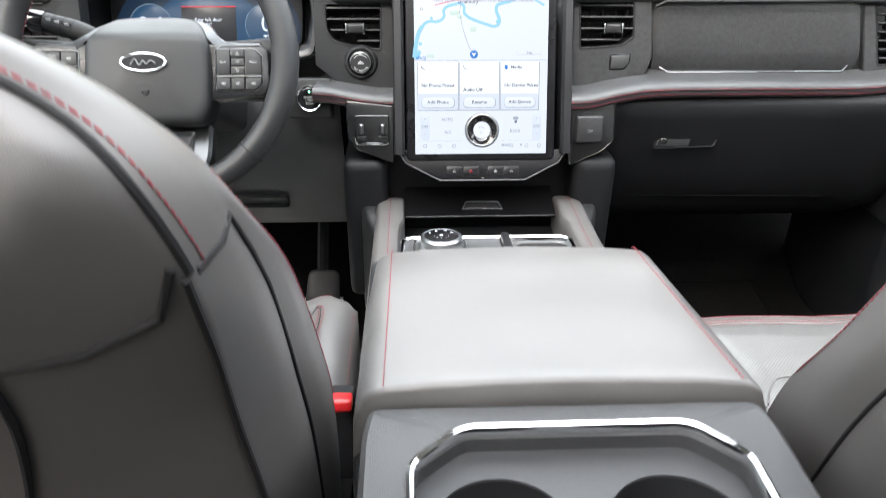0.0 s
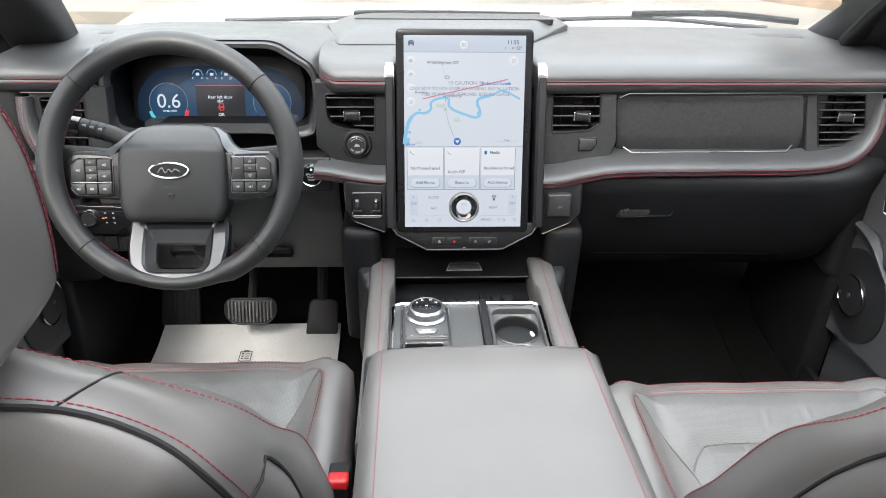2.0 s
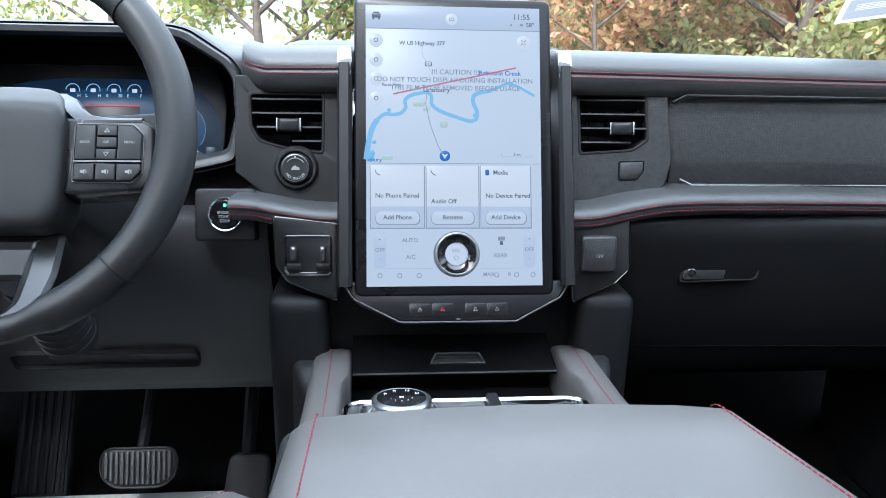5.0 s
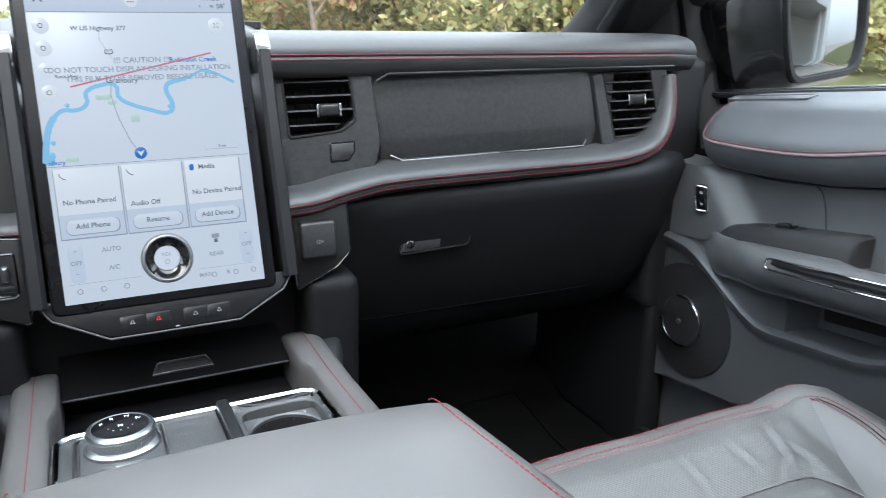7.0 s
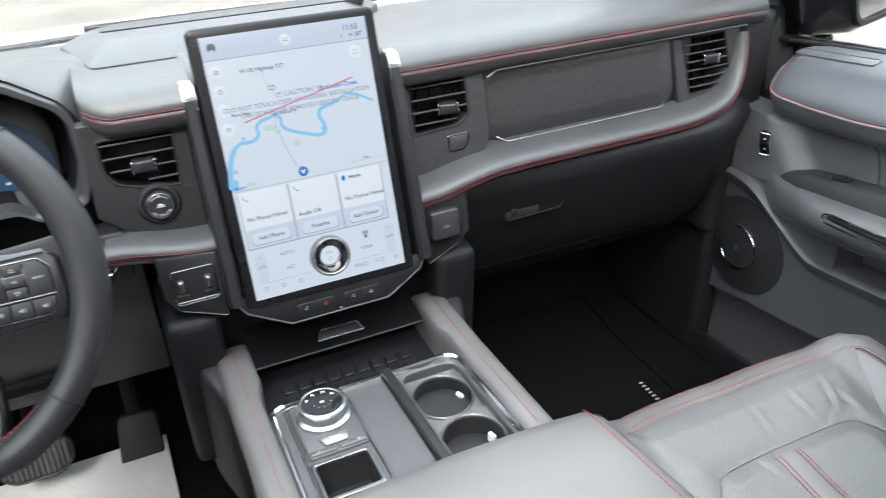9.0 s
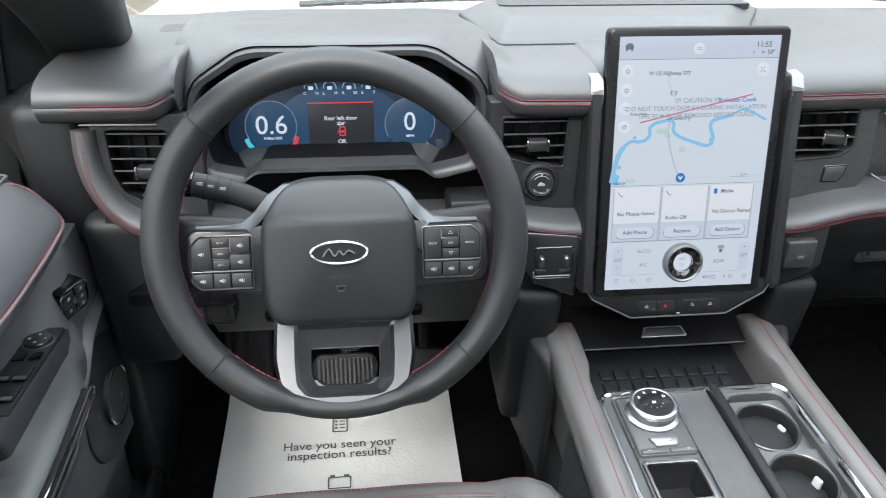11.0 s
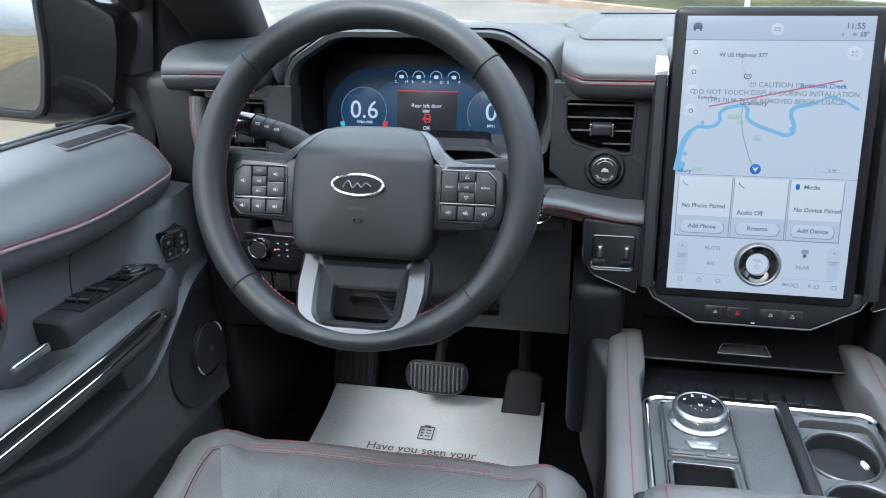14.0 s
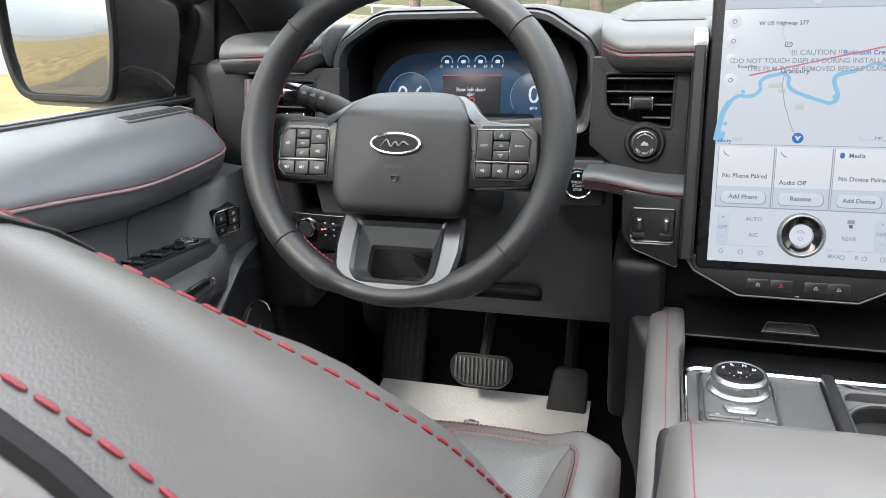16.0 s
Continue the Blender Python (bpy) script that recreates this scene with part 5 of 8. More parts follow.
        part("pod_bar", prism(w, rect(*((x0, bar - 0.0009, x1, bar + 0.0009) if s > 0 else (-x1, bar - 0.0009, -x0, bar + 0.0009))), -0.010, -0.0040, 0.0004), SATIN, pd, "thin satin bar")
    # lower spoke: a silver frame with an open window, its sides sloping in to the opening
    low = Fr(w.at(0, -0.129, -0.013), w.u, w.v * 0.914 - w.n * 0.407, w.n * 0.914 + w.v * 0.407)
    both = lambda pts: [(-a, b) for a, b in pts] + [(a, b) for a, b in pts[::-1]]
    outer = round_poly(both([(0.064, 0.056), (0.0725, 0.050), (0.0740, 0.008), (0.0690, -0.0205), (0.0520, -0.0425), (0.030, -0.0475)]), 0.006, 3)
    window = round_poly(both([(0.046, 0.0365), (0.0480, 0.0345), (0.0480, 0.005), (0.0462, -0.019), (0.0370, -0.0295), (0.025, -0.031)]), 0.004, 3)
    gap = round_poly(both([(0.0355, 0.0185), (0.0368, 0.0170), (0.0366, 0.000), (0.0355, -0.0130), (0.0300, -0.0215), (0.020, -0.0225)]), 0.003, 3)
    part("lower_spoke", ringplate(low, outer, window, -0.022, 0.004, 0.004), SPOKE, t, "satin silver lower spoke")
    P = lambda poly, c: [low.at(a, b, c) for a, b in poly]
    part("spoke_lining", loft([P(window, 0.0), P(scaled(window, 0.985), -0.0015), P(gap, -0.014), P(scaled(gap, 0.985), -0.024)], False, False), SPOKE_DARK, t, "darker sloping lining of the opening", sharp=30)
    # column shroud and stalks
    col = thing("steering_column", w.at(0, 0, -0.2), "black steering column shroud with a multifunction stalk", "steering column")
    ax = Fr(w.at(0, -0.005, -0.05), w.u, w.v, w.n)
    ring = round_poly([(-0.055, -0.05), (0.055, -0.05), (0.065, 0.0), (0.045, 0.035), (-0.045, 0.035), (-0.065, 0.0)], 0.015, 4)
    part("shroud", loft([[ax.at(a, b, 0.0) for a, b in scaled(ring, 0.9)], [ax.at(a, b, -0.01) for a, b in ring], [ax.at(a * 1.1, b * 1.1 - 0.005, -0.16) for a, b in ring], [ax.at(a * 1.15, b * 1.1 - 0.005, -0.3) for a, b in ring]]), PLASTIC, col)
    st = [w.at(-0.04, 0.01, -0.07), w.at(-0.075, 0.03, -0.066), w.at(-0.105, 0.046, -0.062), w.at(-0.15, 0.058, -0.058)]
    stalk = part("stalk", tube(st, 0.0130, 16, 0.01, scale=lambda q: 0.75 + 0.25 * min(1, q * 3)), PLASTIC, col, "multifunction stalk")
    part("stalk_tip", tube([st[3], w.at(-0.168, 0.061, -0.057)], 0.0140, 16), PIANO, stalk)
    d = (st[3] - st[2]).normalized()
    for k in (0.2, 0.45, 0.7):
        p = st[2].lerp(st[3], k)
        part("stalk_ring", tube([p, p + d * 0.0015], 0.0138, 16), DARK, stalk)
    for k in (0.3, 0.56, 0.8):
        p = st[2].lerp(st[3], k) + w.n * 0.0126 + w.v * 0.003
        part("stalk_mark", rbox(p, (0.006, 0.0012, 0.004), 0.0003, 1), MARK, stalk)


steering_wheel()

# ---- front seats ----
def seat(name, cx, y_shift, z_shift, y_back, z_back, side, label):
    """A front seat; side is +1 where its buckle is on the right."""
    t = thing(name, (cx, 0.6 + y_shift, 0.72), label, "car seat")
    # half outlines of the backrest from the crown's middle down its side: front edge and rear edge
    front_half = [(0, 0.339, 1.557), (0.085, 0.327, 1.546), (0.163, 0.325, 1.520), (0.212, 0.346, 1.476), (0.233, 0.372, 1.430), (0.245, 0.425, 1.362), (0.254, 0.478, 1.25), (0.252, 0.525, 1.17), (0.25, 0.55, 1.09), (0.245, 0.58, 0.97)]
    rear_half = [(0, 0.267, 1.547), (0.075, 0.268, 1.546), (0.142, 0.271, 1.541), (0.188, 0.270, 1.519), (0.215, 0.268, 1.487), (0.228, 0.288, 1.424), (0.224, 0.327, 1.333), (0.223, 0.371, 1.219), (0.219, 0.414, 1.095), (0.215, 0.46, 0.97)]
    yr = [(0.97, 0.46), (1.095, 0.414), (1.219, 0.371), (1.333, 0.327), (1.424, 0.288), (1.487, 0.268), (1.547, 0.267)]
    yfr = [(0.97, 0.58), (1.09, 0.55), (1.17, 0.525), (1.25, 0.478), (1.362, 0.425), (1.430, 0.372), (1.476, 0.346), (1.52, 0.330), (1.557, 0.337)]

    def spline(P, u):
        i = min(int(u), len(P) - 2)
        q = u - i
        p0, p1, p2, p3 = (Vector(P[max(0, min(len(P) - 1, k))]) for k in (i - 1, i, i + 1, i + 2))
        if i == 0:
            p0 = Vector((-p2.x, p2.y, p2.z))
        return 0.5 * (2 * p1 + (p2 - p0) * q + (2 * p0 - 5 * p1 + 4 * p2 - p3) * q * q + (3 * p1 - p0 - 3 * p2 + p3) * q ** 3)

    def place(p):
        return Vector((cx + p.x, p.y + y_back, p.z + z_back))

    def band(u, v, out=0.0):
        """On the side band: u runs along the outline (minus: the left half), v from the rear edge to the front edge."""
        a, b = spline(rear_half, abs(u)), spline(front_half, abs(u))
        p = a.lerp(b, v)
        w = min(1, abs(u) / 3.6)
        puff = Vector((w, 0, 1 - w)).normalized() * (0.014 * math.sin(math.pi * v) * (1 - 0.45 * math.exp(-((v - 0.5) / 0.10) ** 2) * lerp(abs(u), [(3.9, 0), (4.5, 1)])) + out)
        p += puff
        return place(Vector((math.copysign(p.x, u) if u else p.x, p.y, p.z)))

    def rear(x, z, out=0.0006):
        k = max(abs(x) / 0.225, (z - 1.25) / 0.295 if z > 1.25 else 0)
        return place(Vector((x, lin(z, yr) - 0.034 * (1 - min(1, k) ** 3) - 0.006 * math.sin(math.pi * min(1, k)) ** 2 - out, z)))

    def front(x, z, out=0.0006):
        k = abs(x) / 0.25
        return place(Vector((x, lin(z, yfr) - 0.045 * lerp(k, [(0.5, 1), (0.8, 0)]) * lerp(z, [(1.40, 1), (1.54, 0.1)]) + 0.010 * lerp(k, [(0.6, 0), (0.8, 1)]) * lerp(k, [(0.85, 1), (1.0, 0)]) + out, z)))

    us = [0.18 * i for i in range(51)]
    us = [-u for u in us[::-1][:-1]] + us
    zc0 = 1.255
    rings = []
    for k in (0.03, 0.3, 0.5, 0.68, 0.82, 0.92, 0.975):
        ring = []
        for u in us:
            p = spline(rear_half, abs(u))
            ring.append(rear(math.copysign(p.x, u) * k, zc0 + (p.z - zc0) * k, 0))
        rings.append(ring)
    rings += [[band(u, v) for u in us] for v in (0, 0.04, 0.12, 0.25, 0.38, 0.46, 0.5, 0.54, 0.62, 0.75, 0.88, 0.96, 1.0)]
    for k in (0.975, 0.93, 0.86, 0.79, 0.72, 0.62, 0.5, 0.3, 0.03):
        ring = []
        for u in us:
            p = spline(front_half, abs(u))
            ring.append(front(math.copysign(p.x, u) * k, zc0 + (p.z - zc0) * k, 0))
        rings.append(ring)
    back = part("backrest", loft(rings), LEATHER, t, "black leather backrest", sharp=75)
    walk_u = [0.25 * i for i in range(-34, 35)]
    stitching([band(u, 0.985, 0.0006) for u in walk_u if abs(u) < 7], back)
    stitching([band(u, 0.11, 0.0007) for u in walk_u if abs(u) < 4.8], back, dash=0.0042, gap=0.0012, r=0.00055)
    part("piping", tube([band(u, 0.02, 0.0008) for u in walk_u if abs(u) < 4.9], 0.0024, 6, 0.02), DARK, back, "black piping along the crown")
    for s in (-1, 1):
        part("cover_seam", tube([band(s * u, v, 0.0004) for u, v in ((4.75, 0.06), (4.5, 0.25), (4.2, 0.46), (4.35, 0.5), (5, 0.5), (6, 0.5), (7, 0.5), (8.4, 0.5))], 0.0016, 6, 0.02), DARK, back)
        part("crown_seam", tube([band(s * 1.9, v, 0.0003) for v in (0.05, 0.2, 0.4, 0.6, 0.8, 0.97)], 0.0009, 6, 0.02), DARK, back)
        part("cover_seam", tube([place(spline(rear_half, u) * 1.0 if s > 0 else Vector((-spline(rear_half, u).x, spline(rear_half, u).y, spline(rear_half, u).z))) + Vector((0, -0.001, 0)) for u in (4.8, 5.5, 6.2, 7, 8, 8.8)], 0.0022, 6, 0.02), DARK, back)
        part("cover_seam", tube([rear(s * x, z) for x, z in ((0.140, 1.402), (0.135, 1.36), (0.118, 1.30), (0.09, 1.22), (0.07, 1.1))], 0.0024, 6, 0.02), DARK, back)
    part("cover_seam", tube([rear(x, z) for x, z in ((-0.222, 1.445), (-0.212, 1.418), (-0.18, 1.405), (-0.1, 1.400), (0, 1.398), (0.1, 1.400), (0.18, 1.405), (0.212, 1.418), (0.222, 1.445))], 0.0024, 6, 0.02), DARK, back)
    rows = []
    for k in (0.02, 0.5, 0.9, 1.0):
        rows.append([rear(x * k, 1.12 + (z - 1.12) * k, 0.008 if k < 1 else -0.004) for x, z in [(0.118 * math.copysign(abs(math.cos(a)) ** 0.7, math.cos(a)), 1.14 + 0.205 * math.copysign(abs(math.sin(a)) ** 0.8, math.sin(a))) for a in [2 * math.pi * i / 40 for i in range(40)]]])
    part("back_shell", loft(rows, True, False), PLASTIC, back, "hard plastic back shell", sharp=60)
    # perforated middle of the backrest
    rows = [[front(-0.115 + 0.23 * j / 12, 1.05 + 0.38 * i / 12, 0.002) for j in range(13)] for i in range(13)]
    part("perforated_insert", sheet(rows, 0.003), PERF, back)

    # cushion
    def zc(y):
        return lin(y, [(0.42, 0.995), (0.60, 0.995), (0.75, 1.0), (0.88, 1.018), (0.93, 1.027), (0.955, 1.024)]) + z_shift

    def top(x, y):
        k = abs(x) / 0.245
        return zc(y) + 0.036 * lerp(k, [(0.62, 0), (0.84, 1), (0.94, 0.75), (1.0, 0.1)]) * lerp(y, [(0.80, 1), (0.93, 0.55)]) - 0.006 * (1 - min(1, k / 0.6))

    def fore(y):
        return lin(y, [(0.88, 0), (0.905, 0.001), (0.93, 0.004), (0.946, 0.011), (0.957, 0.024)])

    def on(x, y, out):
        p = abs(x) / 0.245
        return (cx + x, y + y_shift - (0.034 * p ** 3 * lerp(y, [(0.85, 0), (0.93, 1)]) if y > 0.85 else 0), top(x, y) - fore(y) + out)

    prof = [-1, -0.985, -0.95, -0.9, -0.84, -0.78, -0.72, -0.64, -0.56, -0.4, -0.2, 0]
    prof = prof + [-p for p in prof[-2::-1]]
    rows = []
    for y, drop, k in ((0.42, 0.0, 1), (0.5, 0, 1), (0.56, 0, 1), (0.62, 0, 1), (0.68, 0, 1), (0.74, 0, 1), (0.79, 0, 1), (0.84, 0, 1), (0.88, 0, 1), (0.905, 0.001, 1), (0.93, 0.004, 0.995), (0.946, 0.011, 0.985), (0.957, 0.024, 0.975), (0.960, 0.04, 0.97), (0.956, 0.09, 0.96), (0.93, 0.12, 0.95)):
        row = [Vector((cx - 0.243 * k, y + y_shift, zc(y) - 0.10 - drop * 0.3))]
        row += [Vector((cx + 0.245 * p * k, y + y_shift - 0.034 * abs(p) ** 3 * (y > 0.85) * lerp(y, [(0.85, 0), (0.93, 1)]), top(0.245 * p, y) - drop)) for p in prof]
        row.append(Vector((cx + 0.243 * k, y + y_shift, zc(y) - 0.10 - drop * 0.3)))
        rows.append(row)
    cu = part("cushion", loft(rows), LEATHER, t, "black leather cushion", sharp=70)
    bolster_line = [(0.176, 0.50), (0.177, 0.62), (0.179, 0.70), (0.187, 0.74), (0.195, 0.79), (0.199, 0.83), (0.2005, 0.865), (0.199, 0.89), (0.190, 0.905), (0.176, 0.914)]
    for s in (-1, 1):
        for q in (0.0, 0.007):
            stitching([on(s * (x - q), y, 0.0006) for x, y in bolster_line], cu)
        part("bolster_seam", tube([on(s * (x - 0.0036), y, 0.0) for x, y in bolster_line], 0.0006, 6), DARK, cu)
        stitching([on(s * 0.2395, y, 0.0004) for y in (0.5, 0.6, 0.7, 0.8, 0.86, 0.88, 0.90, 0.92)], cu)
    for q in (0.0, 0.008):
        stitching([on(x, 0.914 + q, 0.0006) for x in [-0.175 + 0.0125 * i for i in range(29)]], cu)
    part("front_seam", tube([on(x, 0.918, 0.0) for x in [-0.175 + 0.0125 * i for i in range(29)]], 0.0007, 6), LEATHER, cu)
    stitching([on(x, 0.943, 0.0006) for x in [-0.215 + 0.0125 * i for i in range(35)]], cu, r=0.0005)
    # perforated panel with a raised middle inside a U-shaped crease
    def half(y):
        return lin(y, [(0.48, 0.112), (0.70, 0.119), (0.76, 0.132), (0.85, 0.172), (0.90, 0.190), (0.912, 0.184)])

    u = [(-0.14, 0.752), (-0.129, 0.780), (-0.116, 0.800), (-0.098, 0.813), (-0.03, 0.818), (0.03, 0.818), (0.098, 0.813), (0.116, 0.800), (0.129, 0.780), (0.14, 0.752)]
    upath = smooth_path([(p, q, 0) for p, q in u], 0.006)
    rng = random.Random(7 + side)
    folds = [(rng.uniform(-0.1, 0.1), rng.uniform(0.80, 0.87), rng.uniform(-0.5, 0.5)) for k in range(3)] + [(side * -0.108, 0.862, side * 0.35), (side * -0.100, 0.840, side * 0.5), (side * -0.118, 0.835, side * -0.2), (side * -0.088, 0.832, side * 0.9)]

    def relief(x, y):
        d = min((p.x - x) ** 2 + (p.y - y) ** 2 for p in upath) ** 0.5
        edge = max(0.0, min(half(y) - abs(x), 0.9125 - y))
        h = 0.0085 * min(1, edge / 0.034) ** 0.8 * min(1, 0.02 + d / 0.022) ** 0.7
        for fx, fy, ang in folds:
            ca, sa = math.cos(ang), math.sin(ang)
            p, q = (x - fx) * ca + (y - fy) * sa, -(x - fx) * sa + (y - fy) * ca
            h += 0.0018 * (math.exp(-((p - 0.006) / 0.004) ** 2) - math.exp(-(p / 0.0035) ** 2)) * math.exp(-(q / 0.02) ** 2) * min(1, edge / 0.01)
        return max(h, 0)

    rows = []
    for i in range(111):
        y = 0.48 + 0.432 * i / 110
        rows.append([Vector(on(x, y, 0.0018 + relief(x, y))) for x in [half(y) * (j - 40) / 40 for j in range(81)]])
    ins = part("perforated_insert", sheet(rows, 0.003), PERF, cu, "perforated leather insert")
    part("insert_seam", tube([on(p.x, p.y, 0.0040 + relief(p.x, p.y)) for p in upath if abs(p.x) < half(p.y) - 0.002], 0.0010, 6, 0.01), LEATHER, ins)
    rib = 0.010 * side
    part("centre_ribbon", sheet([[Vector(on(rib + x, y, 0.0032 + relief(rib + x, y) - 0.0012 * (abs(x) / 0.0155) ** 4)) for x in (-0.0155, -0.014, -0.008, 0, 0.008, 0.014, 0.0155)] for y in [0.48 + 0.337 * k / 40 for k in range(41)]], 0.002), LEATHER, ins, "plain leather ribbon")
    for s in (-1, 1):
        for q in (0.0125, 0.0185):
            stitching([on(rib + s * q, y, (0.0034 if q < 0.0155 else 0.0026) + relief(rib + s * q, y)) for y in (0.5, 0.56, 0.62, 0.68, 0.73, 0.76, 0.776, 0.79, 0.80, 0.808)], ins)
    part("seat_base", rbox((cx, 0.66 + y_shift, 0.84 + z_shift), (0.44, 0.42, 0.17), 0.02, 3), PLASTIC, t)
    for s in (-1, 1):
        part("seat_track", rbox((cx + s * 0.19, 0.66 + y_shift, 0.735), (0.05, 0.5, 0.05), 0.008), DARK, t)
    # belt buckle
    bx = cx + side * 0.247
    bk = part("belt_buckle", rbox((bx, 0.612 + y_shift, 1.06 + z_shift), (0.028, 0.03, 0.095), 0.005, 3, Matrix.Rotation(radians(-14), 4, "X")), DARK, t, "seat belt buckle")
    part("release_button", rbox((bx, 0.600 + y_shift, 1.109 + z_shift), (0.026, 0.022, 0.013), 0.004, 3, Matrix.Rotation(radians(-14), 4, "X")), RED, bk, "red release button")
    # headrest
    tilt = Matrix.Rotation(radians(-2.83), 4, "X")
    hc = Vector((cx, 0.2889 + y_back, 1.6214 + z_back))

    def cushioned(v, q):
        return math.copysign(abs(v) ** q, v)

    def head(a, f, out=0.0):
        """a runs round the outline seen from the front, f from rear (-1) to front (1)."""
        w, d, h = 0.1233 + out, 0.0914 + out, 0.106 + out
        k = (1 - abs(f) ** 4.6) ** 0.1
        p = hc + tilt @ Vector((w * k * cushioned(math.cos(a), 0.41), d * f, h * k * cushioned(math.sin(a), 0.82)))
        p.z = max(p.z, 1.572 + z_back + 0.1 * out)
        return p

    fs = [-0.999, -0.985, -0.95, -0.88, -0.78, -0.62, -0.4, -0.15, 0.1, 0.3, 0.45, 0.505, 0.55, 0.65, 0.78, 0.88, 0.95, 0.985, 0.999]
    hr = part("headrest", loft([[head(2 * math.pi * i / 96, f) for i in range(96)] for f in fs]), LEATHER, t, "padded leather headrest", sharp=70)
    # the seam crosses the top and turns forward at the corners
    far = lambda a: lin(min(a, math.pi - a), [(-0.4, 0.80), (0.85, 0.80), (1.01, 0.755), (1.10, 0.70), (1.216, 0.59), (1.29, 0.51), (1.35, 0.49)])
    close = lambda a: lin(min(a, math.pi - a), [(-0.4, 0.745), (0.80, 0.745), (0.958, 0.70), (1.083, 0.60), (1.186, 0.492), (1.26, 0.434), (1.31, 0.405)])
    turn = [math.pi * (-0.1 + 1.2 * i / 120) for i in range(121)]
    for f in (far, close):
        stitching([head(a, f(a), 0.0006) for a in turn], hr, dash=0.0042, gap=0.0011, r=0.00055)
    part("headrest_seam", tube([head(a, (far(a) + close(a)) / 2, 0.0001) for a in turn], 0.0012, 6, 0.02), DARK, hr)
    for s in (-1, 1):
        part("headrest_post", tube([(cx + s * 0.06, 0.310 + y_back, 1.50 + z_back), (cx + s * 0.06, 0.304 + y_back, 1.60 + z_back)], 0.006, 12, smooth=False), CHROME, t)
    return t


seat("driver_seat", -0.432, 0.0, 0.0, 0.0, 0.0, 1, "black leather driver's seat with perforated cushion and red stitching")
seat("passenger_seat", 0.43, -0.10, 0.03, -0.066, 0.065, -1, "black leather passenger's seat with perforated cushion and red stitching")


# ---- doors ----
def door(s, name, label):
    t = thing(name, (s * 0.85, 0.7, 0.75), label, "car door")
    shear = lambda y: (1.14 - y) * 0.13
    sh = lambda x, y, z: (s * x, y, z + shear(y))
    pipe_z = lambda y: lin(y, [(0.13, 1.435), (0.6, 1.370), (0.79, 1.333), (0.87, 1.314), (0.95, 1.298), (1.05, 1.288), (1.09, 1.286), (1.14, 1.285), (1.2, 1.284)])
    edge_z = lambda y: lin(y, [(0.13, 1.17), (0.5, 1.135), (0.68, 1.110), (0.715, 1.104), (0.751, 1.094), (0.794, 1.072), (0.82, 1.058), (0.85, 1.048), (0.90, 1.042), (0.95, 1.036), (0.99, 1.031), (1.014, 1.032), (1.04, 1.042), (1.07, 1.058), (1.143, 1.099), (1.165, 1.107), (1.19, 1.111), (1.24, 1.113)])

    foot_z = lambda y: lin(y, [(0.13, 0.90), (0.80, 0.91), (0.961, 0.904), (1.135, 0.879), (1.265, 0.853)])

    # padded bolster under the window, with a rounded nose
    def pad(y, c, out=0.0):
        zt, zp = 1.352 + shear(y), pipe_z(y)
        h = zt - zp
        sec = [(0.902, zt), (0.872, zt - 0.001), (0.842, zt - 0.006), (0.820, zt - 0.014), (0.803, zt - 0.025), (0.790, zt - 0.56 * h), (0.782, zt - 0.70 * h), (0.777, zt - 0.82 * h), (0.7745, zt - 0.91 * h), (0.7735, zp), (0.7745, zp - 0.006), (0.778, zp - 0.015), (0.784, zp - 0.025), (0.793, zp - 0.034), (0.805, zp - 0.041), (0.823, zp - 0.045)]
        i = max(0, min(14, int(c)))
        f = c - i
        x, z = (a + (b - a) * f for a, b in zip(sec[i], sec[i + 1]))
        d = max(0.0, (y - 1.125) / 0.068)
        k = max(0.0, 1 - min(1.0, d) ** 2.3) ** (1 / 2.3)
        mid = zt - 0.045
        p = Vector((s * (0.885 + (min(x, 0.885) - 0.885) * k + max(0.0, x - 0.885)), y, mid + (z - mid) * (0.62 + 0.38 * k)))
        if out:
            a, b = pad(y + 0.002, c) - pad(y - 0.002, c), pad(y, c + 0.05) - pad(y, c - 0.05)
            n = a.cross(b).normalized()
            p += n * (out if n.x * s < 0 else -out)
        return p

    ys = [1.125 + 0.068 * math.sin(radians(90 - 6 * i)) for i in range(15)] + [1.12 - 0.0165 * i for i in range(61)]
    panel = part("door_panel", sheet([[pad(y, c) for c in range(16)] for y in ys], 0.005), DOOR, t, "padded door top with rounded front end", sharp=60)
    course = [(0.3, 9), (0.6, 9), (0.8, 9), (0.95, 9), (1.05, 9), (1.11, 9), (1.135, 8.95), (1.15, 8.75), (1.161, 8.3), (1.168, 7.5), (1.1715, 6.4), (1.172, 5.2), (1.169, 4.2), (1.160, 3.3), (1.145, 2.6)]
    part("piping", tube([pad(y, c) for y, c in course], 0.0023, 8, 0.008), LIT_PIPING, panel, "piping below the stitching, its highlight put into a pale colour")
    stitching([pad(y - (0.006 if y > 1.13 else 0), c - (0.62 if y < 1.155 else 0.3), 0.0006) for y, c in course], panel)
    part("pad_groove", tube([pad(y, 15) for y in [0.2 + 0.098 * i for i in range(11)]], 0.003, 6), DARK, panel)

    # middle of the door: plain skin above the arm rest, swelling forward round the lock keys
    def mid_x(y, z):
        return 0.825 - 0.030 * lerp((y - 1.055 - 0.85 * (z - 1.165)), [(0.0, 0), (0.055, 1)])

    def cup(y):
        return lerp(y, [(0.775, 0), (0.812, 1), (0.872, 1), (0.893, 0)])

    ys = [1.235 - 0.0125 * i for i in range(89)]
    rows = []
    for y in ys:
        z0, z1 = pipe_z(y) - 0.040, 1.128 + shear(y) - 0.03 * cup(y)
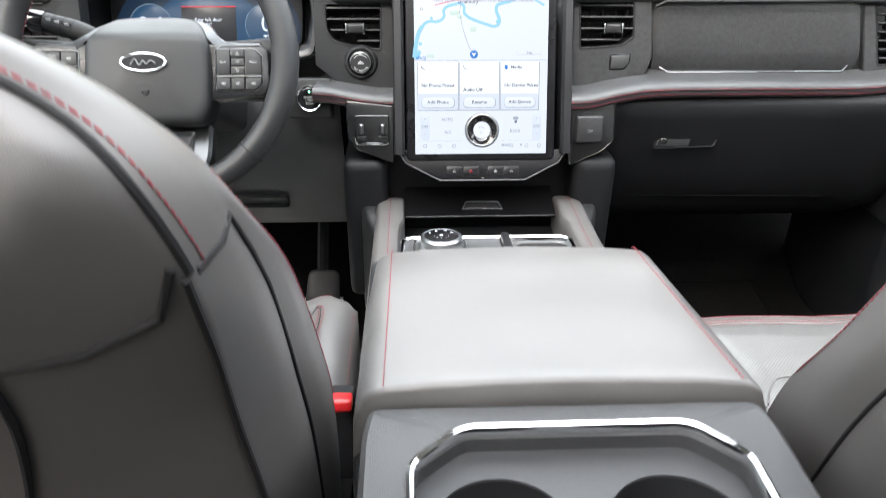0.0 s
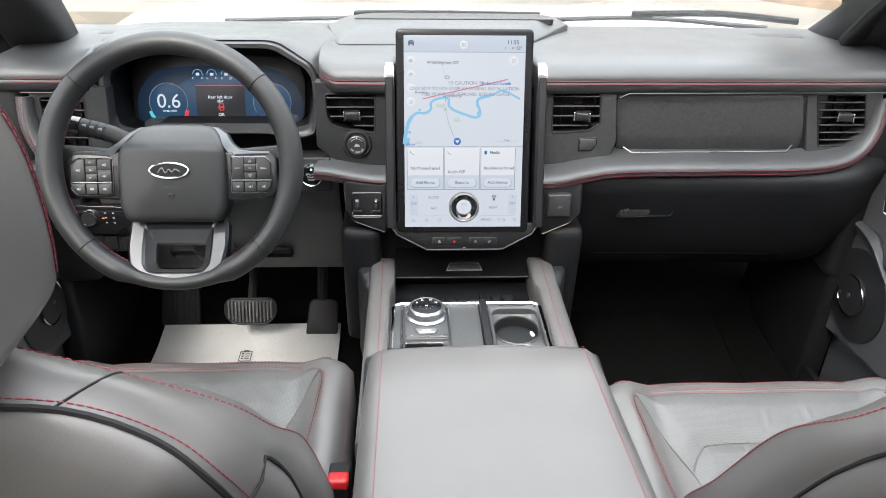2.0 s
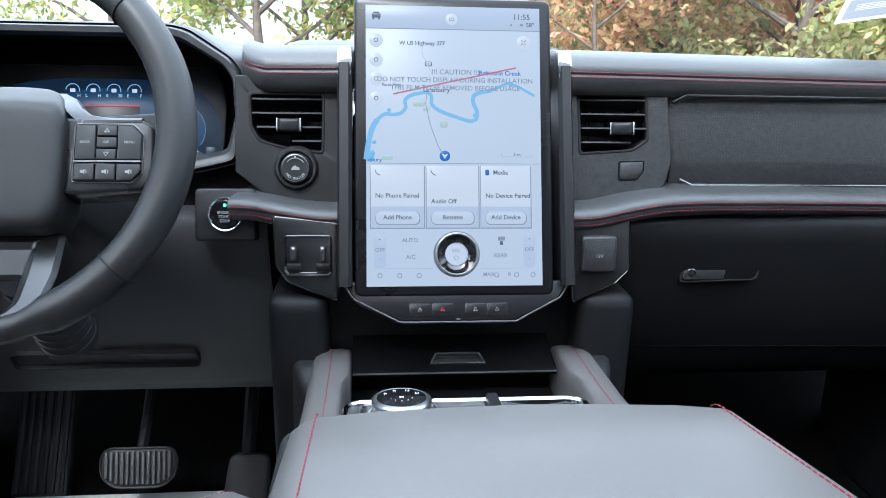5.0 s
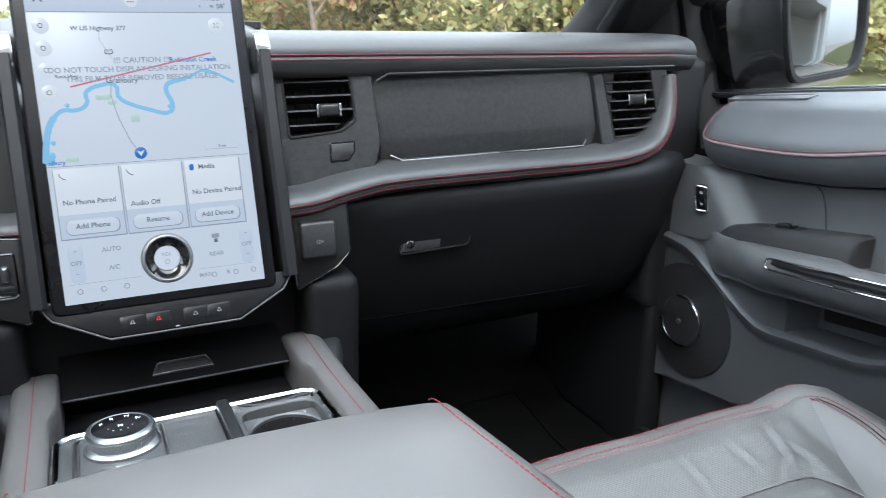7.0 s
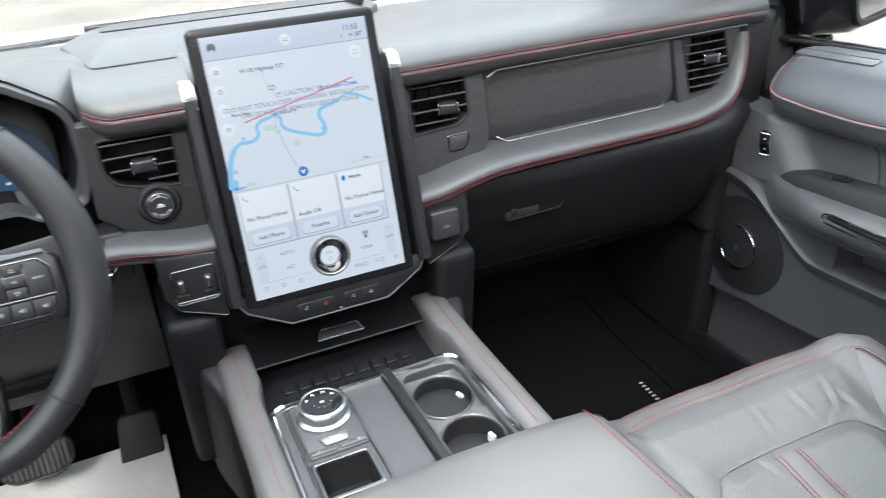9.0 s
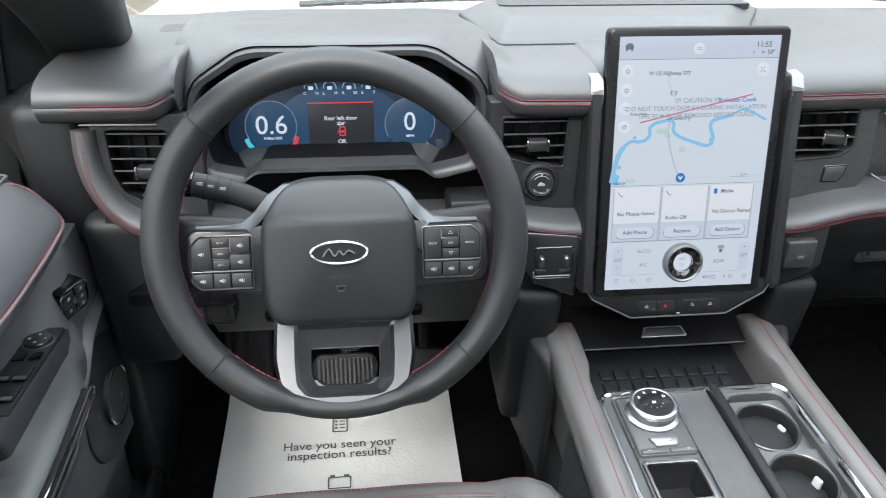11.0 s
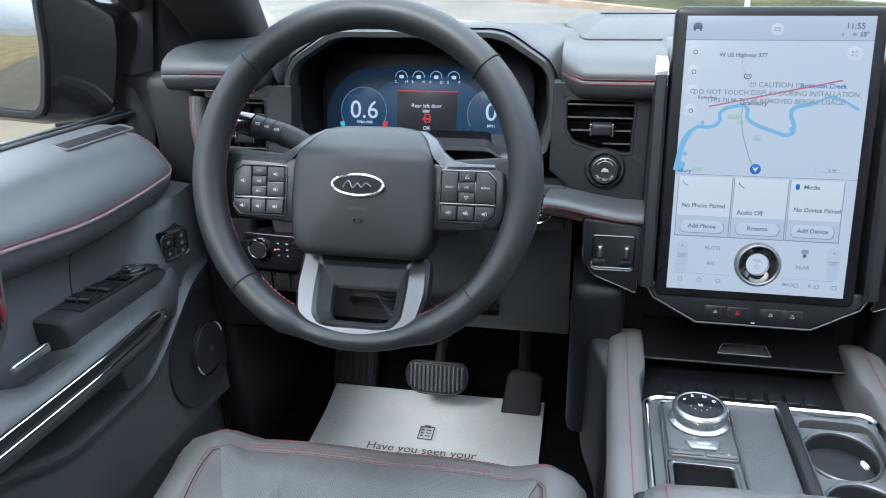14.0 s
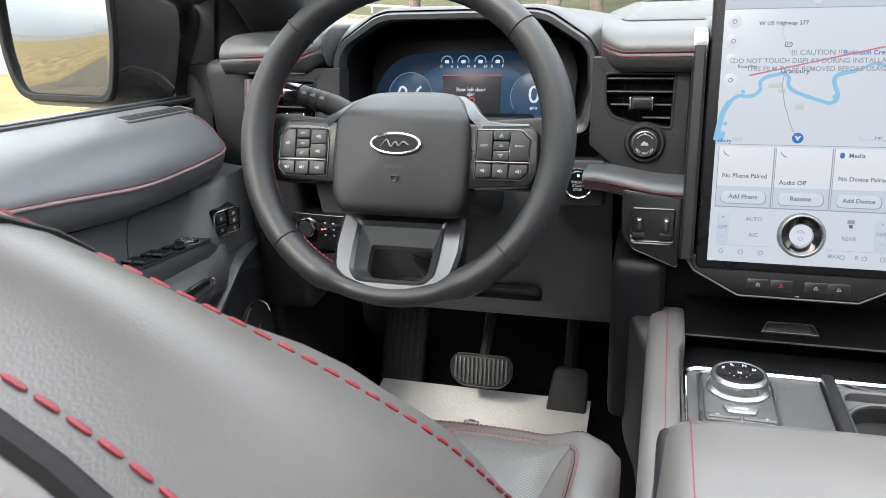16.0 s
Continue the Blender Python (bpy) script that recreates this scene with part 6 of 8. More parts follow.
        rows.append([Vector((s * 0.842, y, z0))] + [Vector((s * mid_x(y, z), y, z)) for z in [z0 - 0.006 + (z1 - z0 + 0.006) * k / 9 for k in range(10)]])
    mid = part("middle_panel", sheet(rows, 0.005), DOOR_MID, t, "plain dark skin above the arm rest", sharp=60)
    part("panel_seam", tube([(s * 0.826, 0.985, pipe_z(0.985) - 0.046), (s * 0.826, 0.972, 1.240), (s * 0.826, 0.962, 1.215), (s * 0.826, 0.957, 1.19)], 0.0016, 6), DARK, mid)
    # arm rest
    arm = [(1.136, 0.832, 0.832), (1.139, 0.815, 0.806), (1.1425, 0.808, 0.780), (1.1425, 0.804, 0.756), (1.1390, 0.803, 0.742), (1.128, 0.802, 0.731), (1.110, 0.801, 0.733), (1.094, 0.800, 0.742), (1.085, 0.800, 0.756)]
    rows = []
    for y in ys:
        A = lerp(y, [(0.80, 1), (0.98, 0.90), (1.07, 0.46), (1.16, 0)])
        ztop, zlow = 1.155 + shear(y), max(1.085 + shear(y), edge_z(y) + 0.010)
        row = []
        for i, (z, x0, x1) in enumerate(arm):
            rise = 0.014 * lerp(y, [(0.74, 1), (0.79, 0)]) - (0.030 * cup(y) if i < 2 else 0.012 * cup(y) if i == 2 else 0)
            row.append(Vector((s * (x0 + (x1 - x0) * A), y, zlow + (z - 1.085) / 0.07 * (ztop - zlow) + (rise if i < 4 else 0))))
        rows.append(row)
    part("arm_rest", sheet(rows, 0.005), DOOR_MID, t, "padded arm rest", sharp=60)
    # open pocket under the arm rest and the skin below its edge
    rows = []
    for y in [1.235, 1.2, 1.17] + [1.15 - 0.0125 * i for i in range(14)] + [0.9735, 0.970, 0.966, 0.960, 0.95] + [0.94 - 0.0125 * i for i in range(65)]:
        A = lerp(y, [(0.80, 1), (0.98, 0.90), (1.07, 0.46), (1.16, 0)])
        r = lerp(y, [(0.735, 0), (0.785, 1), (0.962, 1), (0.9735, 0)])
        ze = edge_z(y)
        zlow = max(1.085 + shear(y), ze + 0.010)
        row = [Vector((s * (0.800 - 0.044 * A), y, zlow)), Vector((s * (0.801 - 0.020 * A + r * (0.040 + 0.020 * A)), y, zlow - 0.002)), Vector((s * (0.798 + 0.052 * r), y, zlow - 0.006 - 0.3 * (zlow - ze - 0.010)))]
        row += [Vector((s * (0.798 + 0.052 * r), y, ze + 0.005)), Vector((s * 0.797, y, ze + 0.004)), Vector((s * 0.789, y, ze + 0.0035)), Vector((s * 0.7865, y, ze + 0.001)), Vector((s * 0.7875, y, ze - 0.004)), Vector((s * 0.7935, y, ze - 0.010)), Vector((s * 0.7955, y, ze - 0.02))]
        row += [Vector((s * (0.7955 + 0.0045 * k), y, (ze - 0.02) + (foot_z(y) - ze + 0.02) * k)) for k in (0.25, 0.5, 0.75, 1)]
        row += [Vector((s * 0.832, y, foot_z(y) - 0.006)), Vector((s * 0.838, y, 0.69))]
        rows.append(row)
    low = part("lower_panel", sheet(rows, 0.004), DOOR_LOW, t, "hard lower panel with an open pocket", sharp=50)
    part("pocket_edge", tube([(s * 0.796, y, edge_z(y) + 0.0125) for y in (1.135, 1.10, 1.07, 1.04, 1.014, 0.99, 0.976)], 0.0017, 8, 0.02), DOOR_LOW, low)
    part("pocket_box", rbox((s * 0.850, 0.900, 1.082), (0.014, 0.105, 0.036), 0.004, 2, Matrix.Rotation(radians(-8), 4, "X")), DARK, low)
    # window sill seal and door glass
    part("sill_seal", tube([sh(0.884, 1.25, 1.350), sh(0.884, 0.8, 1.352), sh(0.884, 0.2, 1.353)], 0.0045, 8, 0.05), RUBBER, t)
    part("sill_strip", tube([sh(0.8905, 1.25, 1.356), sh(0.8905, 0.2, 1.359)], 0.0024, 8, smooth=False), CAP, t, "bright sill strip")
    rows = [[sh(0.893 - 0.13 * k, y + 0.0 * k, 1.34 + 0.42 * k) for k in (0, 0.5, 1)] for y in (1.24, 0.9, 0.5, 0.16)]
    pane = part("window_pane", sheet([[Vector(p) for p in r] for r in rows], 0.004), GLASS, t)
    pane.visible_shadow = False
    part("door_skin", sheet([[Vector((s * 0.93, y, z)) for z in (1.33, 1.2, 0.9, 0.62)] for y in (1.25, 0.7, 0.13)], 0.01), BODY, t)
    # flush defroster slot on the top of the pad
    f = Fr(sh(0.842, 1.096, 1.3462), (0, -1, 0.13), (s * 0.96, 0, 0.22), None)
    if f.n.z < 0:
        f = Fr(f.o, f.u * -1, f.v, None)
    slot = part("defroster_slot", ringplate(f, round_poly(rect(-0.073, -0.012, 0.073, 0.012), 0.006, 3), round_poly(rect(-0.069, -0.009, 0.069, 0.009), 0.004, 3), -0.006, 0.0012, 0.0005), DOOR_MID, t, "flush defroster slot")
    part("slot_well", prism(f, rect(-0.070, -0.010, 0.070, 0.010), -0.006, 0.0004), DARK if s < 0 else DOOR_MID, slot)
    for k in range(8 if s < 0 else 0):
        a = -0.056 + 0.016 * k
        part("slot_rib", prism(f, [(a - 0.001, -0.009), (a + 0.001, -0.009), (a + 0.005, 0.009), (a + 0.003, 0.009)], 0, 0.0009, 0.0003), DARK, slot)
    # lock and memory keys
    f = Fr((s * 0.788, 1.135, 1.179), (0.42, 0.907, 0), (0.12, -0.06, 0.99), None)
    if s < 0:
        kp = part("memory_keys", prism(f, round_poly(rect(-0.022, -0.021, 0.022, 0.021), 0.007, 3), -0.02, 0.003), PIANO, t, "lock and memory keys")
        part("keys_frame", sweep([f.at(a, b, 0.003) for a, b in round_poly(rect(-0.022, -0.021, 0.022, 0.021), 0.007, 3)], circle(0.0011, 6), f.n, True), CHROME, kp)
        for a, b, w, h in ((-0.0115, 0.0095, 0.018, 0.017), (-0.0115, -0.0095, 0.018, 0.017), (0.0105, 0.0125, 0.017, 0.011), (0.0105, 0, 0.017, 0.011), (0.0105, -0.0125, 0.017, 0.011)):
            part("key", prism(f, round_poly(rect(a - w / 2, b - h / 2, a + w / 2, b + h / 2), 0.002, 2), 0, 0.005), PLASTIC, kp)
            part("key_mark", prism(f, rect(a - 0.002, b - 0.0025, a + 0.002, b + 0.0025), 0.004, 0.0054, 0.0001), MARK, kp)
    else:
        f = Fr((0.7895, 1.152, 1.193), (0.5, -0.866, 0), (-0.10, 0.10, 0.98), None)
        kp = part("lock_key", prism(f, round_poly(rect(-0.0095, -0.0195, 0.0095, 0.0195), 0.005, 3), -0.02, 0.003), PIANO, t, "lock key with chrome frame")
        part("keys_frame", sweep([f.at(a, b, 0.003) for a, b in round_poly(rect(-0.0095, -0.0195, 0.0095, 0.0195), 0.005, 3)], circle(0.0010, 6), f.n, True), CHROME, kp)
        for b in (0.009, -0.009):
            part("key_mark", prism(f, rect(-0.0018, b - 0.0018, 0.0018, b + 0.0018), 0.002, 0.0036, 0.0001), MARK, kp)
    # pod that carries the switches, ending in a step
    plate_z = lambda y: 1.168 + 0.17 * (1.096 - y)
    rows = []
    for y, k in ((1.168, 0.0), (1.155, 0.12), (1.14, 0.30), (1.12, 0.55), (1.09, 0.85), (1.06, 1.0), (0.98, 1.0), (0.905, 1.0), (0.893, 0.99), (0.888, 0.94), (0.885, 0.82)):
        top = plate_z(y) - 0.022 * (1 - k)
        inner = 0.776 + 0.034 * (1 - k)
        rows.append([Vector((s * x, y, z)) for x, z in ((0.832, top - 0.05), (0.832, top), (inner + 0.020, top), (inner + 0.013, top - 0.0015), (inner + 0.008, top - 0.006), (inner + 0.005, top - 0.014), (inner, top - 0.035), (inner + 0.004, top - 0.05))])
    pod = part("switch_pod", loft(rows), PILLAR, t, "dark switch pod ending in a step", sharp=42)
    f = Fr((s * 0.806, 1.0, plate_z(1.0)), (0, 1, -0.17), (s * 1.0, 0, 0.0), None)
    if f.n.z < 0:
        f = Fr(f.o, f.u, f.v * -1, None)
    side = 1 if f.v.x * s > 0 else -1
    lean = Matrix.Rotation(radians(-9.6), 4, "X")
    if s < 0:
        plate = part("switch_plate", prism(f, round_poly(rect(-0.083, -0.019, 0.092, 0.019), 0.006, 3), -0.004, 0.0008, 0.0004), KEY, pod, "window switch plate")
        for a in (-0.048, -0.010):
            for b in (-0.009, 0.009):
                part("window_switch", rbox(f.at(a, side * b, 0.0025), (0.0155, 0.026, 0.005), 0.002, 3, lean), PLASTIC, plate)
                part("switch_face", rbox(f.at(a - 0.012, side * b, 0.0052), (0.013, 0.006, 0.0022), 0.0008, 2, lean), SILVER, plate)
        mk = Fr(f.at(0.058, 0.0, 0.0008), f.u, f.v, f.n)
        part("mirror_knob", revolve([(0.0165, 0), (0.0165, 0.004), (0.015, 0.006), (0.003, 0.0055)], mk, 28), PIANO, plate)
        part("mirror_ring", revolve([(0.0178, 0.0), (0.0178, 0.0016), (0.0166, 0.0020), (0.0160, 0.001)], mk, 28), SILVER, plate)
        for a, b in ((0.009, 0), (-0.009, 0), (0, 0.009), (0, -0.009)):
            part("key_mark", prism(mk, rect(a - 0.0014, b - 0.0014, a + 0.0014, b + 0.0014), 0.005, 0.0064, 0.0001), MARK, plate)
        for b in (-0.009, 0.009):
            part("mirror_key", rbox(f.at(0.026, side * b, 0.002), (0.013, 0.015, 0.004), 0.0015, 2, lean), PIANO, plate)
    else:
        plate = part("switch_plate", prism(f, round_poly(rect(-0.022, -0.011, 0.026, 0.011), 0.004, 3), -0.004, 0.0008, 0.0004), KEY, pod, "window switch plate")
        part("window_switch", rbox(f.at(0.004, 0, 0.003), (0.017, 0.026, 0.006), 0.002, 3, lean), PLASTIC, plate)
        part("switch_face", rbox(f.at(-0.008, 0, 0.0058), (0.015, 0.007, 0.0025), 0.0009, 2, lean), CHROME, plate)
    # release lever in its cup behind the pod
    if s < 0:
        part("release_lever", rbox((s * 0.800, 0.842, 1.184), (0.010, 0.060, 0.012), 0.004, 3, Matrix.Rotation(radians(-6), 4, "X")), CHROME, t, "chrome release lever")
    # bright double strip along the arm rest
    fy = 0.034 if s < 0 else 0.0
    nose = [sh(0.7350, 0.962 + fy, 1.1375), sh(0.7356, 0.969 + fy, 1.1355), sh(0.7358, 0.972 + fy, 1.130), sh(0.7356, 0.969 + fy, 1.1245), sh(0.7350, 0.962 + fy, 1.1225)]
    part("bright_strip", tube([sh(0.7250, y, 1.1375) for y in (0.3, 0.6)] + [sh(0.7275, 0.85, 1.1375)] + nose + [sh(0.7270, 0.85, 1.1215), sh(0.7245, 0.6, 1.1215), sh(0.7245, 0.3, 1.1215)], 0.0014, 8, 0.006), CHROME, t, "bright strip on the arm rest")
    part("strip_inlay", tube([sh(0.7435, 0.964 + fy, 1.130), sh(0.7325, 0.85, 1.130), sh(0.7310, 0.6, 1.130), sh(0.7310, 0.3, 1.130)], 0.0058, 8, 0.03), DARK, t)
    # map pocket at the foot of the door: a thin black wall in front of a dark recess
    rows = [[Vector((s * x, y, z)) for x, z in ((0.842, 0.70), (0.782, 0.70), (0.778, top - 0.012), (0.780, top - 0.002), (0.785, top), (0.790, top - 0.004), (0.792, 0.72))] for y, top in ((1.235, 0.745), (1.20, 0.752), (1.13, 0.760), (1.0, 0.775), (0.8, 0.785), (0.4, 0.79), (0.15, 0.79))]
    part("map_pocket", sheet(rows, 0.002), LID, t, "black map pocket at the foot of the door", sharp=50)
    # loudspeaker
    f = Fr((s * 0.791, 1.155, 0.987), (0, -s, 0), (0, 0, 1), (-s, 0, 0))
    part("speaker_grille", revolve([(0.096, -0.004), (0.094, 0.001), (0.060, 0.005), (0.042, 0.006)], f, 56), GRILLE, t, "perforated speaker grille")
    sp = part("speaker_disc", revolve([(0.042, 0.0), (0.042, 0.012), (0.040, 0.014), (0.01, 0.016), (0.004, 0.0155)], f, 48), GRILLE, t, "round perforated speaker disc")
    arc = [f.at(0.0422 * math.cos(radians(a)), 0.0422 * math.sin(radians(a)), 0.013) for a in range(190, 300, 8)]
    part("speaker_ring", tube(arc, 0.0022, 8, 0.01), CHROME, sp)
    arc = [f.at(0.0422 * math.cos(radians(a)), 0.0422 * math.sin(radians(a)), 0.013) for a in range(10, 110, 8)]
    part("speaker_ring", tube(arc, 0.0022, 8, 0.01), CHROME, sp)
    part("speaker_mark", prism(Fr(f.at(0, 0, 0.0165), f.u, f.v, f.n), circle(0.005, 10), 0, 0.001, 0.0003), SATIN, sp)
    # mirror sail: the window's front post, a groove and a smooth panel towards the dash
    post = lambda z: lin(z, [(1.25, 1.228), (1.33, 1.257), (1.445, 1.297), (1.56, 1.340)])
    rows = []
    for z in (1.25, 1.29, 1.33, 1.37, 1.41, 1.45, 1.48, 1.495):
        y = post(z)
        rows.append([Vector((s * x, y + q, z)) for x, q in ((0.915, 0.0), (0.889, -0.006), (0.884, -0.005), (0.868, 0.006), (0.865, 0.010), (0.866, 0.017), (0.874, 0.024), (0.873, 0.030), (0.862, 0.034), (0.857, 0.040), (0.832, 0.080), (0.800, 0.130), (0.775, 0.165))])
    part("sail", sheet(rows, 0.006), PLASTIC, t, "black mirror sail trim beside the window post", sharp=32)
    part("window_guide", tube([(s * 0.886, 1.312, 1.485), (s * 0.872, 1.275, 1.55), (s * 0.842, 1.19, 1.63), (s * 0.81, 1.09, 1.69), (s * 0.77, 0.8, 1.80), (s * 0.75, 0.4, 1.88)], 0.020, 10, 0.04), DARK, t)
    inner = [(0.775, 1.50, 1.38), (0.77, 1.45, 1.43), (0.745, 1.30, 1.52), (0.70, 1.0, 1.70), (0.64, 0.6, 1.88)]
    outer = [(0.875, 1.40, 1.37), (0.87, 1.41, 1.45), (0.855, 1.33, 1.555), (0.80, 1.06, 1.71), (0.75, 0.6, 1.86)]
    part("frame_panel", sheet([[Vector((s * x, y, z)) for x, y, z in row] for row in (inner, outer)], 0.012), PLASTIC, t)
    return t


door(-1, "driver_door", "black padded driver's door with memory and window switches")
door(1, "passenger_door", "black padded passenger's door with armrest and speaker")


def side_mirror(s):
    t = thing("side_mirror", (s * 0.95, 1.33, 1.3), "gloss black door mirror with a large glass", "car mirror", "door mirrors")
    f = Fr((s * 1.088, 1.224, 1.437 if s < 0 else 1.456), (1, s * 0.22, 0 if s < 0 else 0.07), (0, 0.14, 1), None)
    if f.n.y > 0:
        f = Fr(f.o, f.u, f.v, f.n * -1)
    poly = [(-0.105, -0.09), (0.108, -0.085), (0.128, 0.0), (0.13, 0.10), (0.09, 0.14), (-0.09, 0.135), (-0.13, 0.08), (-0.13, -0.03)]
    if s > 0:
        poly = [(-a, b) for a, b in poly][::-1]
    poly = round_poly(poly, 0.03, 4)
    body = [(a * (1.5 if a * s < 0 else 1.0), b * (1 - 0.5 * max(0.0, min(1.0, (0.06 - s * a) / 0.19))) if b > 0 else b) for a, b in poly]
    rings = [[f.at(a, b, 0.002) for a, b in shrink(poly, -0.012)], [f.at(a, b, -0.01) for a, b in shrink(poly, -0.02)], [f.at(a, b, -0.05) for a, b in shrink(body, -0.018)], [f.at(a, b, -0.11) for a, b in shrink(body, 0.0)], [f.at(a, b, -0.15) for a, b in shrink(body, 0.035)], [f.at(a, b, -0.165) for a, b in shrink(body, 0.08)]]
    part("housing", loft(rings), BODY, t, "gloss black housing", sharp=50)
    part("glass_rim", ringplate(f, shrink(poly, -0.009), poly, 0.0, 0.010), DARK, t)
    part("mirror_glass", prism(f, poly, 0.003, 0.006, 0.0005), MIRROR, t, "mirror glass")
    part("arm", loft([[Vector((s * 0.895, 1.27 + a, 1.345 + b)) for a, b in circle(0.05, 12, 0.03)], [Vector((s * 0.96, 1.29 + a, 1.345 + b)) for a, b in circle(0.05, 12, 0.04)], [Vector((s * 1.04, 1.31 + a, 1.37 + b)) for a, b in circle(0.05, 12, 0.06)]]), BODY, t)
    part("foot", rbox((s * 0.985, 1.30, 1.30), (0.1, 0.09, 0.05), 0.015, 3), BODY, t)


side_mirror(-1)
side_mirror(1)


# ---- shell of the car ----
def shell():
    def structure(name, bm, m, label, category):
        return tagged(part(name, bm, m), label, category, kind="structure")

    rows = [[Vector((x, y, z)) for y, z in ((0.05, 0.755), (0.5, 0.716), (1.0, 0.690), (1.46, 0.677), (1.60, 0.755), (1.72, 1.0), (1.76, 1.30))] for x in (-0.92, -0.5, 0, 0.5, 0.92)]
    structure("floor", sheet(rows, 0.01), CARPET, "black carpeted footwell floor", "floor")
    rows = [[Vector((x, y, z)) for y, z in ((0.05, 0.76), (-0.6, 0.80), (-1.3, 0.88))] for x in (-0.92, 0, 0.92)]
    structure("floor_rear", sheet(rows, 0.01), CARPET, "black carpeted rear floor", "floor")
    for s, n in ((-1, "pillar_left"), (1, "pillar_right")):
        out = 0.03 if s > 0 else 0.01
        pts = [Vector((s * (0.80 + out), 1.62, 1.33)), Vector((s * (0.772 + out), 1.45, 1.43)), Vector((s * (0.745 + out), 1.30, 1.52)), Vector((s * 0.70, 1.0, 1.70)), Vector((s * 0.64, 0.6, 1.88))]
        if s < 0:
            pts[:2] = [Vector((-0.800, 1.50, 1.32)), Vector((-0.790, 1.44, 1.41))]
        prof = [(-0.055, -0.05), (-0.02, -0.05), (0.05, -0.045), (0.055, 0.02), (0.02, 0.045), (-0.05, 0.04)]
        structure(n, sweep(smooth_path(pts, 0.02), round_poly(prof, 0.026, 5), (-s, 0.1, 0)), PILLAR, "black windscreen pillar trim", "pillar")
        for y0, y1, nm in ((0.16, 0.02, "b"), (-1.25, -1.4, "c")):
            structure("post_" + nm + ("_left" if s < 0 else "_right"), sheet([[Vector((s * x, y, z)) for x, z in ((0.93, 0.6), (0.90, 1.40), (0.80, 1.80), (0.66, 1.98))] for y in (y0, y1)], 0.05), PLASTIC, "black door post trim", "pillar")
        if s > 0:
            structure("side_wall_right", sheet([[Vector((s * 0.92, y, z)) for z in (0.65, 1.0, 1.45)] for y in (0.02, -1.3)], 0.03), PLASTIC, "plain black rear side wall", "wall")
        structure("roof_rail" + ("_left" if s < 0 else "_right"), tube([(s * 0.64, 0.65, 1.88), (s * 0.66, 0.1, 1.98), (s * 0.66, -1.35, 2.05)], 0.06, 10, 0.1), HEADLINER, "grey headliner roof rail", "roof")
    rows = [[Vector((x, 0.62 + 0.03 * (1 - (x / 0.65) ** 2), 1.90)), Vector((x, 0.5, 1.93)), Vector((x, 0.38, 1.95))] for x in (-0.65, -0.3, 0, 0.3, 0.65)]
    structure("ceiling", sheet(rows, 0.03), HEADLINER, "grey headliner above the windscreen", "ceiling")
    # unseen; brought forward to keep overhead light off the seat backs
    rows = [[Vector((x, y, z)) for y, z in ((-0.08, 1.985), (-0.7, 2.04), (-1.4, 2.05))] for x in (-0.65, 0, 0.65)]
    structure("ceiling_rear", sheet(rows, 0.03), HEADLINER, "unseen grey headliner at the rear, set to block light", "ceiling")
    structure("wall_rear", rbox((0, -1.4, 1.1), (1.8, 0.06, 0.8), 0.02), PLASTIC, "plain black wall behind the seats", "wall")
    # the rear door on the driver's side stands open
    # unseen rear panes, tinted dark to hold back light from behind
    for s, n in ((1, "right"),):
        structure("rear_window_" + n, sheet([[Vector((s * x, y, z)) for x, z in ((0.91, 1.44), (0.79, 1.82), (0.70, 1.97))] for y in (0.02, -1.28)], 0.0), PRIVACY, "dark privacy glass of the rear door", "window")
    structure("rear_window", sheet([[Vector((x, -1.4, z)) for z in (1.48, 2.06)] for x in (-0.8, 0.8)], 0.0), PRIVACY, "dark privacy glass of the tailgate", "window")
    g = structure("windscreen", sheet([[Vector((x, y - 0.06 * (x / 0.75) ** 2, z)) for y, z in ((1.745, 1.345), (1.28, 1.60), (0.66, 1.91))] for x in (-0.76, -0.5, -0.25, 0, 0.25, 0.5, 0.76)], 0.004), GLASS, "clear raked windscreen", "window")
    g.visible_shadow = False
    structure("cowl", sheet([[Vector((x, y - 0.08 * (x / 0.8) ** 2, z)) for y, z in ((1.70, 1.320), (1.73, 1.318), (1.745, 1.305))] for x in (-0.85, -0.5, -0.2, 0, 0.2, 0.5, 0.85)], 0.01), DARK, "black cowl below the windscreen", "cowl")


shell()


def grab_handle(s):
    t = thing("grab_handle", (s * 0.72, 1.2, 1.55), "black grab handle along the windscreen pillar", "grab handle", "grab handles")
    path = smooth_path([(s * 0.752, 1.372, 1.432), (s * 0.748, 1.345, 1.456), (s * 0.722, 1.22, 1.552), (s * 0.682, 1.0, 1.688), (s * 0.63, 0.70, 1.83)], 0.02)
    part("grip", sweep(path, round_poly([(-0.020, -0.012), (0.020, -0.012), (0.020, 0.012), (-0.020, 0.012)], 0.008, 3), (s * 1, 0.25, 0)), DARK, t)
    edge = [p + Vector((-s * 0.021, -0.004, 0.002)) for p in path[1:]]
    part("grip_edge", tube(edge, 0.0018, 6, smooth=False), PILLAR, t)
    part("cap_mark", rbox((s * 0.775, 1.415, 1.408), (0.012, 0.004, 0.018), 0.0015, 2), PLASTIC, t)


grab_handle(-1)
grab_handle(1)


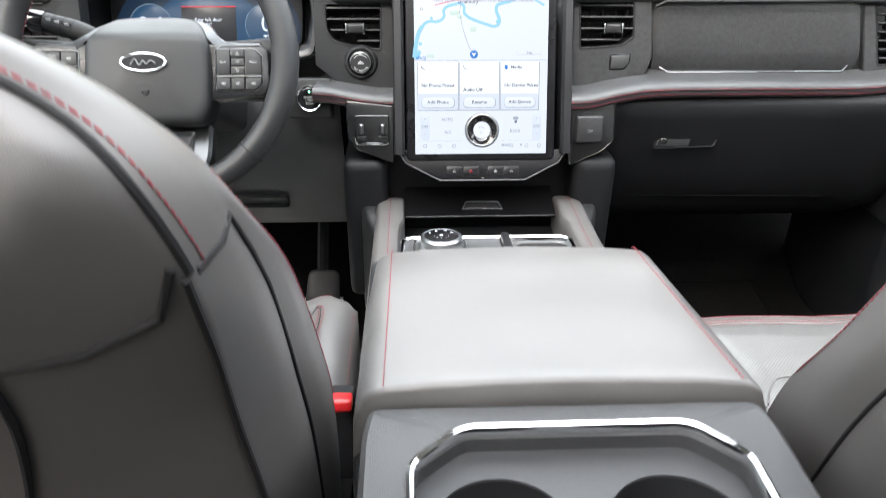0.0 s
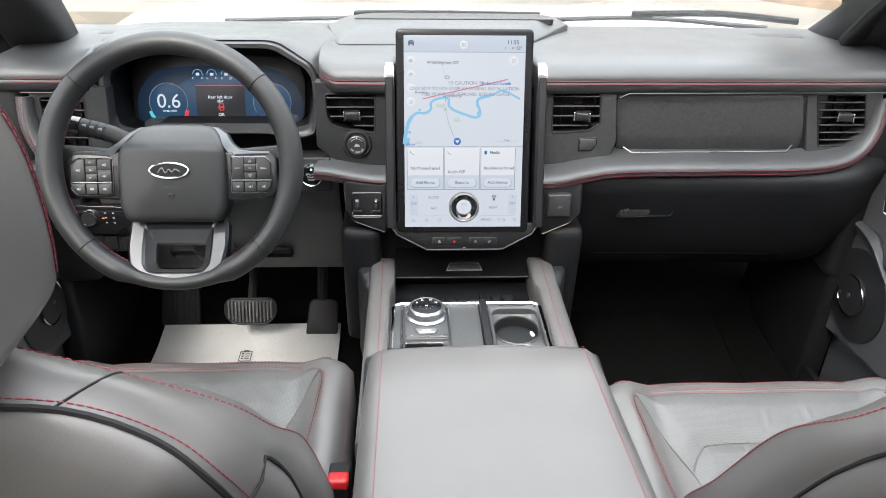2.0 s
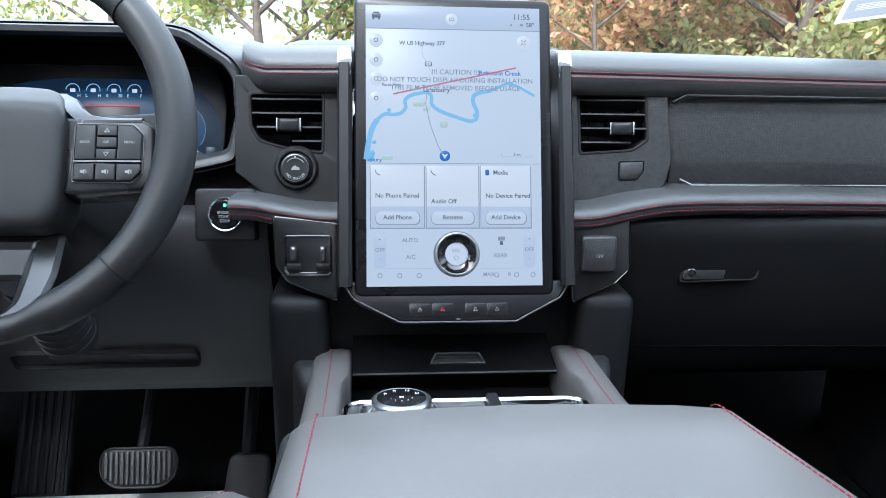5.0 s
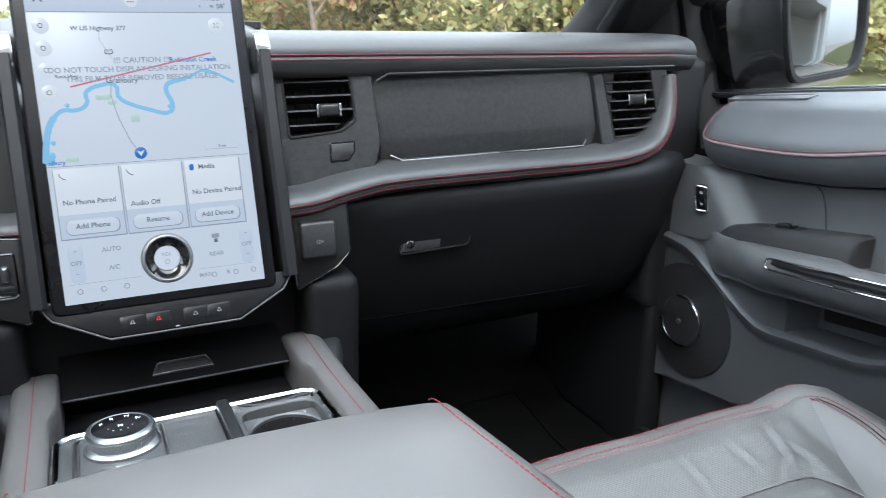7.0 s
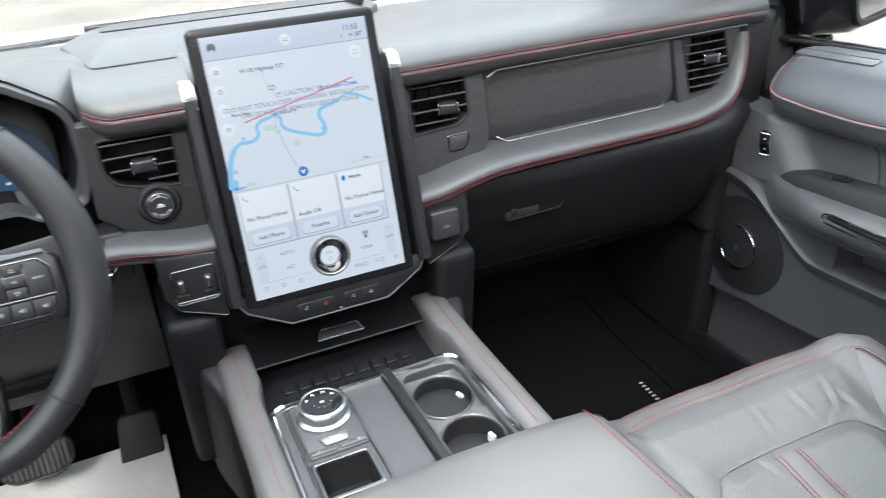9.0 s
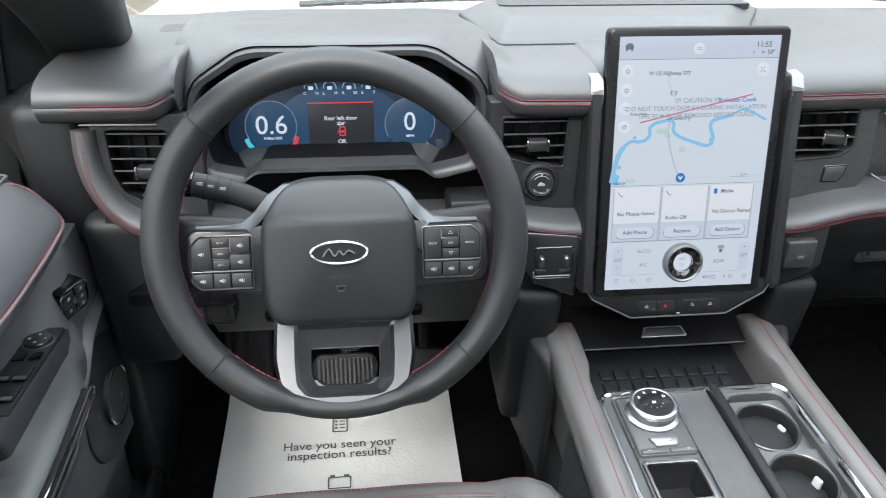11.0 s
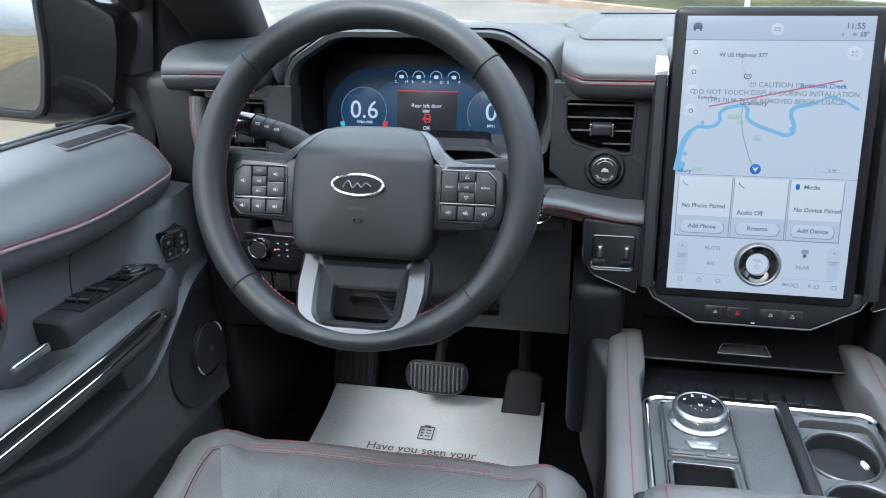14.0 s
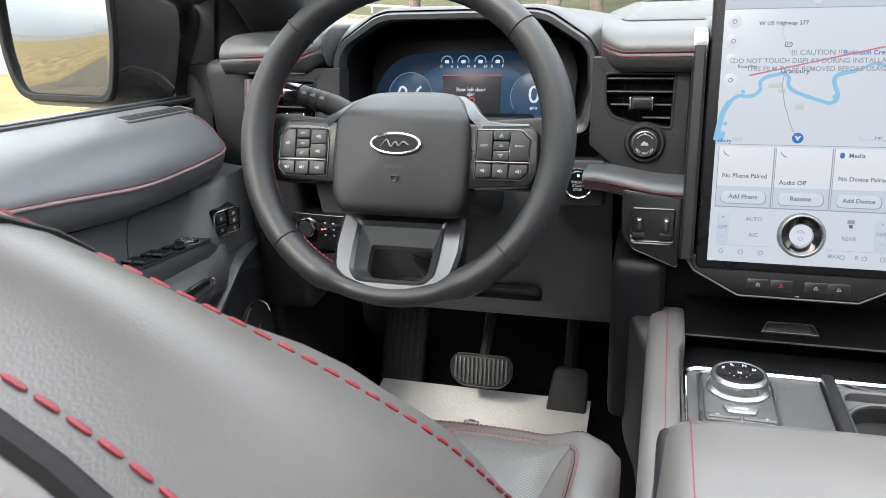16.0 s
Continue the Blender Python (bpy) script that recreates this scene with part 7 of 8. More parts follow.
def outer_car():
    h = thing("car_hood", (0, 2.4, 1.2), "white painted car hood seen through the windscreen", "car hood")
    rows = []
    for i in range(17):
        x = -0.88 + 1.76 * i / 16
        k = abs(x) / 0.88
        edge = -0.05 * max(0, (k - 0.8) / 0.2) ** 2
        rib = 0.02 * lerp(k, [(0.45, 0), (0.6, 1), (0.85, 1), (1, 0)])
        rows.append([Vector((x, y - 0.1 * k * k, z + edge + rib)) for y, z in ((1.755, 1.318), (1.84, 1.332), (1.95, 1.336), (2.2, 1.29), (2.5, 1.222), (2.8, 1.143), (2.95, 1.095), (3.0, 1.02))])
    part("hood_panel", sheet(rows, 0.01), WHITE_PAINT, h, sharp=60)
    for x0, x1, y0, y1 in ((-0.52, 0.12, 1.735, 1.745), (0.18, 0.74, 1.75, 1.70)):
        wp = thing("windscreen_wiper", (x1, y1, 1.36), "black windscreen wiper resting at the base of the glass", "wiper", "windscreen wipers")
        part("blade", tube([(x0, y0, 1.366), ((x0 + x1) / 2, y0 + 0.012, 1.371), (x1, y1, 1.366)], 0.006, 8, 0.05), RUBBER, wp)
        part("wiper_arm", tube([((x0 + x1) / 2, y0 + 0.016, 1.380), ((x0 + x1) / 2 + 0.2, y0 + 0.03, 1.377), (x1 + 0.1, y1 + 0.06, 1.365)], 0.008, 8, 0.05), DARK, wp)
        part("blade_joint", rbox(((x0 + x1) / 2, y0 + 0.014, 1.379), (0.05, 0.02, 0.016), 0.004), DARK, wp)


outer_car()


BRAKE = [(-0.036, -0.034), (0.036, -0.034), (0.057, -0.016), (0.058, 0.012), (0.048, 0.026), (-0.048, 0.026), (-0.058, 0.012), (-0.057, -0.016)]


def footwells():
    b = thing("brake_pedal", (-0.46, 1.4, 0.8), "brake pedal with ribbed rubber pad", "pedal")
    f = Fr((-0.463, 1.372, 0.806), X, (0, 0.35, 0.94), None)
    pd = part("pedal_pad", prism(f, round_poly(BRAKE, 0.012, 4), -0.012, 0.0, 0.004), RUBBER, b)
    for i in range(13):
        a = -0.048 + 0.008 * i
        low = -0.028 + 0.5 * max(0, abs(a) - 0.03)
        part("pad_rib", prism(f, rect(a - 0.0022, low, a + 0.0022, 0.021), -0.001, 0.004, 0.001), PEDAL, pd)
    part("pedal_edge", sweep([f.at(a, q, -0.001) for a, q in round_poly(BRAKE, 0.012, 4)], circle(0.002, 6), f.n, True), RUBBER, pd)
    part("pedal_arm", tube([f.at(0.0, 0.0, -0.012), (-0.455, 1.45, 0.90), (-0.44, 1.52, 1.05), (-0.44, 1.55, 1.2)], 0.01, 8, 0.03), DARK, b)
    a = thing("accelerator_pedal", (-0.32, 1.5, 0.7), "black rubber accelerator pedal on its arm", "pedal")
    f = Fr((-0.309, 1.425, 0.748), X, (0, 0.42, 0.907), None)
    pd = part("pedal_pad", prism(f, round_poly([(-0.040, -0.050), (-0.036, -0.070), (0.026, -0.076), (0.036, -0.055), (0.038, 0.036), (-0.028, 0.040)], 0.018, 5), -0.014, 0.0, 0.004), RUBBER, a)
    part("pedal_arm", tube([f.at(0, 0.025, -0.014), (-0.31, 1.56, 0.9), (-0.30, 1.60, 1.1)], 0.012, 8, 0.03), DARK, a)
    r = thing("foot_rest", (-0.66, 1.48, 0.7), "ribbed black foot rest", "foot rest")
    f = Fr((-0.655, 1.50, 0.80), X, (0, 0.5, 0.866), None)
    fr = part("rest_pad", prism(f, round_poly(rect(-0.045, -0.11, 0.045, 0.11), 0.01, 3), -0.02, 0.0, 0.004), RUBBER, r)
    for i in range(6):
        q = -0.036 + 0.0145 * i
        part("rest_rib", prism(f, rect(q - 0.004, -0.1, q + 0.004, 0.1), -0.001, 0.004, 0.0015), RUBBER, fr)
    # paper mat
    p = thing("paper_floor_mat", (-0.47, 1.25, 0.70), "white paper floor mat printed with an inspection notice", "paper mat")

    def zp(x, y):
        return 0.702 + 0.012 * lerp(y, [(1.36, 0), (1.46, 1)]) + 0.0008 * math.sin(9 * x + 14 * y)

    rows = [[Vector((-0.478 + (x) * (1 + 0.02 * (1.44 - y)), y + 0.012 * abs(x), zp(x, y))) for y in [0.92 + 0.0325 * j for j in range(17)]] for x in [-0.212 + 0.0223 * i for i in range(20)]]
    pm = part("paper", sheet(rows, 0.0008), PAPER, p)
    f = Fr((-0.478, 1.281, 0.7055), X, Y, Z)
    lettering("Have you seen your", Fr(f.at(0, 0, 0), X, Y, Z), 0.0262, INK, pm, squash=0.96)
    lettering("inspection results?", Fr(f.at(0, -0.0225, 0), X, Y, Z), 0.0262, INK, pm, squash=0.96)
    cb = Fr(f.at(0.0, 0.047, 0.001), X, Y, Z)
    part("clipboard_mark", ringplate(cb, round_poly(rect(-0.014, -0.018, 0.014, 0.018), 0.002, 2), round_poly(rect(-0.0122, -0.0162, 0.0122, 0.0162), 0.002, 2), 0, 0.0006, 0.0001), INK, pm)
    part("clipboard_mark", prism(cb, rect(-0.006, 0.015, 0.006, 0.021), 0, 0.0006, 0.0001), INK, pm)
    for q in (0.008, 0.0, -0.008):
        part("clipboard_mark", prism(cb, rect(-0.001, q - 0.001, 0.009, q + 0.001), 0, 0.0006, 0.0001), INK, pm)
        part("clipboard_mark", prism(cb, rect(-0.009, q - 0.0018, -0.005, q + 0.0018), 0, 0.0006, 0.0001), INK, pm)
    cb = Fr(f.at(0.0, -0.085, 0.001), X, Y, Z)
    part("battery_mark", ringplate(cb, round_poly(rect(-0.02, -0.013, 0.02, 0.012), 0.002, 2), round_poly(rect(-0.018, -0.011, 0.018, 0.010), 0.002, 2), 0, 0.0006, 0.0001), INK, pm)
    for q in (-0.012, 0.012):
        part("battery_mark", prism(cb, rect(q - 0.004, 0.012, q + 0.004, 0.016), 0, 0.0006, 0.0001), INK, pm)
    # passenger's carpet mat
    m = thing("floor_mat", (0.42, 1.2, 0.70), "black carpet floor mat with a stitched edge", "floor mat")
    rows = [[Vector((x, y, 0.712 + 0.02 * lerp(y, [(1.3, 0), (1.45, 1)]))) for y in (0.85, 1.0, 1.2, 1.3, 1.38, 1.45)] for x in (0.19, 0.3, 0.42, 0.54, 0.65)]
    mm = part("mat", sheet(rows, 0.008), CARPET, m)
    part("mat_edge", tube([(0.19, 0.85, 0.716), (0.19, 1.3, 0.716), (0.19, 1.45, 0.736), (0.65, 1.45, 0.736), (0.65, 1.3, 0.716), (0.65, 0.85, 0.716)], 0.003, 6, smooth=False), CARPET, mm)
    for i in range(8):
        part("name_bar", rbox((0.60, 1.160 - 0.010 * i, 0.7205), (0.008, 0.0035, 0.001), 0), MARK, mm)
    # side of the footwell below the glove box
    for s in (-1, 1):
        kp = thing("kick_panel", (s * 0.78, 1.4, 0.8), "black plastic kick panel in the footwell", "kick panel", "kick panels")
        part("panel", rbox((s * 0.80, 1.40, 0.86), (0.05, 0.36, 0.36), 0.02, 3), LID, kp)
        part("pocket_lip", tube([(s * 0.792, 1.255, 0.858), (s * 0.790, 1.274, 0.832), (s * 0.789, 1.288, 0.800), (s * 0.788, 1.290, 0.770), (s * 0.787, 1.274, 0.752), (s * 0.786, 1.235, 0.746)], 0.0035, 8, 0.01), PLASTIC, kp)
    fw = thing("firewall_lining", (0, 1.7, 0.9), "black lining ahead of the footwells", "lining")
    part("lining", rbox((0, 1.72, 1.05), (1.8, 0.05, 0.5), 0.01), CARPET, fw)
    part("lining_roof", rbox((0, 1.48, 1.22), (1.5, 0.42, 0.04), 0.01), DARK, fw)


footwells()



# ---- what the displays show ----
LIT = 0.2


def display_colour(name, r, g, b, k=1.0):
    return glow(name, (r, g, b), LIT * k)


def touch_screen_picture():
    W, H = 0.2025, 0.3235
    o = SCREEN
    base, text, grey, pale, white = display_colour("screen_blue_white", 0.77, 0.835, 0.93), display_colour("screen_text", 0.16, 0.19, 0.25), display_colour("screen_grey", 0.38, 0.42, 0.5), display_colour("screen_pale", 0.69, 0.765, 0.89), display_colour("screen_white", 0.9, 0.94, 1.0)
    blue, deep, red, park = display_colour("map_river", 0.30, 0.65, 0.95), display_colour("map_arrow", 0.02, 0.2, 0.62), display_colour("map_red", 0.75, 0.16, 0.26), display_colour("map_park", 0.62, 0.78, 0.72)

    def P(fx, fy, c):
        return o.at((fx - 0.5) * W, (0.5 - fy) * H, c)

    def F(fx, fy, c):
        return Fr(P(fx, fy, c), o.u, o.v, o.n)

    pic = part("display", prism(o, rect(-W / 2, -H / 2, W / 2, H / 2), -0.004, 0.0006, 0.0001), base, TS, "lit display")

    def plate(name, x0, y0, x1, y1, m, c=0.0009, r=0.0):
        poly = rect((x0 - 0.5) * W, (0.5 - y1) * H, (x1 - 0.5) * W, (0.5 - y0) * H)
        return part(name, prism(o, round_poly(poly, r, 4) if r else poly, 0.0, c, 0.00005), m, pic)

    def line(name, pts, w, m, c=0.0009):
        path = [P(x, y, c) for x, y in pts]
        return part(name, sweep(path, [(-0.0001, -w / 2), (0.0001, -w / 2), (0.0001, w / 2), (-0.0001, w / 2)], o.n), m, pic)

    def word(s, fx, fy, size, m=None, align="CENTER", c=0.00125):
        lettering(s, F(fx, fy, c), size, m or text, pic, align)

    def disc(fx, fy, r, m, c):
        part("round_key", prism(F(fx, fy, 0), circle(r, 24), 0.0003, c, 0.0001), m, pic)

    plate("status_bar", 0, 0, 1, 0.082, pale)
    line("rule", [(0, 0.083), (1, 0.083)], 0.0008, grey)
    line("rule", [(0, 0.565), (1, 0.565)], 0.0006, grey)
    # status bar
    plate("car_mark", 0.035, 0.030, 0.085, 0.046, text, 0.0012, 0.001)
    plate("car_mark", 0.042, 0.024, 0.078, 0.030, text, 0.0012, 0.001)
    plate("car_mark", 0.038, 0.046, 0.050, 0.052, text, 0.0012)
    plate("car_mark", 0.070, 0.046, 0.082, 0.052, text, 0.0012)
    disc(0.49, 0.046, 0.0068, white, 0.0011)
    for i in range(6):
        disc(0.478 + 0.012 * (i % 3), 0.0415 + 0.008 * (i // 3), 0.0007, text, 0.0014)
    word("11:55", 0.895, 0.034, 0.0092)
    word("58°", 0.945, 0.062, 0.0072)
    plate("seat_mark", 0.83, 0.057, 0.838, 0.066, grey, 0.0012)
    plate("seat_mark", 0.885, 0.057, 0.905, 0.066, grey, 0.0012)
    # map
    river = [(0.0, 0.552), (0.012, 0.50), (0.03, 0.45), (0.065, 0.41), (0.11, 0.39), (0.155, 0.392), (0.20, 0.385), (0.225, 0.365), (0.22, 0.34), (0.255, 0.322), (0.30, 0.315), (0.345, 0.31), (0.372, 0.325), (0.37, 0.35), (0.40, 0.37), (0.45, 0.385), (0.52, 0.40), (0.59, 0.413), (0.625, 0.405), (0.632, 0.38), (0.61, 0.345), (0.615, 0.32), (0.66, 0.308), (0.73, 0.298), (0.80, 0.277), (0.86, 0.283), (0.92, 0.303), (0.965, 0.318)]
    pts = smooth_path([Vector((x, y, 0)) for x, y in river], 0.012)
    n = len(pts)
    for a, b, w in ((0, int(n * 0.13), 0.0062), (int(n * 0.13), int(n * 0.62), 0.0042), (int(n * 0.62), int(n * 0.78), 0.0048), (int(n * 0.78), n - 1, 0.0030)):
        line("river", [(p.x, p.y) for p in pts[a:b + 1]], w, blue, 0.00095)
    for x, y, r in ((0.03, 0.53, 0.004), (0.045, 0.49, 0.0025), (0.13, 0.375, 0.0022), (0.42, 0.375, 0.0015), (0.62, 0.39, 0.0028), (0.83, 0.278, 0.003), (0.02, 0.545, 0.005)):
        disc(x, y, r, blue, 0.00098)
    for x, y, a, b in ((0.30, 0.352, 0.035, 0.010), (0.44, 0.425, 0.022, 0.012), (0.34, 0.37, 0.02, 0.008), (0.12, 0.545, 0.03, 0.008)):
        plate("park", x - a, y - b, x + a, y + b, park, 0.00088, 0.002)
    line("route", [(0.345, 0.315), (0.338, 0.35), (0.36, 0.42), (0.405, 0.50), (0.442, 0.54)], 0.0008, grey, 0.00105)
    line("route", [(0.32, 0.15), (0.318, 0.17), (0.345, 0.205), (0.38, 0.25)], 0.0004, grey, 0.00105)
    disc(0.445, 0.538, 0.0062, deep, 0.0012)
    part("arrow", prism(F(0.445, 0.538, 0), [(-0.0038, 0.0026), (0.0, 0.0012), (0.0038, 0.0026), (0.0, -0.0036)], 0.001, 0.0015, 0.0001), white, pic)
    line("border_line", [(0.155, 0.318), (0.86, 0.218)], 0.0016, red, 0.0014)
    plate("road_shield", 0.335, 0.2, 0.375, 0.217, text, 0.001, 0.002)
    plate("road_shield", 0.34, 0.2025, 0.37, 0.2145, white, 0.0012, 0.0015)
    word("377", 0.355, 0.2085, 0.0032, c=0.0014)
    word("W US Highway 377", 0.32, 0.135, 0.0066)
    word("Robinson Creek", 0.765, 0.239, 0.0074, deep)
    word("Granbury", 0.40, 0.302, 0.008)
    word("Rosa Hwy", 0.145, 0.285, 0.0052)
    word("nbury", 0.05, 0.553, 0.0066, deep)
    for i, s in enumerate(("!!! CAUTION !!!", "DO NOT TOUCH DISPLAY DURING INSTALLATION", "THIS FILM TO BE REMOVED BEFORE USAGE")):
        word(s, 0.51, 0.238 + 0.0285 * i, 0.0083 if i == 0 else 0.0078, grey, c=0.0016)
    for y in (0.126, 0.196, 0.264, 0.334):
        disc(0.058, y, 0.0078, white, 0.00115)
        part("key_mark", ringplate(F(0.058, y, 0), circle(0.0026, 10), circle(0.0018, 10), 0.001, 0.00135, 0.0001), grey if y == 0.264 else text, pic)
    disc(0.905, 0.126, 0.0082, white, 0.00115)
    for a in (45, 135, 225, 315):
        c, s = math.cos(radians(a)), math.sin(radians(a))
        f = F(0.905, 0.126, 0)
        part("expand_mark", tube([f.at(0.0014 * c, 0.0014 * s, 0.0013), f.at(0.004 * c, 0.004 * s, 0.0013)], 0.0004, 4, smooth=False), text, pic)
    line("scale_bar", [(0.77, 0.528), (0.77, 0.54), (0.95, 0.54), (0.95, 0.528)], 0.0004, grey, 0.001)
    word("2 mi", 0.86, 0.532, 0.0046)
    # cards
    for (x0, x1, top, mid, btn) in ((0.025, 0.325, None, "No Phone Paired", "Add Phone"), (0.34, 0.635, None, "Audio Off", "Resume"), (0.65, 0.935, "Media", "No Device Paired", "Add Device")):
        plate("card_shadow", x0 - 0.004, 0.574, x1 + 0.006, 0.797, grey, 0.00075)
        plate("card", x0, 0.573, x1, 0.793, pale, 0.0009)
        plate("card_head", x0, 0.573, x1, 0.718, white, 0.00105)
        plate("pill_shadow", x0 + 0.025, 0.736, x1 - 0.022, 0.784, grey, 0.00098, 0.007)
        plate("pill", x0 + 0.027, 0.736, x1 - 0.027, 0.781, base, 0.0011, 0.007)
        word(btn, (x0 + x1) / 2, 0.757, 0.0072, c=0.0013)
        word(mid, x0 + 0.025, 0.68 if mid != "Audio Off" else 0.70, 0.0072, align="LEFT", c=0.0013)
        if top:
            word(top, x0 + 0.07, 0.597, 0.0072, align="LEFT", c=0.0013)
            plate("media_mark", x0 + 0.025, 0.586, x0 + 0.048, 0.607, deep, 0.0013, 0.002)
        else:
            f = F(x0 + 0.04, 0.598, 0)
            part("card_mark", tube([f.at(-0.003, 0.0034, 0.0012), f.at(-0.0028, 0.0008, 0.0012), f.at(0.0, -0.002, 0.0012), f.at(0.003, -0.003, 0.0012)], 0.0005, 5, 0.002), text, pic)
    # climate
    for fx in (0.075, 0.925):
        plate("off_pill", fx - 0.035, 0.815, fx + 0.035, 0.935, pale, 0.0009, 0.005)
        word("+", fx, 0.835, 0.006, grey)
        word("OFF", fx, 0.872, 0.0062, grey)
        word("–", fx, 0.905, 0.006, grey)
    word("AUTO", 0.245, 0.838, 0.0066, grey)
    word("A/C", 0.248, 0.897, 0.0066, grey)
    word("REAR", 0.76, 0.893, 0.0066, grey)
    word("MAX", 0.69, 0.96, 0.0062, grey)
    word("R", 0.81, 0.96, 0.0062, grey)
    line("rule", [(0.03, 0.938), (0.37, 0.938)], 0.0003, grey)
    line("rule", [(0.65, 0.938), (0.95, 0.938)], 0.0003, grey)
    for fx in (0.075, 0.185, 0.295, 0.735, 0.85, 0.945):
        part("climate_mark", ringplate(F(fx, 0.962, 0), circle(0.003, 8), circle(0.0021, 8), 0.0008, 0.0011, 0.0001), grey, pic)
    plate("vent_mark", 0.745, 0.825, 0.785, 0.84, grey, 0.001, 0.001)
    plate("vent_mark", 0.755, 0.842, 0.775, 0.855, text, 0.001, 0.001)
    # the volume knob stuck on the glass
    k = F(0.505, 0.888, 0)
    kn = part("volume_knob", revolve([(0.0262, 0.0), (0.0262, 0.009), (0.025, 0.011), (0.0232, 0.0115), (0.0222, 0.0105), (0.022, 0.004)], k, 56, True, False), SILVER, TS, "silver ringed volume knob")
    part("knob_inner", revolve([(0.0222, 0.002), (0.0220, 0.008), (0.014, 0.0058), (0.0128, 0.005), (0.0126, 0.001)], k, 56, True, False), PIANO, kn)
    part("knob_light", revolve([(0.0126, 0.001), (0.0126, 0.0022), (0.001, 0.0022)], k, 40), display_colour("knob_white", 0.85, 0.9, 1.0), kn)
    part("knob_rim", revolve([(0.0136, 0.0052), (0.0132, 0.0062), (0.0127, 0.0052)], k, 40, False, False), CHROME, kn)
    lettering("VOL", Fr(k.at(0, 0.004, 0.0026), o.u, o.v, o.n), 0.0052, grey, kn)
    part("power_mark", ringplate(Fr(k.at(0, -0.004, 0), o.u, o.v, o.n), circle(0.0026, 14), circle(0.002, 14), 0.002, 0.0026, 0.0001), grey, kn)


touch_screen_picture()


def cluster_picture():
    o, glass_c = CLUSTER, 0.0042
    field, white, cyan, red, dark, orange = glow("cluster_blue", (0.012, 0.065, 0.15), 0.20), glow("cluster_white", (0.8, 0.88, 1.0), 0.22), glow("cluster_cyan", (0.1, 0.75, 0.85), 0.2), glow("cluster_red", (0.85, 0.04, 0.06), 0.22), glow("cluster_dark", (0.012, 0.014, 0.022), 0.2), glow("cluster_orange", (0.95, 0.35, 0.02), 0.22)
    dim = glow("cluster_dim_blue", (0.006, 0.022, 0.05), 0.2)

    def L(x, y):
        return (x - 750) * 0.000809, -0.0116 - (y - 249) * 0.00085

    def F(x, y, c=0.0):
        a, b = L(x, y)
        return Fr(o.at(a, b, glass_c + c), o.u, o.v, o.n)

    back = part("cluster_display", prism(o, round_poly([(-0.15, -0.053), (0.148, -0.053), (0.152, 0.0), (0.12, 0.045), (0.06, 0.054), (-0.06, 0.054), (-0.12, 0.045), (-0.154, 0.0)], 0.03, 5), 0.0, glass_c, 0.0001), dim, DASH, "lit instrument display")
    part("glow_field", prism(F(750, 240), [(0.085 * math.cos(2 * math.pi * i / 40), 0.046 * math.sin(2 * math.pi * i / 40)) for i in range(40)], -0.001, 0.0002, 0.00005), field, back)
    for x in (632, 866):
        part("gauge_field", prism(F(x, 249), circle(0.034, 40), -0.001, 0.0003, 0.00005), field, back)
        ang = range(-35, 216, 6)
        part("gauge_arc", tube([F(x, 249, 0.0006).at(0.0345 * math.cos(radians(a)), 0.0345 * math.sin(radians(a))) for a in ang], 0.0005, 5, smooth=False), glow("gauge_line", (0.25, 0.36, 0.45), 0.2), back)
    lettering("0.6", F(633, 248, 0.0008), 0.036, white, back)
    lettering("0", F(866, 247, 0.0008), 0.036, white, back)
    lettering("RPMx1000", F(634, 268, 0.0008), 0.0056, white, back)
    lettering("MPH", F(866, 269, 0.0008), 0.0056, white, back)
    lettering("P", F(615, 288, 0.0008), 0.0125, red, back)
    lettering("RNDM", F(633, 288.5, 0.0008), 0.0098, white, back)
    lettering("0", F(609, 284, 0.0008), 0.006, white, back)
    lettering("7", F(661, 285, 0.0008), 0.006, red, back)
    lettering("0", F(840, 285, 0.0008), 0.0072, white, back)
    lettering("160", F(889, 285, 0.0008), 0.0072, white, back)
    lettering("58°", F(677, 299.5, 0.0008), 0.0078, white, back)
    lettering("5", F(819, 299.5, 0.0008), 0.0078, white, back)
    lettering("6.6mi", F(868, 299.5, 0.0008), 0.0074, white, back)
    for pts, m in (([(590, 268), (594, 277), (600, 283)], cyan), ([(675, 266), (671, 276), (666, 282)], red)):
        part("gauge_band", sweep([F(x, y, 0.0006).o for x, y in pts], [(-0.0002, -0.003), (0.0002, -0.003), (0.0002, 0.003), (-0.0002, 0.003)], o.n), m, back)
    part("needle", tube([F(828, 288, 0.0008).o, F(840, 278, 0.0008).o], 0.0006, 5, smooth=False), white, back)
    part("tick", tube([F(894, 279, 0.0008).o, F(899, 285, 0.0008).o], 0.0005, 5, smooth=False), white, back)
    for x in (882, 899, 907):
        part("warning_mark", prism(F(x, 299), [(-0.0035, -0.0032), (0.0035, -0.0032), (0.0018, 0.0036), (-0.0018, 0.0036)], 0, 0.0007, 0.0001), orange if x > 905 else red, back)
    part("sensor_patch", prism(F(917, 284), rect(-0.0056, -0.0068, 0.0056, 0.0068), 0, 0.0007, 0.0001), glow("patch_blue", (0.03, 0.05, 0.08), 0.2), back)
    # message box
    a0, b0 = L(695, 284.5)
    a1, b1 = L(805, 213.5)
    part("message_box", prism(Fr(o.at(0, 0, glass_c), o.u, o.v, o.n), rect(a0, b0, a1, b1), -0.001, 0.0008, 0.0001), dark, back)
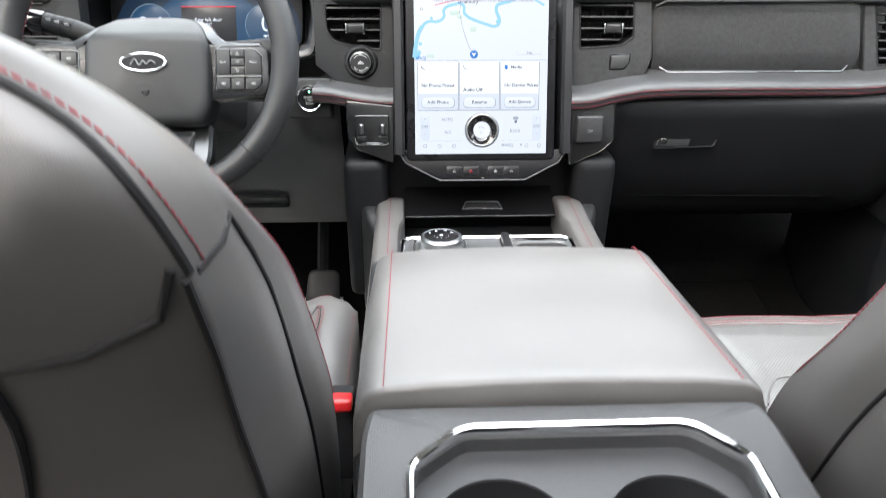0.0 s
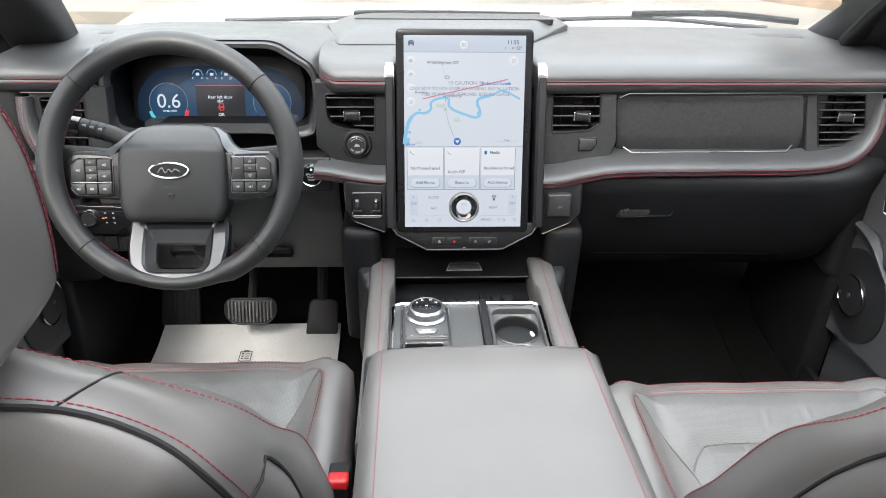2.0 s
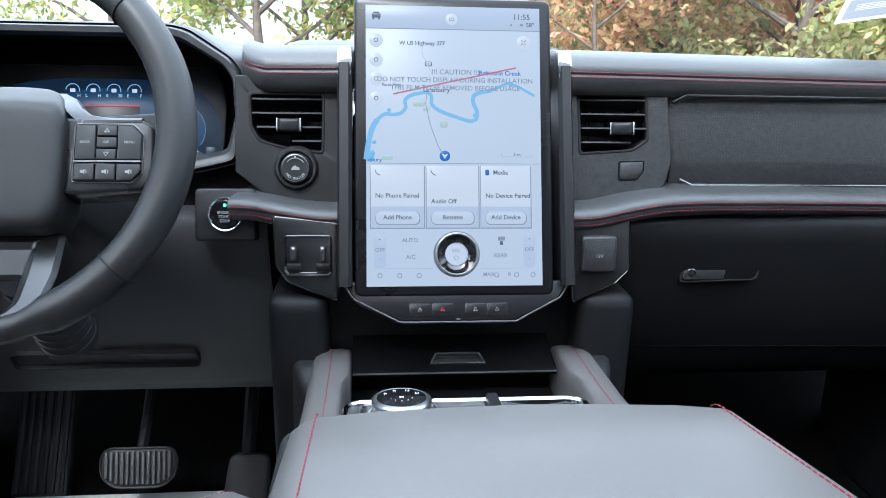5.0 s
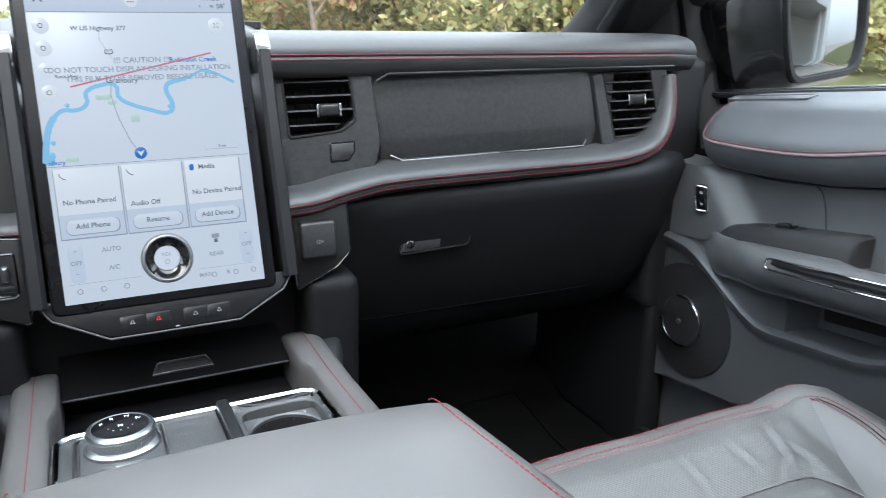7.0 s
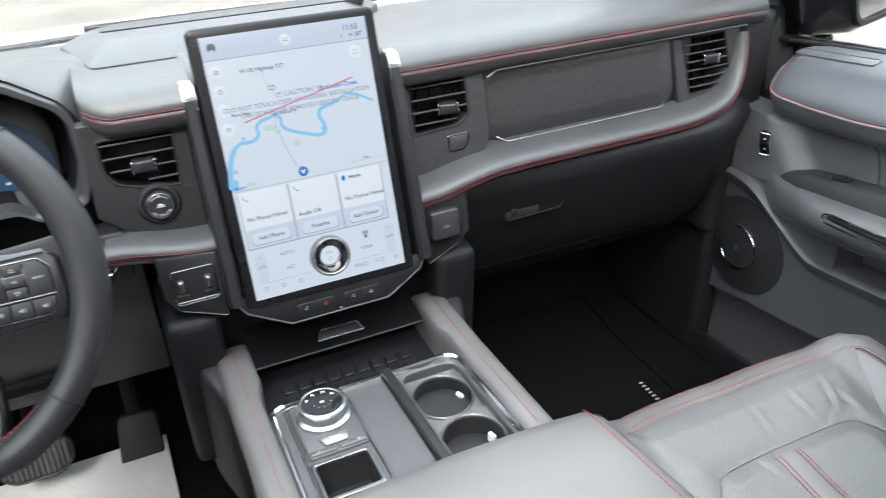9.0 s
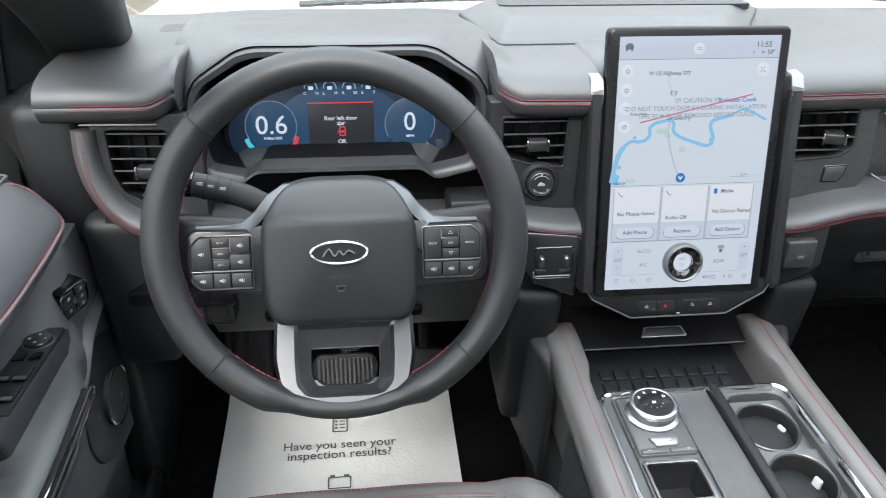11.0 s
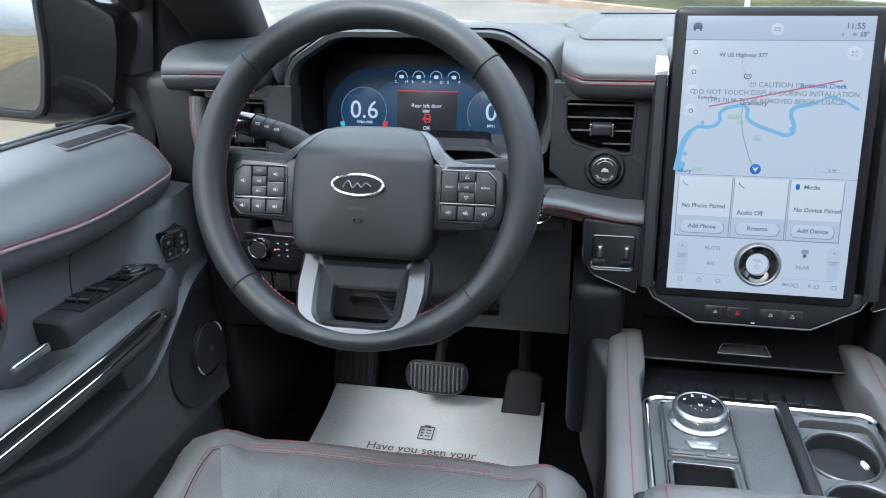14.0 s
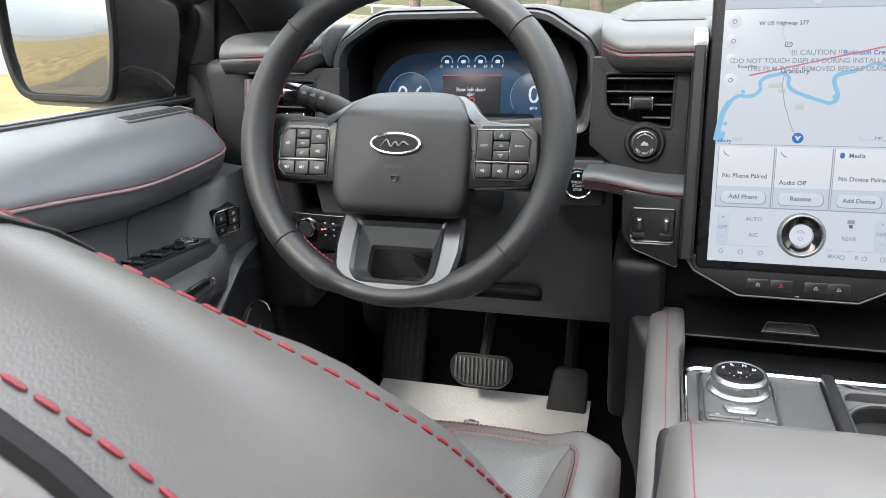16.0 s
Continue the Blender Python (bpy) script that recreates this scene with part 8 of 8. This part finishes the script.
    for b in (b0, b1):
        part("box_edge", prism(Fr(o.at(0, 0, glass_c), o.u, o.v, o.n), rect(a0, b - 0.0008, a1, b + 0.0008), -0.001, 0.0012, 0.0001), red, back)
    lettering("Rear left door", F(749, 238, 0.0012), 0.0078, white, back)
    lettering("ajar", F(749, 246, 0.0012), 0.0078, white, back)
    lettering("OK", F(750, 275.5, 0.0012), 0.0078, white, back)
    part("door_mark", ringplate(F(751, 259), round_poly(rect(-0.0045, -0.0065, 0.0045, 0.0065), 0.002, 3), round_poly(rect(-0.003, -0.005, 0.003, 0.005), 0.0015, 3), 0, 0.0014, 0.0001), red, back)
    part("door_mark", prism(F(751, 259), rect(-0.003, -0.002, 0.003, 0.001), 0, 0.0014, 0.0001), red, back)
    part("door_mark", tube([F(745.5, 257, 0.0013).o, F(742, 262, 0.0013).o], 0.0005, 5, smooth=False), red, back)
    # small gauges
    for x, w in ((701.5, ("C", "H")), (733, ("L", "H")), (765, ("0", "20")), (797, ("E", "F"))):
        f = F(x, 190, 0.0006)
        part("small_gauge", tube([f.at(0.0085 * math.cos(radians(a)), 0.0085 * math.sin(radians(a))) for a in range(-10, 191, 12)], 0.0006, 5, smooth=False), glow("small_gauge_line", (0.35, 0.6, 0.9), 0.22), back)
        part("gauge_mark", prism(F(x, 190), round_poly(rect(-0.0032, -0.0022, 0.0032, 0.0026), 0.001, 2), 0, 0.0007, 0.0001), white, back)
        lettering(w[0], F(x - 10, 198, 0.0008), 0.0056, white, back)
        lettering(w[1], F(x + 10, 198, 0.0008), 0.0056, white, back)


cluster_picture()


def sticker():
    t = thing("window_sticker", (0.67, 1.45, 1.5), "white printed sheet taped inside the windscreen", "window sticker")
    f = Fr((0.647, 1.500, 1.492), (0.126, -0.037, 0.020), (-0.091, -0.242, 0.124), None)

    def patch(name, rects, material, parent=None, lift=0.0):
        bm = bmesh.new()
        for a0, b0, a1, b1 in rects:
            bm.faces.new([bm.verts.new(f.at(a, b, lift)) for a, b in rect(a0, b0, a1, b1)])
        return part(name, bm, material, parent or t, smooth=False)

    white = thin_paper("sticker_paper", (0.50, 0.50, 0.49))
    p = patch("sheet", [(0, 0, 0.13, 0.010), (0, 0.010, 0.008, 0.25), (0.121, 0.010, 0.13, 0.25), (0, 0.25, 0.13, 0.26), (0.008, 0.072, 0.016, 0.112), (0.114, 0.072, 0.121, 0.112)], white)
    patch("printed_panel", [(0.008, 0.010, 0.121, 0.034), (0.008, 0.056, 0.121, 0.072), (0.008, 0.034, 0.022, 0.056), (0.102, 0.034, 0.121, 0.056), (0.008, 0.112, 0.121, 0.25)] + [(0.022, 0.034 + 0.0055 * k, 0.102, 0.0378 + 0.0055 * k) for k in range(4)], thin_paper("sticker_grey", (0.20, 0.20, 0.21)), p)
    patch("text_bar", [(0.022, 0.0378 + 0.0055 * k, 0.102, 0.0395 + 0.0055 * k) for k in range(4)], white, p)
    patch("printed_panel", [(0.016, 0.072, 0.114, 0.112)], thin_paper("sticker_beige", (0.40, 0.37, 0.34)), p)
    patch("text_bar", [(0.032, 0.084, 0.098, 0.089)], INK, p, 0.0006)


sticker()


def details():
    # ribbed boot of the column, seen through the lower spoke
    w = WHEEL
    col = bpy.data.objects["steering_column"]
    a, b = w.at(0.0, -0.10, -0.13), w.at(0.0, -0.16, -0.25)
    part("column_boot", tube([a, b], 0.03, 18), RUBBER, col)
    for i in range(9):
        p = a.lerp(b, i / 9)
        part("boot_rib", tube([p, p + (b - a).normalized() * 0.004], 0.032, 18), RUBBER, col)
    # raised plateau with the speaker mesh on top of the dash
    foot = [(-0.225, 1.325), (0.120, 1.325), (0.235, 1.52), (0.215, 1.60), (-0.215, 1.60), (-0.260, 1.50)]
    head = [(-0.200, 1.385), (0.105, 1.385), (0.205, 1.52), (0.190, 1.575), (-0.190, 1.575), (-0.222, 1.50)]
    zt = lambda y: lin(y, [(1.32, 1.425), (1.40, 1.4225), (1.50, 1.412), (1.60, 1.394)])
    rings = [[Vector((a, b, zt(b) + h)) for a, b in round_poly(poly, r, 4)] for poly, r, h in ((foot, 0.010, -0.02), (foot, 0.010, 0.010), ([(a * 0.993, b + (0.004 if b < 1.4 else -0.002)) for a, b in foot], 0.012, 0.0125), (head, 0.02, 0.0265), ([(a * 0.96, b + (0.008 if b < 1.4 else -0.004)) for a, b in head], 0.02, 0.0275))]
    pl = part("speaker_plateau", loft(rings), PAD, DASH, sharp=24)
    mesh = round_poly([(-0.205, 1.462), (0.195, 1.462), (0.185, 1.535), (0.165, 1.558), (-0.165, 1.558), (-0.198, 1.53)], 0.014, 4)
    part("speaker_mesh", loft([[Vector((a, b, zt(b) + 0.020)) for a, b in mesh], [Vector((a, b, zt(b) + 0.0290)) for a, b in mesh], [Vector((a, b, zt(b) + 0.0298)) for a, b in shrink(mesh, 0.0015)]]), GRILLE, pl)
    for s in (-1, 1):
        f = Fr((s * 0.652, 1.468, 1.4125), X, (0, 1, -0.14), None)
        part("defrost_grille", prism(f, round_poly([(-0.048, -0.027), (0.048, -0.027), (0.048, 0.027), (-0.048, 0.027)], 0.012, 3), -0.01, 0.0022, 0.001), GRILLE, DASH)


details()

# ---- outside ----
SPACE[0] = Matrix.Identity(4)
FENCE_A, FENCE_D = Vector((4.906, 13.534, 0)), Vector((-0.643, 0.766, 0)).normalized()
FENCE_N = Vector((FENCE_D.y, -FENCE_D.x, 0))


def leaf_material(name, ramp):
    m = bpy.data.materials.new(name)
    m.use_nodes = True
    n, l = m.node_tree.nodes, m.node_tree.links
    g = n.new("ShaderNodeNewGeometry")
    r = n.new("ShaderNodeValToRGB")
    r.color_ramp.interpolation = "LINEAR"
    while len(r.color_ramp.elements) < len(ramp):
        r.color_ramp.elements.new(0.5)
    for e, (p, c) in zip(r.color_ramp.elements, ramp):
        e.position, e.color = p, (*c, 1)
    l.new(g.outputs["Random Per Island"], r.inputs[0])
    b = n["Principled BSDF"]
    l.new(r.outputs[0], b.inputs["Base Color"])
    b.inputs["Roughness"].default_value = 0.6
    tr = n.new("ShaderNodeBsdfTranslucent")
    l.new(r.outputs[0], tr.inputs[0])
    mx = n.new("ShaderNodeMixShader")
    mx.inputs[0].default_value = 0.4
    l.new(b.outputs[0], mx.inputs[1])
    l.new(tr.outputs[0], mx.inputs[2])
    l.new(mx.outputs[0], n["Material Output"].inputs[0])
    return m


# leaf colours are raised to stand in for the haze on the windscreen
GREEN = leaf_material("green_yellow_leaves", [(0.0, (0.198, 0.263, 0.086)), (0.5, (0.368, 0.399, 0.133)), (0.8, (0.603, 0.506, 0.183)), (1.0, (0.233, 0.250, 0.104))])
RUST = leaf_material("rust_leaves", [(0.0, (0.517, 0.308, 0.146)), (0.4, (0.620, 0.425, 0.215)), (0.7, (0.586, 0.281, 0.183)), (1.0, (0.328, 0.311, 0.150))])
OLIVE = leaf_material("olive_leaves", [(0.0, (0.156, 0.172, 0.075)), (0.6, (0.307, 0.291, 0.121)), (1.0, (0.415, 0.317, 0.156))])


def leaf_mesh(rng, blobs, count, size):
    """Many small leaves scattered through uneven clumps."""
    P = []
    weights = np.array([b[3] ** 2 for b in blobs])
    pick = rng.choice(len(blobs), count, p=weights / weights.sum())
    for i in pick:
        x, y, z, r = blobs[i]
        d = rng.normal(size=3)
        d /= np.linalg.norm(d) + 1e-9
        P.append(np.array((x, y, z)) + d * r * (0.35 + 0.75 * rng.random()) * np.array((1, 1, 0.8)))
    P = np.array(P)
    verts, faces = [], []
    A = rng.normal(size=(count, 3))
    B = rng.normal(size=(count, 3))
    S = size * (0.6 + 0.8 * rng.random(count))
    A /= np.linalg.norm(A, axis=1)[:, None]
    B -= A * (A * B).sum(1)[:, None]
    B /= np.linalg.norm(B, axis=1)[:, None]
    for k in range(count):
        a, b, p = A[k] * S[k], B[k] * S[k] * 0.55, P[k]
        verts += [p - a, p + b * 0.9 - a * 0.1, p + a, p - b * 0.9 - a * 0.1]
        faces.append((4 * k, 4 * k + 1, 4 * k + 2, 4 * k + 3))
    me = bpy.data.meshes.new("leaves")
    me.from_pydata([tuple(v) for v in verts], [], faces)
    return me


def tree(at, height, spread, material, seed, label, leaves=2600, size=0.16, forks=5, low=0.3, radius=0.16):
    rng = np.random.default_rng(seed)
    t = thing("tree", at, label, "tree", "trees along the lot")
    base = Vector(at)
    lean = Vector((rng.normal() * 0.05, rng.normal() * 0.05, 1))
    top = base + lean * height * 0.62
    bm = tube([base, base.lerp(top, 0.3) + Vector((rng.normal() * 0.08, 0, 0)), base.lerp(top, 0.65) + Vector((rng.normal() * 0.12, 0, 0)), top], radius, 10, 0.4, scale=lambda q: 1.15 - 0.85 * q)
    blobs = []
    for k in range(forks):
        h = low + 0.1 + (0.62 - low) * k / forks
        a = 2.4 * k + rng.random()
        p0 = base + lean * height * h
        p1 = p0 + Vector((math.cos(a) * spread * 0.45, math.sin(a) * spread * 0.45, height * 0.12))
        p2 = p0 + Vector((math.cos(a) * spread * 0.85, math.sin(a) * spread * 0.85, height * (0.16 + 0.1 * rng.random())))
        tube([p0, p1, p2], radius * 0.45, 7, 0.4, scale=lambda q: 1.0 - 0.75 * q, bm=bm)
        for q, r in ((p1, 0.30), (p2, 0.36), (p1.lerp(p2, 0.6) + Vector((0, 0, height * 0.08)), 0.34), (p2 - Vector((0, 0, height * 0.07)), 0.26)):
            blobs.append((q.x, q.y, q.z, spread * r))
    for k in range(4):
        a = rng.random() * 6.28
        blobs.append((top.x + math.cos(a) * spread * 0.3, top.y + math.sin(a) * spread * 0.3, top.z + height * (0.08 + 0.2 * rng.random()), spread * 0.4))
    part("trunk", bm, BARK, t)
    me = leaf_mesh(rng, blobs, leaves, size)
    me.materials.append(material)
    cr = new("crown", me)
    cr.parent = t
    cr.matrix_parent_inverse = Matrix.Translation(-t.location)
    return t


def outside():
    bm = bmesh.new()
    s = 900
    bm.faces.new([bm.verts.new((x, y, 0)) for x, y in ((-s, -s), (s, -s), (s, s), (-s, s))])
    tagged(part("ground", bm, CONCRETE), "pale weathered concrete of the parking lot", "ground", kind="structure")
    # kerb and the verge behind it
    k0, k1 = FENCE_A + FENCE_N * -0.0 - FENCE_D * 30, FENCE_A + FENCE_D * 60
    side = -FENCE_N if FENCE_N.y > 0 else FENCE_N
    a, b = k0 + side * 1.35, k1 + side * 1.35
    prof = [(0.0, 0.0), (0.02, 0.13), (0.05, 0.15), (0.17, 0.15), (0.17, 0.0)]
    rows = [[p - side * q + Z * w for q, w in prof] for p in (a, b)]
    tagged(part("kerb", loft(rows), KERB_MAT), "worn concrete kerb along the verge", "kerb", kind="structure")
    rows = []
    for p in (a, a.lerp(b, 0.25), a.lerp(b, 0.5), a.lerp(b, 0.75), b):
        rows.append([p - side * q + Z * w for q, w in ((0.16, 0.14), (1.4, 0.15), (4, 0.35), (10, 0.9), (40, 2.0), (300, 6.0))])
    tagged(part("verge", sheet(rows, 0.0), GRASS), "grassy verge with fallen autumn leaves", "grass", kind="structure")
    # pipe fence
    f = thing("pipe_fence", FENCE_A, "low white painted pipe fence on short posts", "fence")
    part("rail", tube([FENCE_A - FENCE_D * 12 + Z * 0.47, FENCE_A + FENCE_D * 40 + Z * 0.47], 0.055, 12, 8.0), FENCE_MAT, f)
    for i in range(-3, 11):
        p = FENCE_A + FENCE_D * 3.65 * i
        part("post", tube([p + Z * 0.1, p + Z * 0.47], 0.05, 12, smooth=False), FENCE_MAT, f)
    # lawn beyond the lot on the driver's side
    rows = [[Vector((x, y, 0.012 + 0.03 * (-7.9 - x) / 60)) for y in (-40, -10, 0, 8, 13)] for x in (-7.9, -12, -30, -70)]
    tagged(part("lawn", sheet(rows), mat("dry_lawn", (0.15, 0.112, 0.052), 0.95, bump=0.5, scale=30, var=0.35, big=0.8, spec=0.1, detail=8)), "dry yellow autumn lawn beside the lot", "lawn", kind="structure")
    # added strip: darker tan than the lot, to tone down glare beside the car
    rows = [[Vector((x, y, 0.006)) for y in (-40, -10, 0, 6, 10)] for x in (-7.9, -6, -4, -2.2)]
    tagged(part("drive", sheet(rows), mat("toned_down_ground", (0.080, 0.067, 0.048), 0.95, bump=0.4, scale=30, var=0.25, big=1.2, spec=0.12, detail=9)), "darker tan strip added over the lot to cut its glare", "drive", kind="structure")
    # trees
    spec = [((-3.4, 23.0), 9, 3.6, GREEN, 0.20), ((-2.3, 24.5), 9.5, 3.2, GREEN, 0.17), ((-9.5, 29.0), 10, 4.0, GREEN, 0.2), ((1.6, 27.0), 8, 3.2, RUST, 0.12), ((6.2, 21.5), 8, 3.0, RUST, 0.10), ((8.6, 23.0), 9, 3.4, RUST, 0.14), ((12.3, 22.0), 9.5, 3.8, OLIVE, 0.30), ((15.2, 19.5), 6.5, 3.4, GREEN, 0.14), ((10.4, 26.5), 9, 3.6, OLIVE, 0.16), ((18.5, 20.0), 8.5, 3.8, GREEN, 0.2), ((4.0, 29.0), 9, 3.6, OLIVE, 0.15), ((14.5, 26.0), 9, 3.6, RUST, 0.15), ((22.0, 17.0), 8, 3.8, OLIVE, 0.2)]
    names = {GREEN: "tall tree with green and yellow autumn leaves", RUST: "slender tree with rust and orange autumn leaves", OLIVE: "large tree with olive and brown autumn leaves"}
    for i, ((x, y), h, w, m, r) in enumerate(spec):
        tree((x, y, 0.4), h, w, m, 11 + i, names[m], 5600, 0.125, 6, 0.16, r)
    # thicket behind the trees and far woods
    for name, count, d0, d1, z1, size, m, sd in (("thicket", 30000, 7.5, 11, 3.6, 0.135, OLIVE, 3), ("far_woods", 30000, 18, 26, 8.5, 0.36, RUST, 4), ("far_woods", 20000, 20, 30, 10, 0.36, OLIVE, 6)):
        g = np.random.default_rng(sd)
        blobs = []
        for i in range(150):
            p = FENCE_A + FENCE_D * float(g.uniform(-14, 34 if name == "thicket" else 24)) - side * float(g.uniform(d0, d1))
            blobs.append((p.x, p.y, float(g.uniform(0.3, z1)), float(g.uniform(0.7, 1.5)) * (1 if name == "thicket" else 1.6)))
        me = leaf_mesh(g, blobs, count, size)
        me.materials.append(m)
        tagged(new(name, me), "dense autumn undergrowth and woods behind the fence", "woods", kind="stuff")
    # building with a canopy behind the car
    bl = thing("canopy_building", (9, -14, 0), "pale building with a flat canopy on square columns", "building")
    wall = mat("pale_render_wall", (0.6, 0.6, 0.6), 0.8, var=0.06, big=2)
    part("canopy", rbox((9.5, -10, 4.2), (9, 12, 0.9), 0.05), wall, bl)
    for x, y in ((5.6, -5), (5.6, -11), (13, -5)):
        part("column", rbox((x, y, 1.9), (0.6, 0.6, 3.8), 0.03), wall, bl)
    part("wall", rbox((15, -14, 2.4), (2, 20, 4.8), 0.05), wall, bl)
    for i in range(7):
        x, y = (-14 + 7 * i) if i < 6 else 22, -32 - 3 * (i % 2)
        rg = np.random.default_rng(40 + i)
        s = thing("bush", (x, y, 0), "round green bush at the far edge of the lot", "bush", "bushes")
        me = leaf_mesh(rg, [(0, 0, 1.2, 1.5), (1.4, 0.3, 1.0, 1.2), (-1.3, -0.2, 0.9, 1.2)], 900, 0.2)
        me.materials.append(GREEN)
        o = new("foliage", me)
        o.parent = s


outside()
